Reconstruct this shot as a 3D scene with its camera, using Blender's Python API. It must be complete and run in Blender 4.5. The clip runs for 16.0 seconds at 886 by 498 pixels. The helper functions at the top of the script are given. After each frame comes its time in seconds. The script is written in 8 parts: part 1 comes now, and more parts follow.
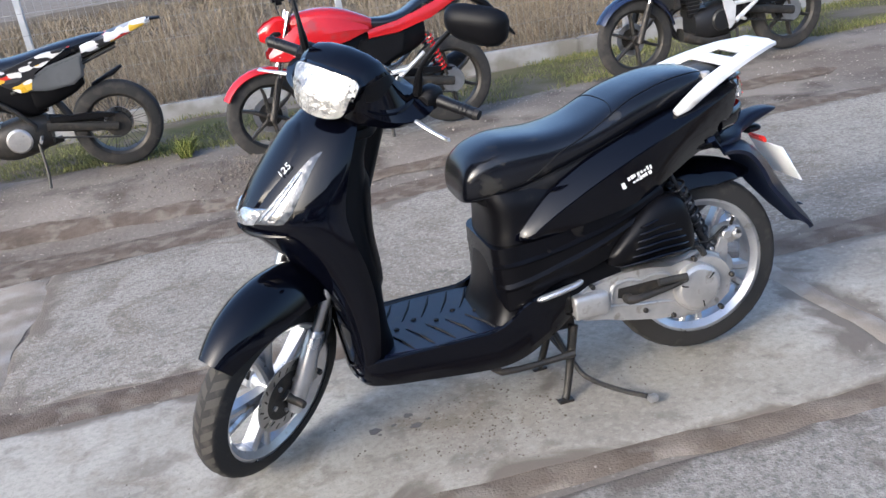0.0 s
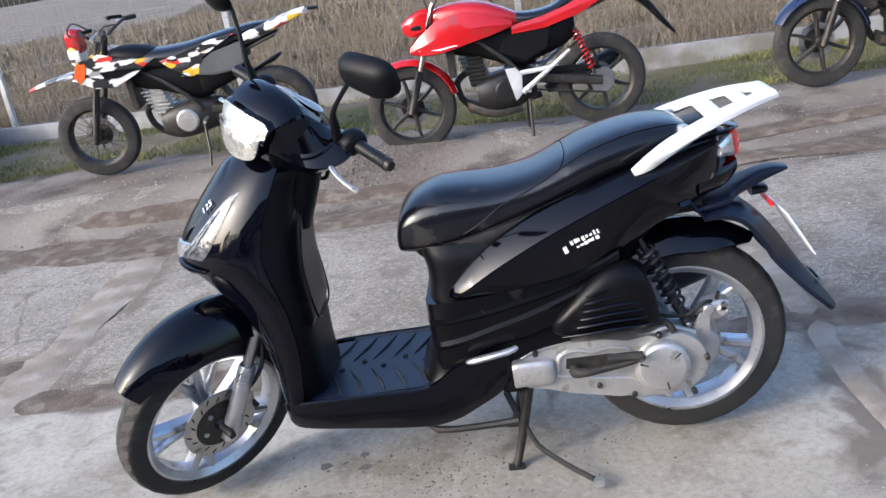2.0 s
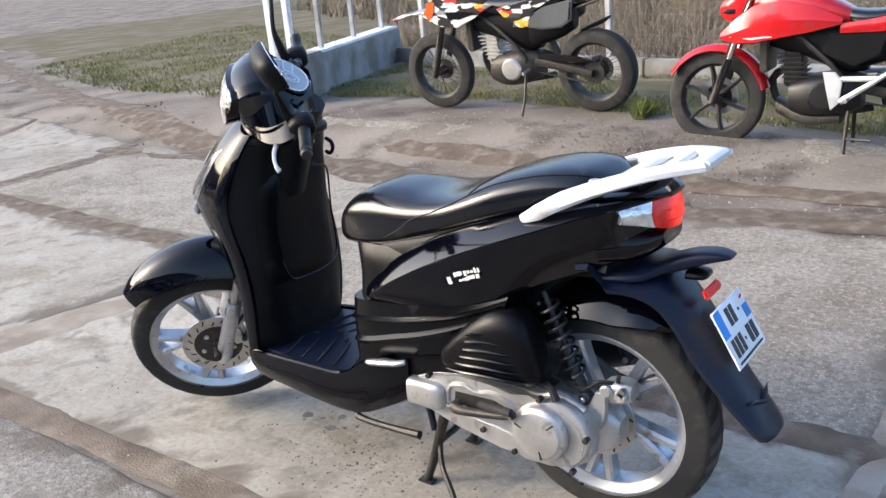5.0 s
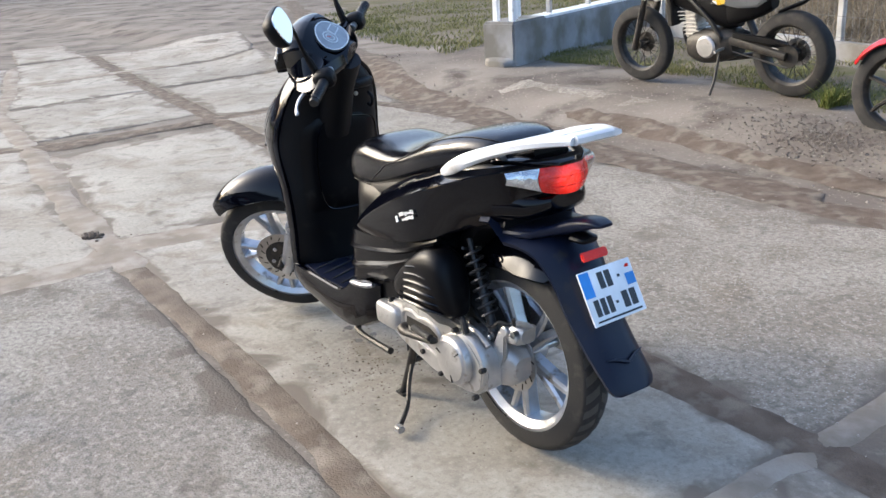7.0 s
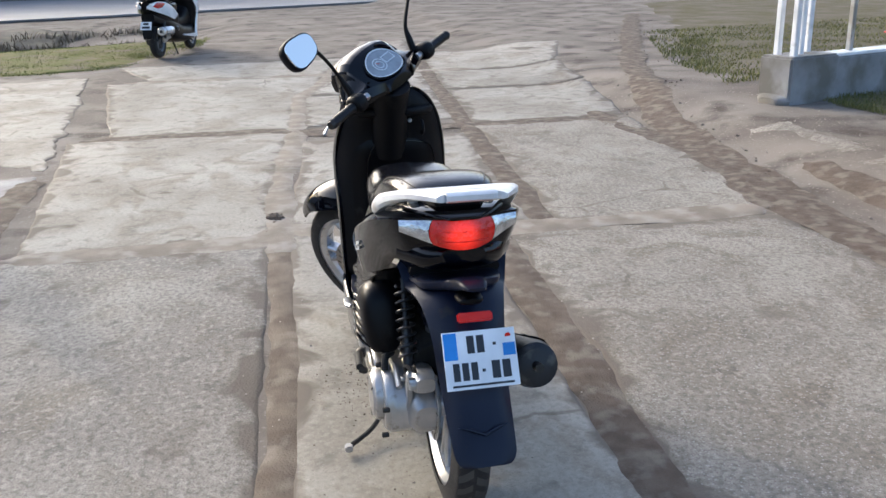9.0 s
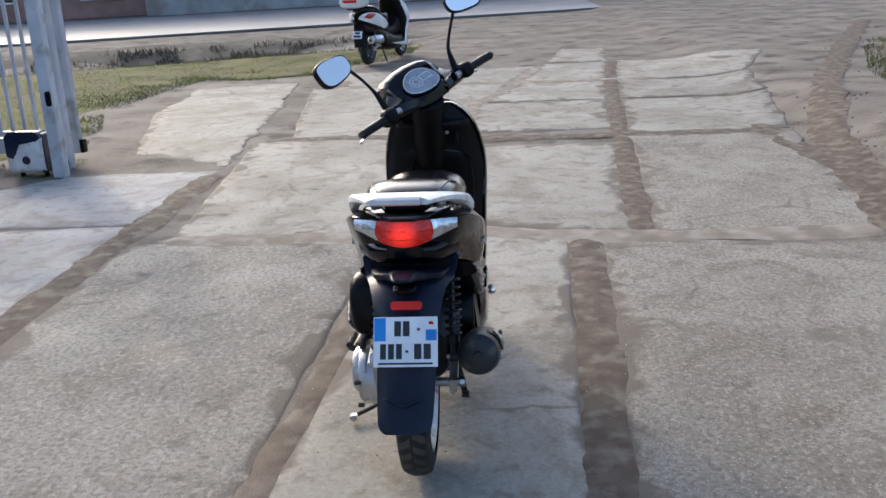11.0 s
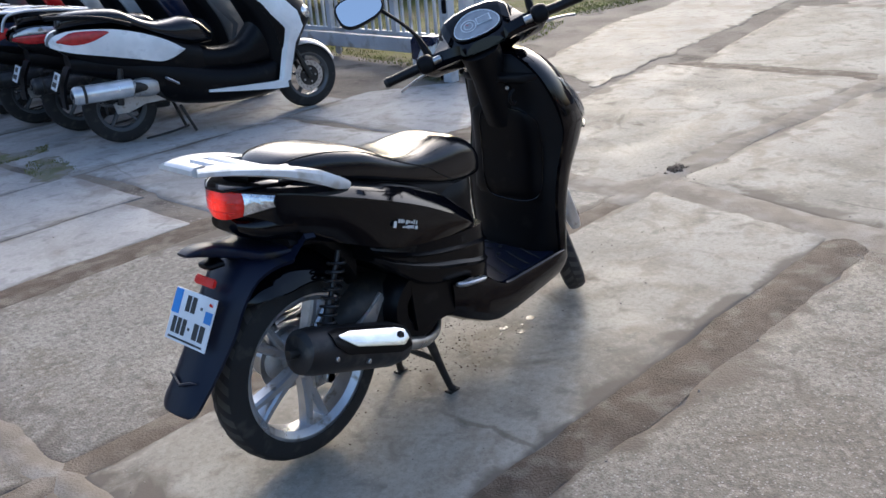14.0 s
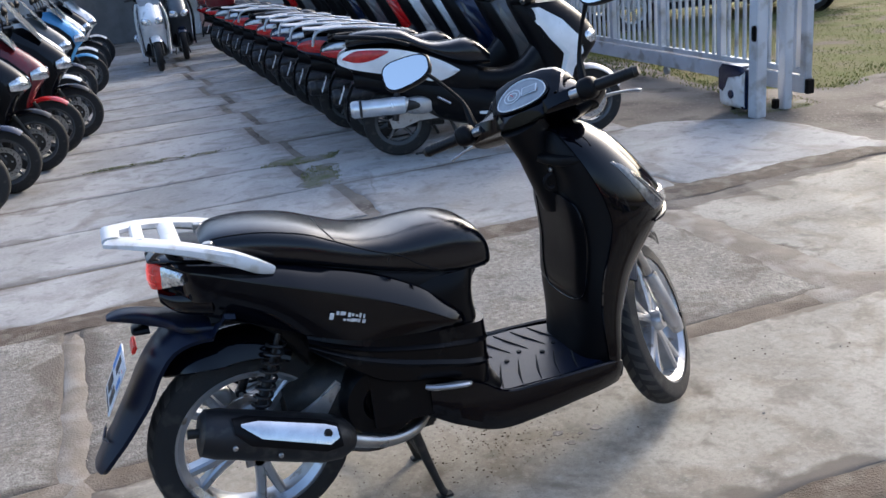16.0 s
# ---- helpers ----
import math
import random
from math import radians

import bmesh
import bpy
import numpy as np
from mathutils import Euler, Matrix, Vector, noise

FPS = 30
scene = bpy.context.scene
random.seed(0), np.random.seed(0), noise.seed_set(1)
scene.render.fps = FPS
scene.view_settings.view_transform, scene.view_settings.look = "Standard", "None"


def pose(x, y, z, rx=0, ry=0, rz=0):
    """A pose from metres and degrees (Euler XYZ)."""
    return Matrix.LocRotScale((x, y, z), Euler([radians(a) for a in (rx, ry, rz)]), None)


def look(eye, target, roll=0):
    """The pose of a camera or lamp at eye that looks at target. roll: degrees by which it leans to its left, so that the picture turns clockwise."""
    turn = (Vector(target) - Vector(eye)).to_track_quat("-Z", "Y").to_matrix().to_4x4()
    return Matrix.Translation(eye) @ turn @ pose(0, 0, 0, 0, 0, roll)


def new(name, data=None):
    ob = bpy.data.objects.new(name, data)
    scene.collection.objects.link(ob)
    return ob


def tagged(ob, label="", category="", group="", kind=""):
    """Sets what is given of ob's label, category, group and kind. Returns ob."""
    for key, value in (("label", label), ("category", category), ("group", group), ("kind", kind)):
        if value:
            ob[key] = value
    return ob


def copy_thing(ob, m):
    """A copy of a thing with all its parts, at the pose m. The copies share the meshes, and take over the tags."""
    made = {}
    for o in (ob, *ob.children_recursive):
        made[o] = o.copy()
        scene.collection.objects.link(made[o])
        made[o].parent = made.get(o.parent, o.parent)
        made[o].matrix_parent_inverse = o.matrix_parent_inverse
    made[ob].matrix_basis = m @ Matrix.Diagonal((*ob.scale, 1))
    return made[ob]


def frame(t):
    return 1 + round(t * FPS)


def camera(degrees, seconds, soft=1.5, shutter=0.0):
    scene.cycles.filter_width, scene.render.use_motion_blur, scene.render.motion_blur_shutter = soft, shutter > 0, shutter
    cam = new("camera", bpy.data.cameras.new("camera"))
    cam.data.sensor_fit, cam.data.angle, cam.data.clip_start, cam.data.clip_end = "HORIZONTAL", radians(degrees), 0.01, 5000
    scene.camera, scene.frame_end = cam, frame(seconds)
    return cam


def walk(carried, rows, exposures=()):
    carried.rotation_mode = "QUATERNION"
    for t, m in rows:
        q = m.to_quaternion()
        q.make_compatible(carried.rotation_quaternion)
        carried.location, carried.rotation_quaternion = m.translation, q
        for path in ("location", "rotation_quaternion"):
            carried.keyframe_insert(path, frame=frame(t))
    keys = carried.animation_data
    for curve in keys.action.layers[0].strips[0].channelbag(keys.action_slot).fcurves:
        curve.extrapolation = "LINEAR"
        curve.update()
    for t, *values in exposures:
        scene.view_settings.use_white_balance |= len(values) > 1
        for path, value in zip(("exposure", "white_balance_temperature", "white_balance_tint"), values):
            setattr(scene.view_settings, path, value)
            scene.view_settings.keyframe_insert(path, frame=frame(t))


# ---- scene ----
cam = camera(52.0, 16.0)
PATH = [
    (0, (1.183, 2.499, 1.475), (0.814, 0.655, 0.789), -9.5),
    (0.5, (0.829, 2.584, 1.507), (0.677, 0.705, 0.838), -10.7),
    (1, (0.639, 2.543, 1.509), (0.590, 0.652, 0.858), -10.2),
    (1.5, (0.501, 2.477, 1.524), (0.533, 0.587, 0.87), -9.8),
    (2, (0.265, 2.39, 1.496), (0.461, 0.513, 0.837), -10.1),
    (2.5, (0.04, 2.271, 1.472), (0.413, 0.433, 0.781), -10.3),
    (3, (-0.067, 2.154, 1.475), (0.395, 0.351, 0.743), -9.1),
    (3.2, (-0.119, 2.108, 1.491), (0.384, 0.326, 0.736), -8.7),
    (5.3, (-1.218, 1.805, 1.448), (0.03, 0.372, 0.824), -4.7),
    (5.5, (-1.33, 1.765, 1.444), (-0.017, 0.396, 0.808), -4.6),
    (6, (-1.526, 1.733, 1.452), (-0.136, 0.454, 0.795), -3.9),
    (6.5, (-1.725, 1.682, 1.446), (-0.267, 0.481, 0.79), -3.2),
    (7, (-1.93, 1.498, 1.458), (-0.369, 0.442, 0.791), -3.7),
    (7.5, (-2.056, 1.26, 1.47), (-0.405, 0.369, 0.776), -4.6),
    (8, (-2.126, 1.059, 1.474), (-0.414, 0.304, 0.768), -3.7),
    (8.5, (-2.195, 0.778, 1.514), (-0.41, 0.199, 0.822), -1.7),
    (8.7, (-2.255, 0.636, 1.498), (-0.431, 0.149, 0.838), -1.4),
    (10.8, (-2.768, -0.193, 1.588), (-0.863, -0.112, 0.984), -2.3),
    (11, (-2.738, -0.292, 1.57), (-0.835, -0.15, 0.972), -2.5),
    (11.5, (-2.617, -0.617, 1.561), (-0.739, -0.278, 0.962), -3.9),
    (12, (-2.494, -0.94, 1.575), (-0.665, -0.411, 0.961), -4.4),
    (12.5, (-2.312, -1.262, 1.586), (-0.57, -0.525, 0.936), -4.1),
    (13, (-2.099, -1.484, 1.545), (-0.444, -0.58, 0.878), -3.8),
    (13.5, (-1.847, -1.672, 1.561), (-0.306, -0.613, 0.849), -3.3),
    (14, (-1.552, -1.942, 1.548), (-0.176, -0.663, 0.819), -4.5),
    (14.5, (-1.263, -2.113, 1.546), (-0.044, -0.681, 0.839), -4.8),
    (15, (-0.958, -2.170, 1.570), (0.09, -0.62, 0.879), -4.2),
    (15.5, (-0.651, -2.303, 1.597), (0.196, -0.621, 0.927), -5.0),
    (16, (-0.337, -2.373, 1.608), (0.302, -0.597, 0.957), -5.8),
]
walk(cam, [(t, look(e, a, r)) for t, e, a, r in PATH], [(0, 1.52, 5350, 11), (3.0, 1.66, 5450, 12), (5.5, 1.76, 5740, 10), (8.5, 1.52, 5740, 9), (11, 1.14, 5680, 11), (12.5, 1.09, 5630, 11), (14.5, 1.26, 5600, 11), (16, 1.34, 5620, 11)])

# ---- light ----
SUN_AZ, SUN_EL = radians(33), radians(24)
world = bpy.data.worlds.new("world")
scene.world = world
world.use_nodes = True
wn = world.node_tree
sky = wn.nodes.new("ShaderNodeTexSky")
sky.sky_type = "NISHITA"
sky.sun_disc = False
sky.sun_elevation = SUN_EL
sky.sun_rotation = radians(90) - SUN_AZ
sky.air_density, sky.dust_density = 1.0, 5.0
wn.nodes["Background"].inputs[1].default_value = 0.15
wn.links.new(sky.outputs[0], wn.nodes["Background"].inputs[0])
sun = new("sun", bpy.data.lights.new("sun", "SUN"))
sun.data.energy, sun.data.angle, sun.data.color = 0.55, radians(1.2), (1.0, 0.82, 0.56)
sun.matrix_world = look((math.cos(SUN_EL) * math.cos(SUN_AZ) * 40, math.cos(SUN_EL) * math.sin(SUN_AZ) * 40, math.sin(SUN_EL) * 40), (0, 0, 0))


# ---- materials ----
def material(name, color, rough=0.5, metal=0.0, dark=None, scale=8.0, fine=120.0, bump=0.05, coat=0.0, dirt=None, dirt_scale=3.0, dirt_amount=0.0, rand=0.0, emit=0.0, rough_var=0.08, spec=0.5):
    """A surface with two scales of variation, an optional layer of dirt and a fine relief."""
    m = bpy.data.materials.new(name)
    m.use_nodes = True
    n, lk = m.node_tree.nodes, m.node_tree.links
    bsdf = n["Principled BSDF"]
    tc = n.new("ShaderNodeTexCoord")
    big, small = n.new("ShaderNodeTexNoise"), n.new("ShaderNodeTexNoise")
    big.inputs["Scale"].default_value, big.inputs["Detail"].default_value = scale, 5
    small.inputs["Scale"].default_value, small.inputs["Detail"].default_value = fine, 3
    for t in (big, small):
        lk.new(tc.outputs["Object"], t.inputs["Vector"])
    dark = dark or tuple(c * 0.75 for c in color)
    mix = n.new("ShaderNodeMix")
    mix.data_type = "RGBA"
    mix.inputs["A"].default_value, mix.inputs["B"].default_value = (*dark, 1), (*color, 1)
    ramp = n.new("ShaderNodeMapRange")
    ramp.inputs["From Min"].default_value, ramp.inputs["From Max"].default_value = 0.35, 0.65
    lk.new(big.outputs["Fac"], ramp.inputs["Value"])
    lk.new(ramp.outputs["Result"], mix.inputs["Factor"])
    out = mix.outputs["Result"]
    if dirt:
        dn, dr, dm = n.new("ShaderNodeTexNoise"), n.new("ShaderNodeMapRange"), n.new("ShaderNodeMix")
        dn.inputs["Scale"].default_value, dn.inputs["Detail"].default_value = dirt_scale, 8
        lk.new(tc.outputs["Object"], dn.inputs["Vector"])
        dr.inputs["From Min"].default_value, dr.inputs["From Max"].default_value = 0.62 - dirt_amount * 0.35, 0.72 - dirt_amount * 0.2
        lk.new(dn.outputs["Fac"], dr.inputs["Value"])
        dm.data_type = "RGBA"
        dm.inputs["B"].default_value = (*dirt, 1)
        lk.new(dr.outputs["Result"], dm.inputs["Factor"])
        lk.new(out, dm.inputs["A"])
        out = dm.outputs["Result"]
    if rand:
        oi, hsv, mr = n.new("ShaderNodeObjectInfo"), n.new("ShaderNodeHueSaturation"), n.new("ShaderNodeMapRange")
        mr.inputs["To Min"].default_value, mr.inputs["To Max"].default_value = 1 - rand, 1 + rand
        lk.new(oi.outputs["Random"], mr.inputs["Value"])
        lk.new(mr.outputs["Result"], hsv.inputs["Value"])
        lk.new(out, hsv.inputs["Color"])
        out = hsv.outputs["Color"]
    lk.new(out, bsdf.inputs["Base Color"])
    rr = n.new("ShaderNodeMapRange")
    rr.inputs["To Min"].default_value, rr.inputs["To Max"].default_value = max(0.02, rough - rough_var), min(1, rough + rough_var)
    lk.new(big.outputs["Fac"], rr.inputs["Value"])
    lk.new(rr.outputs["Result"], bsdf.inputs["Roughness"])
    bsdf.inputs["Metallic"].default_value = metal
    bsdf.inputs["Specular IOR Level"].default_value = spec
    bsdf.inputs["Coat Weight"].default_value = coat
    bsdf.inputs["Coat Roughness"].default_value = 0.04
    if bump:
        bp = n.new("ShaderNodeBump")
        bp.inputs["Strength"].default_value, bp.inputs["Distance"].default_value = bump, 0.01
        lk.new(small.outputs["Fac"], bp.inputs["Height"])
        lk.new(bp.outputs["Normal"], bsdf.inputs["Normal"])
    if emit:
        bsdf.inputs["Emission Color"].default_value, bsdf.inputs["Emission Strength"].default_value = (*color, 1), emit
    return m


def glass(name, color=(0.95, 0.97, 1.0), rough=0.02):
    m = bpy.data.materials.new(name)
    m.use_nodes = True
    b = m.node_tree.nodes["Principled BSDF"]
    b.inputs["Base Color"].default_value = (*color, 1)
    b.inputs["Roughness"].default_value = rough
    b.inputs["Transmission Weight"].default_value = 1.0
    b.inputs["IOR"].default_value = 1.25
    return m


PAINT = material("black_gloss_paint", (0.0012, 0.0014, 0.0034), 0.07, scale=3, fine=300, bump=0.0, rough_var=0.025, spec=0.32)
SATIN = material("satin_black_plastic", (0.0030, 0.0030, 0.0040), 0.20, scale=6, fine=500, bump=0.03, rough_var=0.04, dirt=(0.012, 0.011, 0.010), dirt_scale=14, dirt_amount=0.05, spec=0.16)
PLASTIC = material("black_plastic", (0.0032, 0.0032, 0.0042), 0.34, scale=6, fine=500, bump=0.04, dirt=(0.012, 0.011, 0.010), dirt_scale=14, dirt_amount=0.05, spec=0.15)
MATT = material("matt_black_plastic", (0.003, 0.003, 0.004), 0.50, scale=6, fine=350, bump=0.05, dirt=(0.011, 0.010, 0.009), dirt_scale=10, dirt_amount=0.06, spec=0.18)
NAVY = material("fender_plastic", (0.0065, 0.0095, 0.024), 0.34, scale=5, fine=400, bump=0.04, dirt=(0.02, 0.019, 0.017), dirt_scale=16, dirt_amount=0.06, spec=0.25)
VINYL = material("seat_vinyl", (0.004, 0.0045, 0.007), 0.18, rough_var=0.03, scale=7, fine=420, bump=0.03, dirt=(0.025, 0.024, 0.022), dirt_scale=12, dirt_amount=0.02, spec=0.48)
RUBBER = material("rubber", (0.016, 0.015, 0.014), 0.82, scale=10, fine=200, bump=0.15, dirt=(0.04, 0.036, 0.03), dirt_scale=18, dirt_amount=0.12)
TREAD = material("scuffed_tread", (0.062, 0.056, 0.049), 0.9, dark=(0.038, 0.035, 0.031), scale=9, fine=160, bump=0.15)
GRIPRUBBER = material("grip_rubber", (0.006, 0.006, 0.007), 0.42, scale=10, fine=300, bump=0.05, spec=0.3)
DUSTY = material("dusty_rubber", (0.021, 0.020, 0.019), 0.9, scale=9, fine=160, bump=0.2, dirt=(0.038, 0.034, 0.030), dirt_scale=12, dirt_amount=0.35)
RIM = material("silver_wheel_paint", (0.56, 0.57, 0.59), 0.30, 0.75, scale=12, fine=200, bump=0.02, dirt=(0.22, 0.19, 0.15), dirt_scale=20, dirt_amount=0.1)
CAST = material("cast_aluminium", (0.52, 0.51, 0.495), 0.38, 0.7, scale=15, fine=220, bump=0.10, dirt=(0.30, 0.28, 0.25), dirt_scale=30, dirt_amount=0.1)
DARKMETAL = material("dark_metal", (0.035, 0.033, 0.03), 0.5, 0.5, scale=15, fine=200, bump=0.12, dirt=(0.055, 0.046, 0.038), dirt_scale=25, dirt_amount=0.25)
EXHAUST = material("exhaust_black", (0.02, 0.02, 0.022), 0.45, 0.3, scale=12, fine=300, bump=0.06, dirt=(0.06, 0.055, 0.05), dirt_scale=20, dirt_amount=0.25)
CHROME = material("chrome", (0.78, 0.78, 0.78), 0.12, 1.0, scale=14, fine=200, bump=0.01)
STEEL = material("brushed_steel", (0.52, 0.52, 0.52), 0.3, 1.0, scale=14, fine=200, bump=0.03)
SPRING = material("spring_steel", (0.03, 0.03, 0.032), 0.35, 0.4, fine=200)
WHITE = material("white_paint", (0.80, 0.80, 0.795), 0.32, coat=0.2, scale=6, fine=250, bump=0.02, dirt=(0.5, 0.47, 0.42), dirt_scale=14, dirt_amount=0.15)
PLATEWHITE = material("plate_white", (0.88, 0.89, 0.90), 0.3, scale=6, fine=300, bump=0.02)
BLUE = material("plate_blue", (0.03, 0.25, 0.70), 0.35, bump=0.02)
INK = material("black_ink", (0.012, 0.012, 0.015), 0.4, bump=0.0)
REDLENS = material("red_lens", (0.42, 0.006, 0.004), 0.16, coat=0.25, scale=34, fine=80, bump=0.6, dark=(0.22, 0.004, 0.003), emit=0.10)
def lit_lens(m, at, reach, low, high):
    """Light of the bulb behind a lens: strongest in front of it."""
    n, lk = m.node_tree.nodes, m.node_tree.links
    tc, d, r = n.new("ShaderNodeTexCoord"), n.new("ShaderNodeVectorMath"), n.new("ShaderNodeMapRange")
    d.operation = "DISTANCE"
    d.inputs[1].default_value = at
    lk.new(tc.outputs["Object"], d.inputs[0])
    lk.new(d.outputs["Value"], r.inputs["Value"])
    r.inputs["From Max"].default_value = reach
    r.inputs["To Min"].default_value, r.inputs["To Max"].default_value = high, low
    r.interpolation_type = "SMOOTHSTEP"
    b = n["Principled BSDF"]
    lk.new(r.outputs["Result"], b.inputs["Emission Strength"])
    b.inputs["Emission Color"].default_value = (1.0, 0.03, 0.012, 1)


lit_lens(REDLENS, (-0.306, 0.004, 0.848), 0.060, 0.05, 0.50)
CLEAR = material("lamp_reflector", (0.82, 0.84, 0.86), 0.12, 0.85, scale=40, fine=60, bump=0.4, coat=1.0, dark=(0.45, 0.46, 0.48))
LENSGREY = material("grey_lens", (0.15, 0.155, 0.165), 0.14, 0.4, scale=45, fine=70, bump=0.2, coat=0.5, dark=(0.05, 0.053, 0.058))
HEADLAMP = material("headlamp_reflector", (0.62, 0.60, 0.55), 0.26, 0.7, scale=22, fine=46, bump=0.7, coat=0.5, dark=(0.26, 0.25, 0.24))
REFLECTOR = material("red_reflector", (0.80, 0.022, 0.012), 0.3, coat=0.1, fine=400, bump=0.3, dark=(0.62, 0.016, 0.01), spec=0.3)
GAUGE = material("gauge_face", (0.33, 0.36, 0.39), 0.35, metal=0.2, scale=20, bump=0.02)
GAUGELIGHT = material("gauge_print", (0.75, 0.80, 0.84), 0.4, bump=0)
MIRROR = material("mirror_glass", (0.97, 0.94, 0.88), 0.02, 1.0, bump=0, rough_var=0.0, dark=(0.97, 0.94, 0.88))
STICKER = material("sticker_white", (0.72, 0.72, 0.70), 0.4, scale=30, bump=0.02)


# ---- mesh tools ----
def part(name, bm, mat, parent=None, label="", angle=38):
    """Links a bmesh as one object under a thing or a part."""
    bmesh.ops.recalc_face_normals(bm, faces=bm.faces)
    me = bpy.data.meshes.new(name)
    bm.to_mesh(me)
    bm.free()
    me.polygons.foreach_set("use_smooth", [True] * len(me.polygons))
    me.set_sharp_from_angle(angle=radians(angle))
    me.materials.append(mat)
    ob = new(name, me)
    if parent:
        ob.parent = parent
    if label:
        ob["label"] = label
    return ob


def thing(name, label, category, group="", m=None):
    ob = new(name)
    ob.empty_display_size = 0.2
    if m is not None:
        ob.matrix_world = m
    return tagged(ob, label, category, group)


def loft(rings, bm=None, cap=True, closed=True):
    """A skin over rings of points, all of one count."""
    bm = bm or bmesh.new()
    vs = [[bm.verts.new(p) for p in r] for r in rings]
    n = len(vs[0])
    for a, b in zip(vs, vs[1:]):
        for i in range(n if closed else n - 1):
            j = (i + 1) % n
            bm.faces.new((a[i], a[j], b[j], b[i]))
    if cap:
        bm.faces.new(vs[0][::-1])
        bm.faces.new(vs[-1])
    return bm


def oval(hw, zl, zh, n=20, e=2.6, yc=0.0):
    """A rounded section in y and z."""
    out = []
    for i in range(n):
        a = 2 * math.pi * i / n
        c, s = math.cos(a), math.sin(a)
        out.append((yc + hw * math.copysign(abs(c) ** (2 / e), c), (zl + zh) / 2 + (zh - zl) / 2 * math.copysign(abs(s) ** (2 / e), s)))
    return out


def smooth_rows(rows, k=3):
    """More stations between the given ones, on a smooth curve."""
    out = []
    for i in range(len(rows) - 1):
        p0, p1, p2, p3 = rows[max(i - 1, 0)], rows[i], rows[i + 1], rows[min(i + 2, len(rows) - 1)]
        for j in range(k):
            t = j / k
            out.append(tuple(0.5 * ((2 * b) + (c - a) * t + (2 * a - 5 * b + 4 * c - d) * t * t + (3 * b - a - 3 * c + d) * t ** 3) for a, b, c, d in zip(p0, p1, p2, p3)))
    out.append(tuple(rows[-1]))
    return out


def hull(rows, n=22, e=2.6, k=3, bm=None):
    """A body along x from rows of x, half width, low z, high z and an optional y."""
    rows = smooth_rows([tuple(r) if len(r) == 5 else (*r, 0.0) for r in rows], k)
    return loft([[(x, y, z) for y, z in oval(max(hw, 0.003), zl, zh, n, e, yc)] for x, hw, zl, zh, yc in rows], bm)


def tube(points, r, n=8, bm=None, k=1, flat=1.0):
    """A round bar along points; r is a number or one for each point."""
    rs = [r] * len(points) if isinstance(r, (int, float)) else list(r)
    if k > 1:
        rows = smooth_rows([(*p, q) for p, q in zip(points, rs)], k)
        points, rs = [q[:3] for q in rows], [q[3] for q in rows]
    ps = [Vector(p) for p in points]
    rings, up = [], None
    for i, p in enumerate(ps):
        d = (ps[min(i + 1, len(ps) - 1)] - ps[max(i - 1, 0)]).normalized()
        if up is None:
            up = d.orthogonal().normalized() if abs(d.z) > 0.9 else Vector((0, 0, 1))
        u = d.cross(up).normalized()
        up = u.cross(d).normalized()
        rings.append([p + rs[i] * (math.cos(2 * math.pi * j / n) * u + flat * math.sin(2 * math.pi * j / n) * up) for j in range(n)])
    return loft(rings, bm)


def lathe(profile, n=40, axis="y", centre=(0, 0, 0), bm=None, closed=False):
    """A turned form: profile rows are (radius, along the axis)."""
    bm = bm or bmesh.new()
    rings = []
    for i in range(n):
        a = 2 * math.pi * i / n
        c, s = math.cos(a), math.sin(a)
        ring = []
        for r, h in profile:
            p = {"y": (r * c, h, r * s), "x": (h, r * c, r * s), "z": (r * c, r * s, h)}[axis]
            ring.append(bm.verts.new((p[0] + centre[0], p[1] + centre[1], p[2] + centre[2])))
        rings.append(ring)
    m = len(profile)
    for i in range(n):
        a, b = rings[i], rings[(i + 1) % n]
        for j in range(m if closed else m - 1):
            k = (j + 1) % m
            bm.faces.new((a[j], a[k], b[k], b[j]))
    bmesh.ops.remove_doubles(bm, verts=bm.verts, dist=1e-5)
    return bm


def slab_of(outline, depth, axis="y", at=0.0, bevel=0.004, bm=None, seg=2):
    """An outline extruded along an axis from at to at + depth, its rims bevelled."""
    own = bmesh.new()
    put = {"y": lambda u, v, w: (u, w, v), "z": lambda u, v, w: (u, v, w), "x": lambda u, v, w: (w, u, v)}[axis]
    a = [own.verts.new(put(u, v, at)) for u, v in outline]
    b = [own.verts.new(put(u, v, at + depth)) for u, v in outline]
    fa, fb = own.faces.new(a), own.faces.new(b[::-1])
    for i in range(len(a)):
        j = (i + 1) % len(a)
        own.faces.new((a[j], a[i], b[i], b[j]))
    if bevel:
        bmesh.ops.bevel(own, geom=list({e for f in (fa, fb) for e in f.edges}), offset=bevel, segments=seg, affect="EDGES")
    if bm is None:
        return own
    return merge(bm, own)


def merge(bm, other, m=None):
    me = bpy.data.meshes.new("scratch")
    other.to_mesh(me)
    other.free()
    if m is not None:
        me.transform(m)
    bm.from_mesh(me)
    bpy.data.meshes.remove(me)
    return bm


def box(sx, sy, sz, centre=(0, 0, 0), bevel=0.004, m=None, bm=None):
    own = bmesh.new()
    bmesh.ops.create_cube(own, size=1.0, matrix=Matrix.Translation(centre) @ Matrix.Diagonal((sx, sy, sz, 1)))
    if bevel:
        bmesh.ops.bevel(own, geom=own.edges[:], offset=bevel, segments=2, affect="EDGES")
    if m is not None:
        own.transform(m)
    return own if bm is None else merge(bm, own)


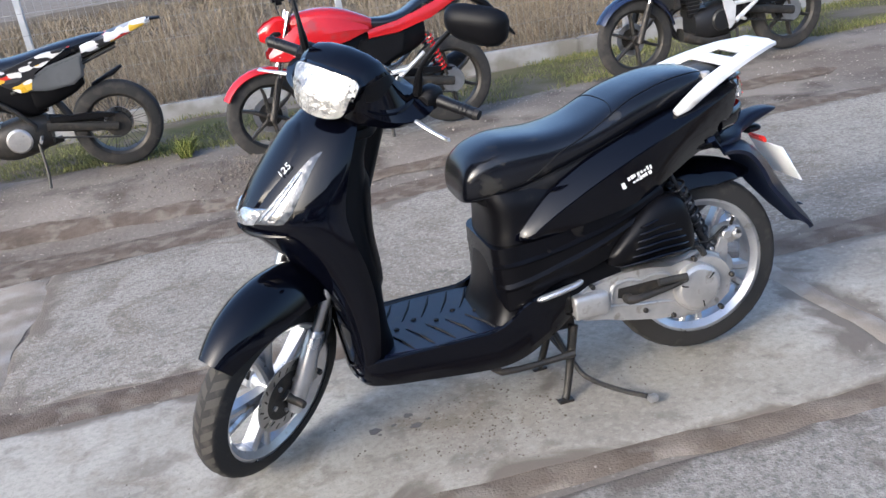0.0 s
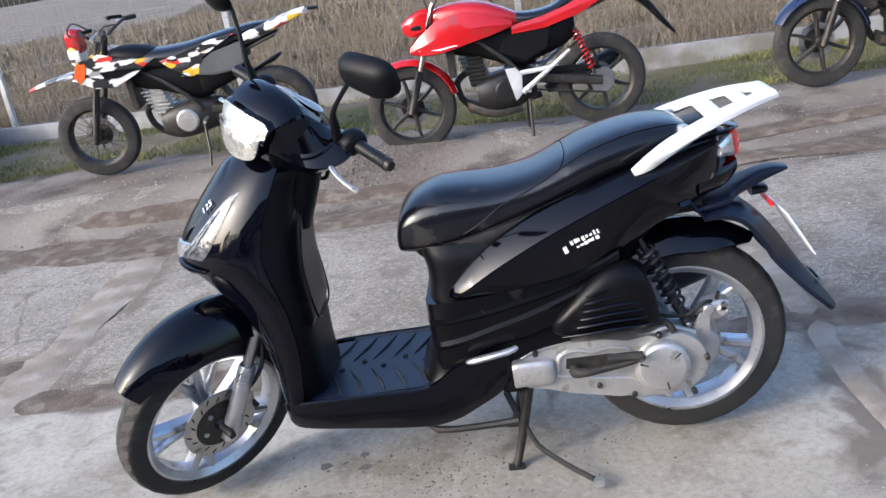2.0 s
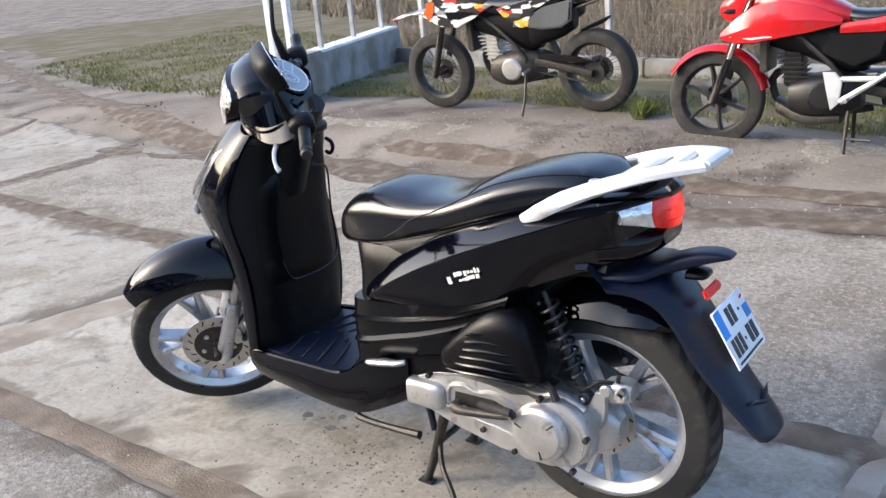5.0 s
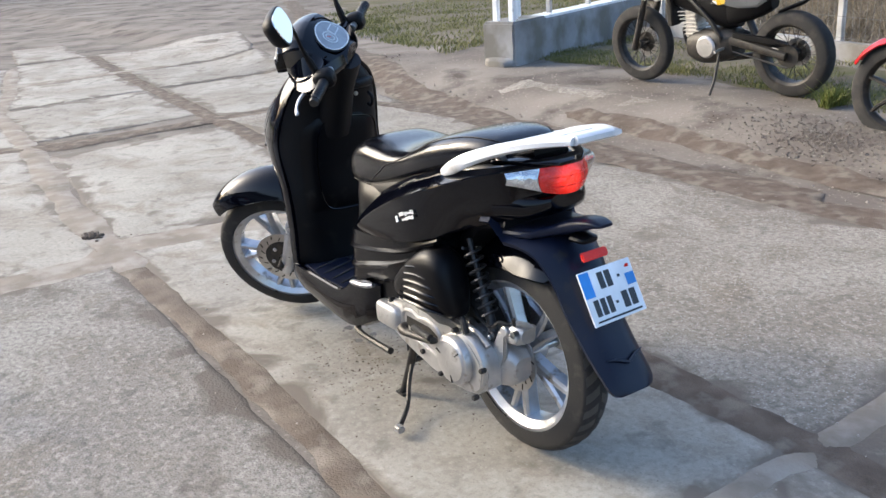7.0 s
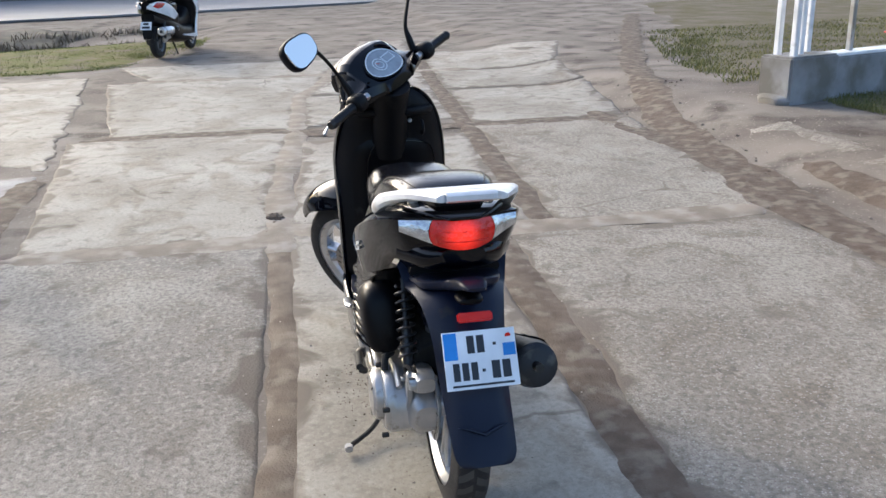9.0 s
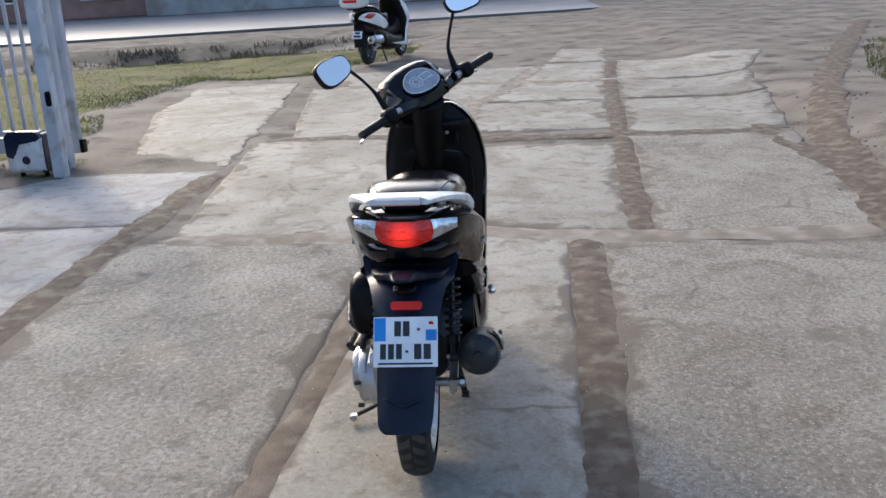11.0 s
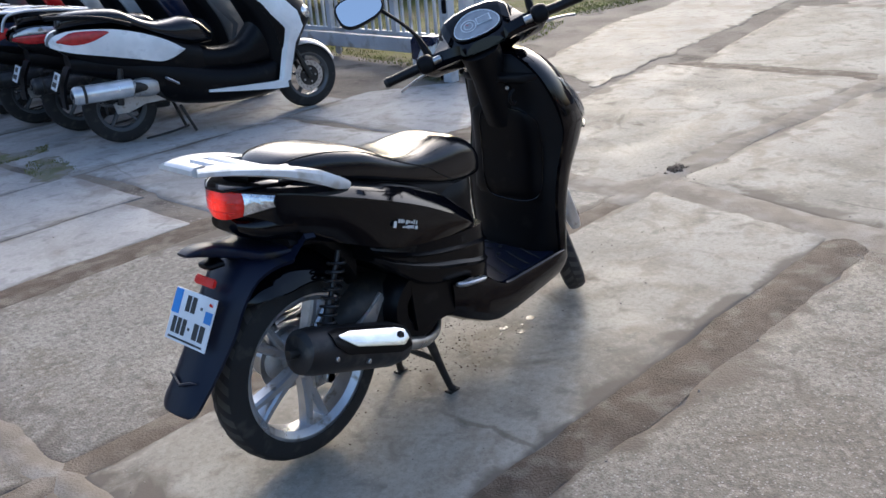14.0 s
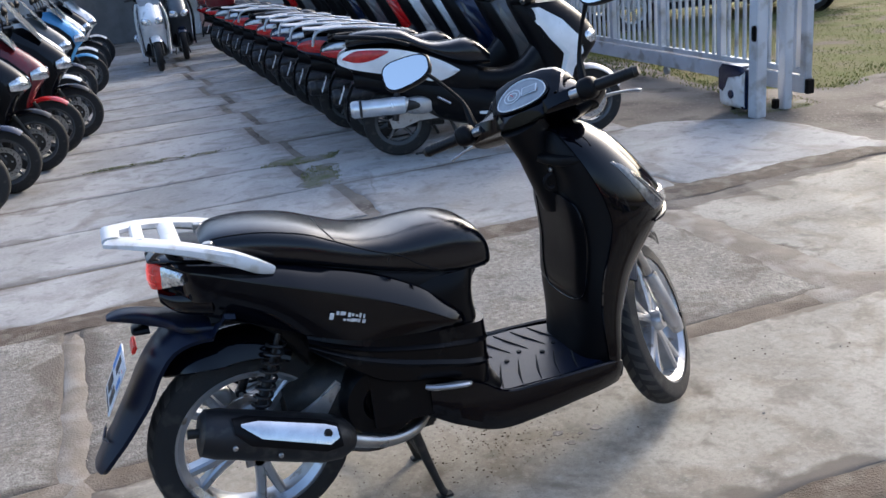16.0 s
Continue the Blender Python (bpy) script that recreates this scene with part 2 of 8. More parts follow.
def disc(r, h, centre=(0, 0, 0), axis="y", n=28, bevel=0.003, bm=None):
    return lathe([(0, -h / 2), (r - bevel, -h / 2), (r, -h / 2 + bevel), (r, h / 2 - bevel), (r - bevel, h / 2), (0, h / 2)], n, axis, centre, bm)


def moved(bm, m):
    bm.transform(m)
    return bm


def text_mesh(body, size, mat, name, parent, m, depth=0.0008):
    cu = bpy.data.curves.new(name, "FONT")
    cu.body, cu.size, cu.extrude, cu.align_x = body, size, depth, "CENTER"
    tmp = bpy.data.objects.new(name, cu)
    me = bpy.data.meshes.new_from_object(tmp)
    bpy.data.objects.remove(tmp)
    me.materials.clear()
    me.materials.append(mat)
    me.name = name
    ob = new(name, me)
    ob.parent = parent
    ob.matrix_local = m
    return ob


def wheel(parent, centre, r_tyre, r_rim, width, spokes=5, tyre_mat=None, rim_mat=None, disc_r=0.0, disc_side=1, tread=True, style="cast", m=None, name="wheel", outer=None):
    """A motorcycle wheel with its tyre, rim, hub and brake disc; its axle lies along y."""
    w = new(name)
    w.parent = parent
    w.empty_display_size = 0.1
    w.matrix_local = (outer or Matrix()) @ Matrix.Translation(centre) @ (m or Matrix())
    tyre_mat, rim_mat = tyre_mat or RUBBER, rim_mat or RIM
    h = width / 2
    prof = []
    for i in range(13):
        a = math.pi * i / 12
        prof.append((r_rim + (r_tyre - r_rim) * max(math.sin(a), 0.0) ** 0.62, -h * math.cos(a) * (1.0 if 2 < i < 10 else 0.86)))
    part("tyre", lathe(prof, 56, "y"), tyre_mat, w, angle=60)
    t = bmesh.new()
    if tread:
        # proud tread bars set in slanting pairs
        for i in range(34):
            for s in (-1, 1):
                a0 = 2 * math.pi * (i + (0.5 if s > 0 else 0)) / 34
                pts = []
                for k in range(4):
                    f = k / 3
                    ang = a0 + 0.10 * f
                    yy = s * (0.07 + 0.62 * f) * h
                    rr = r_rim + (r_tyre - r_rim) * max(math.sin(math.acos(max(-1, min(1, -yy / h)))), 0.05) ** 0.62 + 0.0012
                    pts.append((rr * math.cos(ang), yy, rr * math.sin(ang)))
                    pts.append((rr * math.cos(ang + 0.098), yy, rr * math.sin(ang + 0.098)))
                vs = [t.verts.new(p) for p in pts]
                for k in range(3):
                    t.faces.new((vs[2 * k], vs[2 * k + 1], vs[2 * k + 3], vs[2 * k + 2]))
    if tread:
        tagged(part("tread", t, TREAD, w, angle=60), kind="stuff")
    else:
        t.free()
    rh = h * 0.78
    rim = part("rim", lathe([(r_rim + 0.004, -rh), (r_rim + 0.004, -rh + 0.006), (r_rim - 0.014, -rh + 0.012), (r_rim - 0.020, -rh * 0.35), (r_rim - 0.020, rh * 0.35), (r_rim - 0.014, rh - 0.012), (r_rim + 0.004, rh - 0.006), (r_rim + 0.004, rh), (r_rim - 0.008, rh), (r_rim - 0.026, rh - 0.016), (r_rim - 0.030, 0), (r_rim - 0.026, -rh + 0.016), (r_rim - 0.008, -rh)], 56, "y", closed=True), rim_mat, w)
    hub_r = r_rim * 0.17
    part("hub", lathe([(0.012, -0.05), (hub_r * 0.8, -0.05), (hub_r, -0.03), (hub_r * 0.85, 0), (hub_r, 0.03), (hub_r * 0.8, 0.05), (0.012, 0.05)], 24, "y"), rim_mat, w)
    if style == "wire":
        for i in range(32):
            a = 2 * math.pi * i / 32
            b = a + (0.45 if i % 2 else -0.45)
            part("spoke", tube([(hub_r * math.cos(a), 0.035 if i % 4 < 2 else -0.035, hub_r * math.sin(a)), ((r_rim - 0.02) * math.cos(b), 0, (r_rim - 0.02) * math.sin(b))], 0.0022, 5), DARKMETAL, w)
    else:
        for i in range(spokes):
            a = 2 * math.pi * i / spokes + 0.3
            for s in ((-1, 1) if style == "cast" else (0,)):
                pts, r0, r1 = [], hub_r * 0.8, r_rim - 0.022
                rows = []
                for k in range(5):
                    f = k / 4
                    rr = r0 + (r1 - r0) * f
                    off = s * (0.05 + 0.11 * f) if style == "cast" else 0.10 * math.sin(f * 2.4)
                    hwid = (0.016 - 0.004 * f) if style == "cast" else (0.014 - 0.004 * f)
                    d = Vector((math.cos(a + off), 0, math.sin(a + off)))
                    tt = Vector((-d.z, 0, d.x))
                    dep = 0.020 + 0.006 * f
                    rows.append([d * rr + tt * hwid * cx + Vector((0, dep * cy, 0)) for cx, cy in ((1, -0.7), (1, 0.7), (0.5, 1), (-0.5, 1), (-1, 0.7), (-1, -0.7), (-0.5, -1), (0.5, -1))])
                part("spoke", loft(rows), rim_mat, w)
    if disc_r:
        y = disc_side * 0.058
        d = lathe([(disc_r * 0.66, y - 0.002), (disc_r, y - 0.002), (disc_r, y + 0.002), (disc_r * 0.66, y + 0.002)], 40, "y", closed=True)
        bd = part("brake_disc", d, STEEL, w)
        for i in range(20):
            a = 2 * math.pi * i / 20
            rr = disc_r * (0.78 + 0.1 * (i % 2))
            part("slot", box(0.018, 0.0012, 0.005, (0, 0, 0), 0, Matrix.Translation((rr * math.cos(a), y + disc_side * 0.0022, rr * math.sin(a))) @ Matrix.Rotation(-a - 0.6, 4, "Y")), DARKMETAL, bd)
        part("disc_carrier", lathe([(0.02, y), (disc_r * 0.68, y - 0.003), (disc_r * 0.68, y + 0.003), (0.02, y + disc_side * 0.006)], 24, "y"), DARKMETAL, bd)
        for i in range(5):
            a = 2 * math.pi * i / 5
            part("bolt", disc(0.008, 0.008, (disc_r * 0.45 * math.cos(a), y + disc_side * 0.006, disc_r * 0.45 * math.sin(a)), n=8, bevel=0.001), STEEL, bd)
    return w


# ---- ground ----
def concrete(name, light, dark, stain, speckle, pebble, crack=0.5, rand=0.06, muddy=0.92):
    """Cast concrete: broad tone, stains, grit, pebbles that show and hair cracks."""
    m = bpy.data.materials.new(name)
    m.use_nodes = True
    n, lk = m.node_tree.nodes, m.node_tree.links
    b = n["Principled BSDF"]
    tc = n.new("ShaderNodeTexCoord")

    def noise_at(scale, detail=6, distort=0.0):
        t = n.new("ShaderNodeTexNoise")
        t.inputs["Scale"].default_value, t.inputs["Detail"].default_value, t.inputs["Distortion"].default_value = scale, detail, distort
        lk.new(tc.outputs["Object"], t.inputs["Vector"])
        return t.outputs["Fac"]

    def spread(f, lo, hi, a=0.0, z=1.0):
        r = n.new("ShaderNodeMapRange")
        for k, v in (("From Min", lo), ("From Max", hi), ("To Min", a), ("To Max", z)):
            r.inputs[k].default_value = v
        lk.new(f, r.inputs["Value"])
        return r.outputs["Result"]

    def mixed(a, c, f):
        x = n.new("ShaderNodeMix")
        x.data_type = "RGBA"
        for sock, v in (("A", a), ("B", c)):
            if isinstance(v, tuple):
                x.inputs[sock].default_value = (*v, 1)
            else:
                lk.new(v, x.inputs[sock])
        lk.new(f, x.inputs["Factor"])
        return x.outputs["Result"]

    def times(a, c):
        x = n.new("ShaderNodeMath")
        x.operation = "MULTIPLY"
        lk.new(a, x.inputs[0])
        lk.new(c, x.inputs[1])
        return x.outputs[0]

    col = mixed(dark, light, spread(noise_at(1.3, 9, 0.8), 0.38, 0.62))
    col = mixed(col, stain, spread(noise_at(2.3, 10, 1.6), 0.52, 0.68, 0.0, 0.75))
    col = mixed(col, tuple(0.55 * c for c in dark), spread(noise_at(9.0, 9, 0.4), 0.55, 0.70, 0.0, 0.6))
    col = mixed(col, tuple(0.5 * c for c in dark), spread(noise_at(48, 3), 0.48, 0.62, 0.0, 0.75 * speckle))
    col = mixed(col, tuple(min(0.7, 1.3 * c) for c in light), spread(noise_at(34, 3), 0.54, 0.64, 0.0, 0.65 * speckle))
    grit = noise_at(240, 3)
    col = mixed(col, tuple(0.45 * c for c in dark), spread(grit, 0.52, 0.68, 0.0, speckle))
    v = n.new("ShaderNodeTexVoronoi")
    v.inputs["Scale"].default_value = 105
    lk.new(tc.outputs["Object"], v.inputs["Vector"])
    sep = n.new("ShaderNodeSeparateColor")
    lk.new(v.outputs["Color"], sep.inputs[0])
    near = spread(v.outputs["Distance"], 0.25, 0.45, 1.0, 0.0)
    pick = times(near, spread(sep.outputs[0], 0.55, 0.65, 0.0, pebble))
    col = mixed(col, (0.38, 0.355, 0.325), times(pick, spread(sep.outputs[1], 0.45, 0.55)))
    col = mixed(col, (0.16, 0.135, 0.11), times(pick, spread(sep.outputs[1], 0.45, 0.55, 1.0, 0.0)))
    wob = n.new("ShaderNodeTexNoise")
    wob.inputs["Scale"].default_value, wob.inputs["Detail"].default_value = 2.2, 6
    lk.new(tc.outputs["Object"], wob.inputs["Vector"])
    add = n.new("ShaderNodeVectorMath")
    add.operation = "MULTIPLY_ADD"
    lk.new(wob.outputs["Color"], add.inputs[0])
    add.inputs[1].default_value = (0.22, 0.22, 0.22)
    lk.new(tc.outputs["Object"], add.inputs[2])
    c = n.new("ShaderNodeTexVoronoi")
    c.feature = "DISTANCE_TO_EDGE"
    c.inputs["Scale"].default_value = 0.55
    lk.new(add.outputs[0], c.inputs["Vector"])
    line = times(spread(c.outputs["Distance"], 0.003, 0.007, 1.0, 0.0), spread(noise_at(0.9, 3), 0.54, 0.60, 0.0, crack))
    col = mixed(col, (0.10, 0.08, 0.06), line)
    at = n.new("ShaderNodeAttribute")
    at.attribute_name = "mud"
    crust = n.new("ShaderNodeMath")
    crust.operation = "MULTIPLY_ADD"
    lk.new(at.outputs["Fac"], crust.inputs[0])
    crust.inputs[1].default_value = 0.62
    lk.new(spread(noise_at(3.8, 9, 0.8), 0.25, 0.75, -0.35, 0.70), crust.inputs[2])
    col = mixed(col, (0.14, 0.118, 0.094), spread(crust.outputs[0], 0.42, 0.68, 0.0, muddy))
    oi, hsv = n.new("ShaderNodeObjectInfo"), n.new("ShaderNodeHueSaturation")
    lk.new(spread(oi.outputs["Random"], 0.0, 1.0, 1 - rand, 1 + rand), hsv.inputs["Value"])
    lk.new(col, hsv.inputs["Color"])
    lk.new(hsv.outputs["Color"], b.inputs["Base Color"])
    lk.new(spread(noise_at(3.0, 6), 0.3, 0.7, 0.62, 0.85), b.inputs["Roughness"])
    b.inputs["Specular IOR Level"].default_value = 0.08
    bp, bq = n.new("ShaderNodeBump"), n.new("ShaderNodeBump")
    bp.inputs["Strength"].default_value, bp.inputs["Distance"].default_value = 0.12 + 0.22 * speckle, 0.004
    bq.inputs["Strength"].default_value, bq.inputs["Distance"].default_value = 0.22, 0.012
    lk.new(noise_at(170, 4), bp.inputs["Height"])
    lk.new(noise_at(7, 6), bq.inputs["Height"])
    lk.new(bq.outputs["Normal"], bp.inputs["Normal"])
    lk.new(bp.outputs["Normal"], b.inputs["Normal"])
    if speckle > 0.5:
        bv = n.new("ShaderNodeBump")
        bv.inputs["Strength"].default_value, bv.inputs["Distance"].default_value = 0.34, 0.005
        lk.new(spread(v.outputs["Distance"], 0.0, 0.7, 1.0, 0.0), bv.inputs["Height"])
        lk.new(bp.outputs["Normal"], bv.inputs["Normal"])
        lk.new(bv.outputs["Normal"], b.inputs["Normal"])
    return m


CONCRETE = concrete("worn_concrete", (0.358, 0.332, 0.283), (0.255, 0.232, 0.193), (0.203, 0.173, 0.132), 0.30, 0.30)
AGGREGATE = concrete("washed_out_concrete", (0.326, 0.302, 0.259), (0.239, 0.218, 0.186), (0.199, 0.172, 0.132), 0.75, 0.4)
YARDSLAB = concrete("yard_concrete", (0.395, 0.385, 0.368), (0.300, 0.290, 0.276), (0.235, 0.215, 0.188), 0.2, 0.2, 0.3, 0.10, 0.45)
MUDDY = concrete("muddy_concrete", (0.301, 0.275, 0.230), (0.219, 0.196, 0.160), (0.175, 0.147, 0.111), 0.7, 0.9)
ASPHALT = material("old_asphalt", (0.20, 0.20, 0.205), 0.6, scale=0.6, fine=60, bump=0.2)
KERB = material("cast_concrete", (0.31, 0.31, 0.31), 0.85, scale=4, fine=120, bump=0.3, dirt=(0.17, 0.16, 0.14), dirt_scale=3, dirt_amount=0.55, spec=0.15)


def step(a, b, x):
    t = max(0.0, min(1.0, (x - a) / (b - a)))
    return t * t * (3 - 2 * t)


def ground_z(x, y):
    """Height of the ground: flat yard, a low bank by the fence and a ditch before the road."""
    z = step(-2.8, -3.75, y) * (0.06 + 0.10 * step(-0.4, 1.7, x)) * (1 - 0.4 * step(6.5, 9, x))
    d = (x - 17.5) + (y - 5) * 0.42
    z -= 0.55 * math.exp(-(d / 1.5) ** 2) * step(0.6, 2.4, y)
    return z


def ground_material():
    m = bpy.data.materials.new("bare_earth")
    m.use_nodes = True
    n, lk = m.node_tree.nodes, m.node_tree.links
    b = n["Principled BSDF"]
    tc = n.new("ShaderNodeTexCoord")

    def noise_at(scale, detail=6):
        t = n.new("ShaderNodeTexNoise")
        t.inputs["Scale"].default_value, t.inputs["Detail"].default_value = scale, detail
        lk.new(tc.outputs["Object"], t.inputs["Vector"])
        return t.outputs["Fac"]

    def mixed(a, c, f):
        x = n.new("ShaderNodeMix")
        x.data_type = "RGBA"
        for sock, v in (("A", a), ("B", c)):
            if isinstance(v, tuple):
                x.inputs[sock].default_value = (*v, 1)
            else:
                lk.new(v, x.inputs[sock])
        lk.new(f, x.inputs["Factor"])
        return x.outputs["Result"]

    def spread(f, lo, hi):
        r = n.new("ShaderNodeMapRange")
        r.inputs["From Min"].default_value, r.inputs["From Max"].default_value = lo, hi
        lk.new(f, r.inputs["Value"])
        return r.outputs["Result"]

    col = mixed((0.132, 0.112, 0.092), (0.208, 0.183, 0.153), spread(noise_at(1.1), 0.38, 0.62))
    col = mixed(col, (0.072, 0.06, 0.048), spread(noise_at(2.3, 9), 0.52, 0.68))
    col = mixed(col, (0.255, 0.23, 0.197), spread(noise_at(45, 4), 0.60, 0.72))
    lk.new(col, b.inputs["Base Color"])
    b.inputs["Roughness"].default_value = 0.9
    b.inputs["Specular IOR Level"].default_value = 0.15
    bp = n.new("ShaderNodeBump")
    bp.inputs["Strength"].default_value, bp.inputs["Distance"].default_value = 0.5, 0.014
    lk.new(noise_at(26, 9), bp.inputs["Height"])
    lk.new(bp.outputs["Normal"], b.inputs["Normal"])
    return m


EARTH = ground_material()


def build_ground():
    def line(lo, hi, near, far_step):
        xs, x = [], lo
        while x < hi:
            xs.append(x)
            d = max(0, abs(x) - near)
            x += 0.10 + far_step * d
        return xs + [hi]
    xs, ys = line(-600, 600, 9, 0.35), line(-600, 600, 9, 0.35)
    bm = bmesh.new()
    g = [[bm.verts.new((x, y, ground_z(x, y) - 0.0085 + 0.007 * noise.noise(Vector((x * 1.3, y * 1.3, 0))) + (0.004 if abs(x) < 6 else 0.001) * noise.noise(Vector((x * 5.0, y * 5.0, 3))))) for y in ys] for x in xs]
    for a, b in zip(g, g[1:]):
        for k in range(len(ys) - 1):
            bm.faces.new((a[k], b[k], b[k + 1], a[k + 1]))
    tagged(part("ground", bm, EARTH), "bare brown earth between worn concrete slabs", "ground", kind="structure")


build_ground()
PAVEMENT = tagged(new("pavement"), "worn concrete slabs with earth in the joints", "pavement", kind="structure")


def slab(corners, rough=0.014, seed=0, mat=None, sink=0.0):
    """One cast slab: its rim wanders and is chipped."""
    rnd = random.Random(seed)
    pts = []
    for (x0, y0), (x1, y1) in zip(corners, corners[1:] + corners[:1]):
        ln = math.hypot(x1 - x0, y1 - y0)
        k = max(2, int(ln / 0.09))
        for i in range(k):
            f = i / k
            x, y = x0 + (x1 - x0) * f, y0 + (y1 - y0) * f
            nx, ny = -(y1 - y0) / ln, (x1 - x0) / ln
            j = rough * (1.6 * noise.noise(Vector((x * 2.3, y * 2.3, seed))) + 1.0 * noise.noise(Vector((x * 11, y * 11, seed + 5))))
            pts.append((x + nx * j, y + ny * j))
    cx, cy = sum(p[0] for p in pts) / len(pts), sum(p[1] for p in pts) / len(pts)
    bm = bmesh.new()
    rings = []
    for q, z in ((0.0, -0.06), (0.0, -0.011), (0.012, -0.004), (0.035, -0.001), (0.20, 0.0)):
        rings.append([bm.verts.new((x + (cx - x) / max(0.3, math.hypot(cx - x, cy - y)) * q, y + (cy - y) / max(0.3, math.hypot(cx - x, cy - y)) * q, z - sink + ground_z(x, y) + rnd.uniform(-0.0005, 0.0005))) for x, y in pts])
    for a, b in zip(rings, rings[1:]):
        for i in range(len(a)):
            j = (i + 1) % len(a)
            bm.faces.new((a[i], a[j], b[j], b[i]))
    bmesh.ops.triangulate(bm, faces=[bm.faces.new(rings[-1])])
    rim = 4 * len(pts)
    ob = part("slab", bm, mat or CONCRETE, PAVEMENT, angle=30)
    # mud washed over the rim
    mud = ob.data.attributes.new("mud", "FLOAT", "POINT")
    mud.data.foreach_set("value", [1.0 if k < rim - len(pts) else (0.75 if k < rim else 0.0) for k in range(len(ob.data.vertices))])


def joint_a(x):
    """The long joint beside the scooter."""
    return float(np.interp(x, (-6, -2, 0, 1, 2.5, 3.7, 5.6, 7.9, 8.9, 13.8), (0.72, 0.60, 0.515, 0.45, 0.42, 0.39, 0.20, 0.05, -0.27, -1.27)))


def joint_b(x, side):
    return float(np.interp(x, (-6, -0.3, 0.9, 2.3), (-0.36, -0.54, -0.60, -0.65) if side > 0 else (-0.51, -0.648, -0.738, -0.845)))


def joint_c(x):
    return float(np.interp(x, (2.4, 4.2, 9.3, 14), (-1.09, -1.22, -1.67, -2.2)))


def lay_slabs():
    k = 0
    # lane the scooter stands on
    for x0, x1 in ((-5.6, -2.75), (-2.70, -0.70), (-0.64, 2.42)):
        k += 1
        slab([(x0, joint_b(x0, 1)), (x1 + 0.05, joint_b(x1, 1)), (x1 + (0.28 if x1 > 2 else 0), joint_a(x1) - 0.06), (x0, joint_a(x0) - 0.06)], seed=k)
    for x0, x1 in ((2.52, 5.35), (6.02, 7.90), (7.98, 9.62), (9.70, 11.95), (12.05, 14.3)):
        k += 1
        slab([(x0, joint_c(x0) + 0.06), (x1, joint_c(x1) + 0.06), (x1, joint_a(x1) - 0.06), (x0 + (0.3 if x0 < 3 else 0), joint_a(x0) - 0.06)], 0.02, seed=k)
    # lane on the open side
    for x0, x1 in ((-5.6, -2.8), (-2.72, -0.70), (-0.64, 2.50)):
        k += 1
        slab([(x0, joint_a(x0) + 0.05), (x1, joint_a(x1) + 0.05), (x1, 2.05), (x0, 2.02)], seed=k, mat=AGGREGATE)
    for x0, x1 in ((2.57, 5.86), (5.95, 9.72), (9.80, 11.6)):
        k += 1
        slab([(x0, joint_a(x0) + 0.05), (x1, joint_a(x1) + 0.05), (x1, 1.78 + 0.06 * x1), (x0, 1.80)], 0.018, seed=k)
    # lane towards the fence
    for x0, x1 in ((-5.6, -3.1), (-3.02, -0.70), (-0.62, 2.33)):
        k += 1
        slab([(x0, -2.45), (x1, -2.48), (x1, joint_b(x1, -1)), (x0, joint_b(x0, -1))], 0.03, seed=k, mat=MUDDY)
    def outer(x):
        return float(np.interp(x, (2.4, 5.7, 7.8, 9.8, 12.1), (-2.55, -2.92, -3.26, -3.55, -4.35)))
    for x0, x1 in ((2.42, 5.66), (5.76, 7.90), (7.98, 9.62), (9.70, 12.1)):
        k += 1
        slab([(x0, outer(x0)), (x1, outer(x1)), (x1, joint_c(x1) - 0.08), (x0, joint_c(x0) - 0.08)], 0.03, seed=k, mat=MUDDY if x0 < 3 else None)
    # rough apron in front of the parked motorcycles
    for x0, x1, y0, y1 in ((-5.5, -1.6, -4.0, -3.0), (-1.5, 0.55, -4.05, -3.05), (0.9, 2.6, -4.15, -3.3), (2.7, 4.4, -3.75, -2.85)):
        k += 1
        slab([(x0, y0), (x1, y0), (x1 - 0.1, y1), (x0 + 0.1, y1)], 0.09, seed=k, mat=MUDDY, sink=0.011)
    # yard of narrow slabs laid crosswise
    y, row = 2.22, 0
    while y < 16:
        h = (0.72, 0.90, 0.93, 0.90, 1.02, 0.95)[row % 6]
        for x0, x1 in ((-7.5, -3.2), (-3.1, 0.96 + 0.14 * (row % 2)), (1.02 + 0.14 * (row % 2), 3.6))[:3 if row > 1 else 2]:
            k += 1
            t = 0.035 * math.sin(row * 1.7)
            slab([(x0, y + t), (x1, y), (x1, y + h - 0.022), (x0, y + h - 0.022 + t)], 0.012, seed=k, mat=YARDSLAB)
        y += h
        row += 1
    slab([(1.15, 2.2), (2.9, 2.16), (2.85, 3.80), (1.2, 3.80)], 0.03, seed=901, mat=YARDSLAB)
    slab([(2.95, 2.16), (4.6, 2.12), (4.55, 3.4), (3.9, 3.85), (2.9, 3.82)], 0.04, seed=902, mat=YARDSLAB)
    slab([(4.75, 2.1), (8.0, 2.4), (10.6, 2.7), (10.2, 4.1), (7.6, 3.85), (5.4, 3.1)], 0.05, seed=900)


lay_slabs()


def mud_ground():
    """Damp brown earth washed into the joints."""
    return material("damp_mud", (0.138, 0.108, 0.081), 0.85, dark=(0.084, 0.065, 0.048), scale=11, fine=130, bump=0.7, dirt=(0.185, 0.156, 0.122), dirt_scale=9, dirt_amount=0.35, spec=0.2)


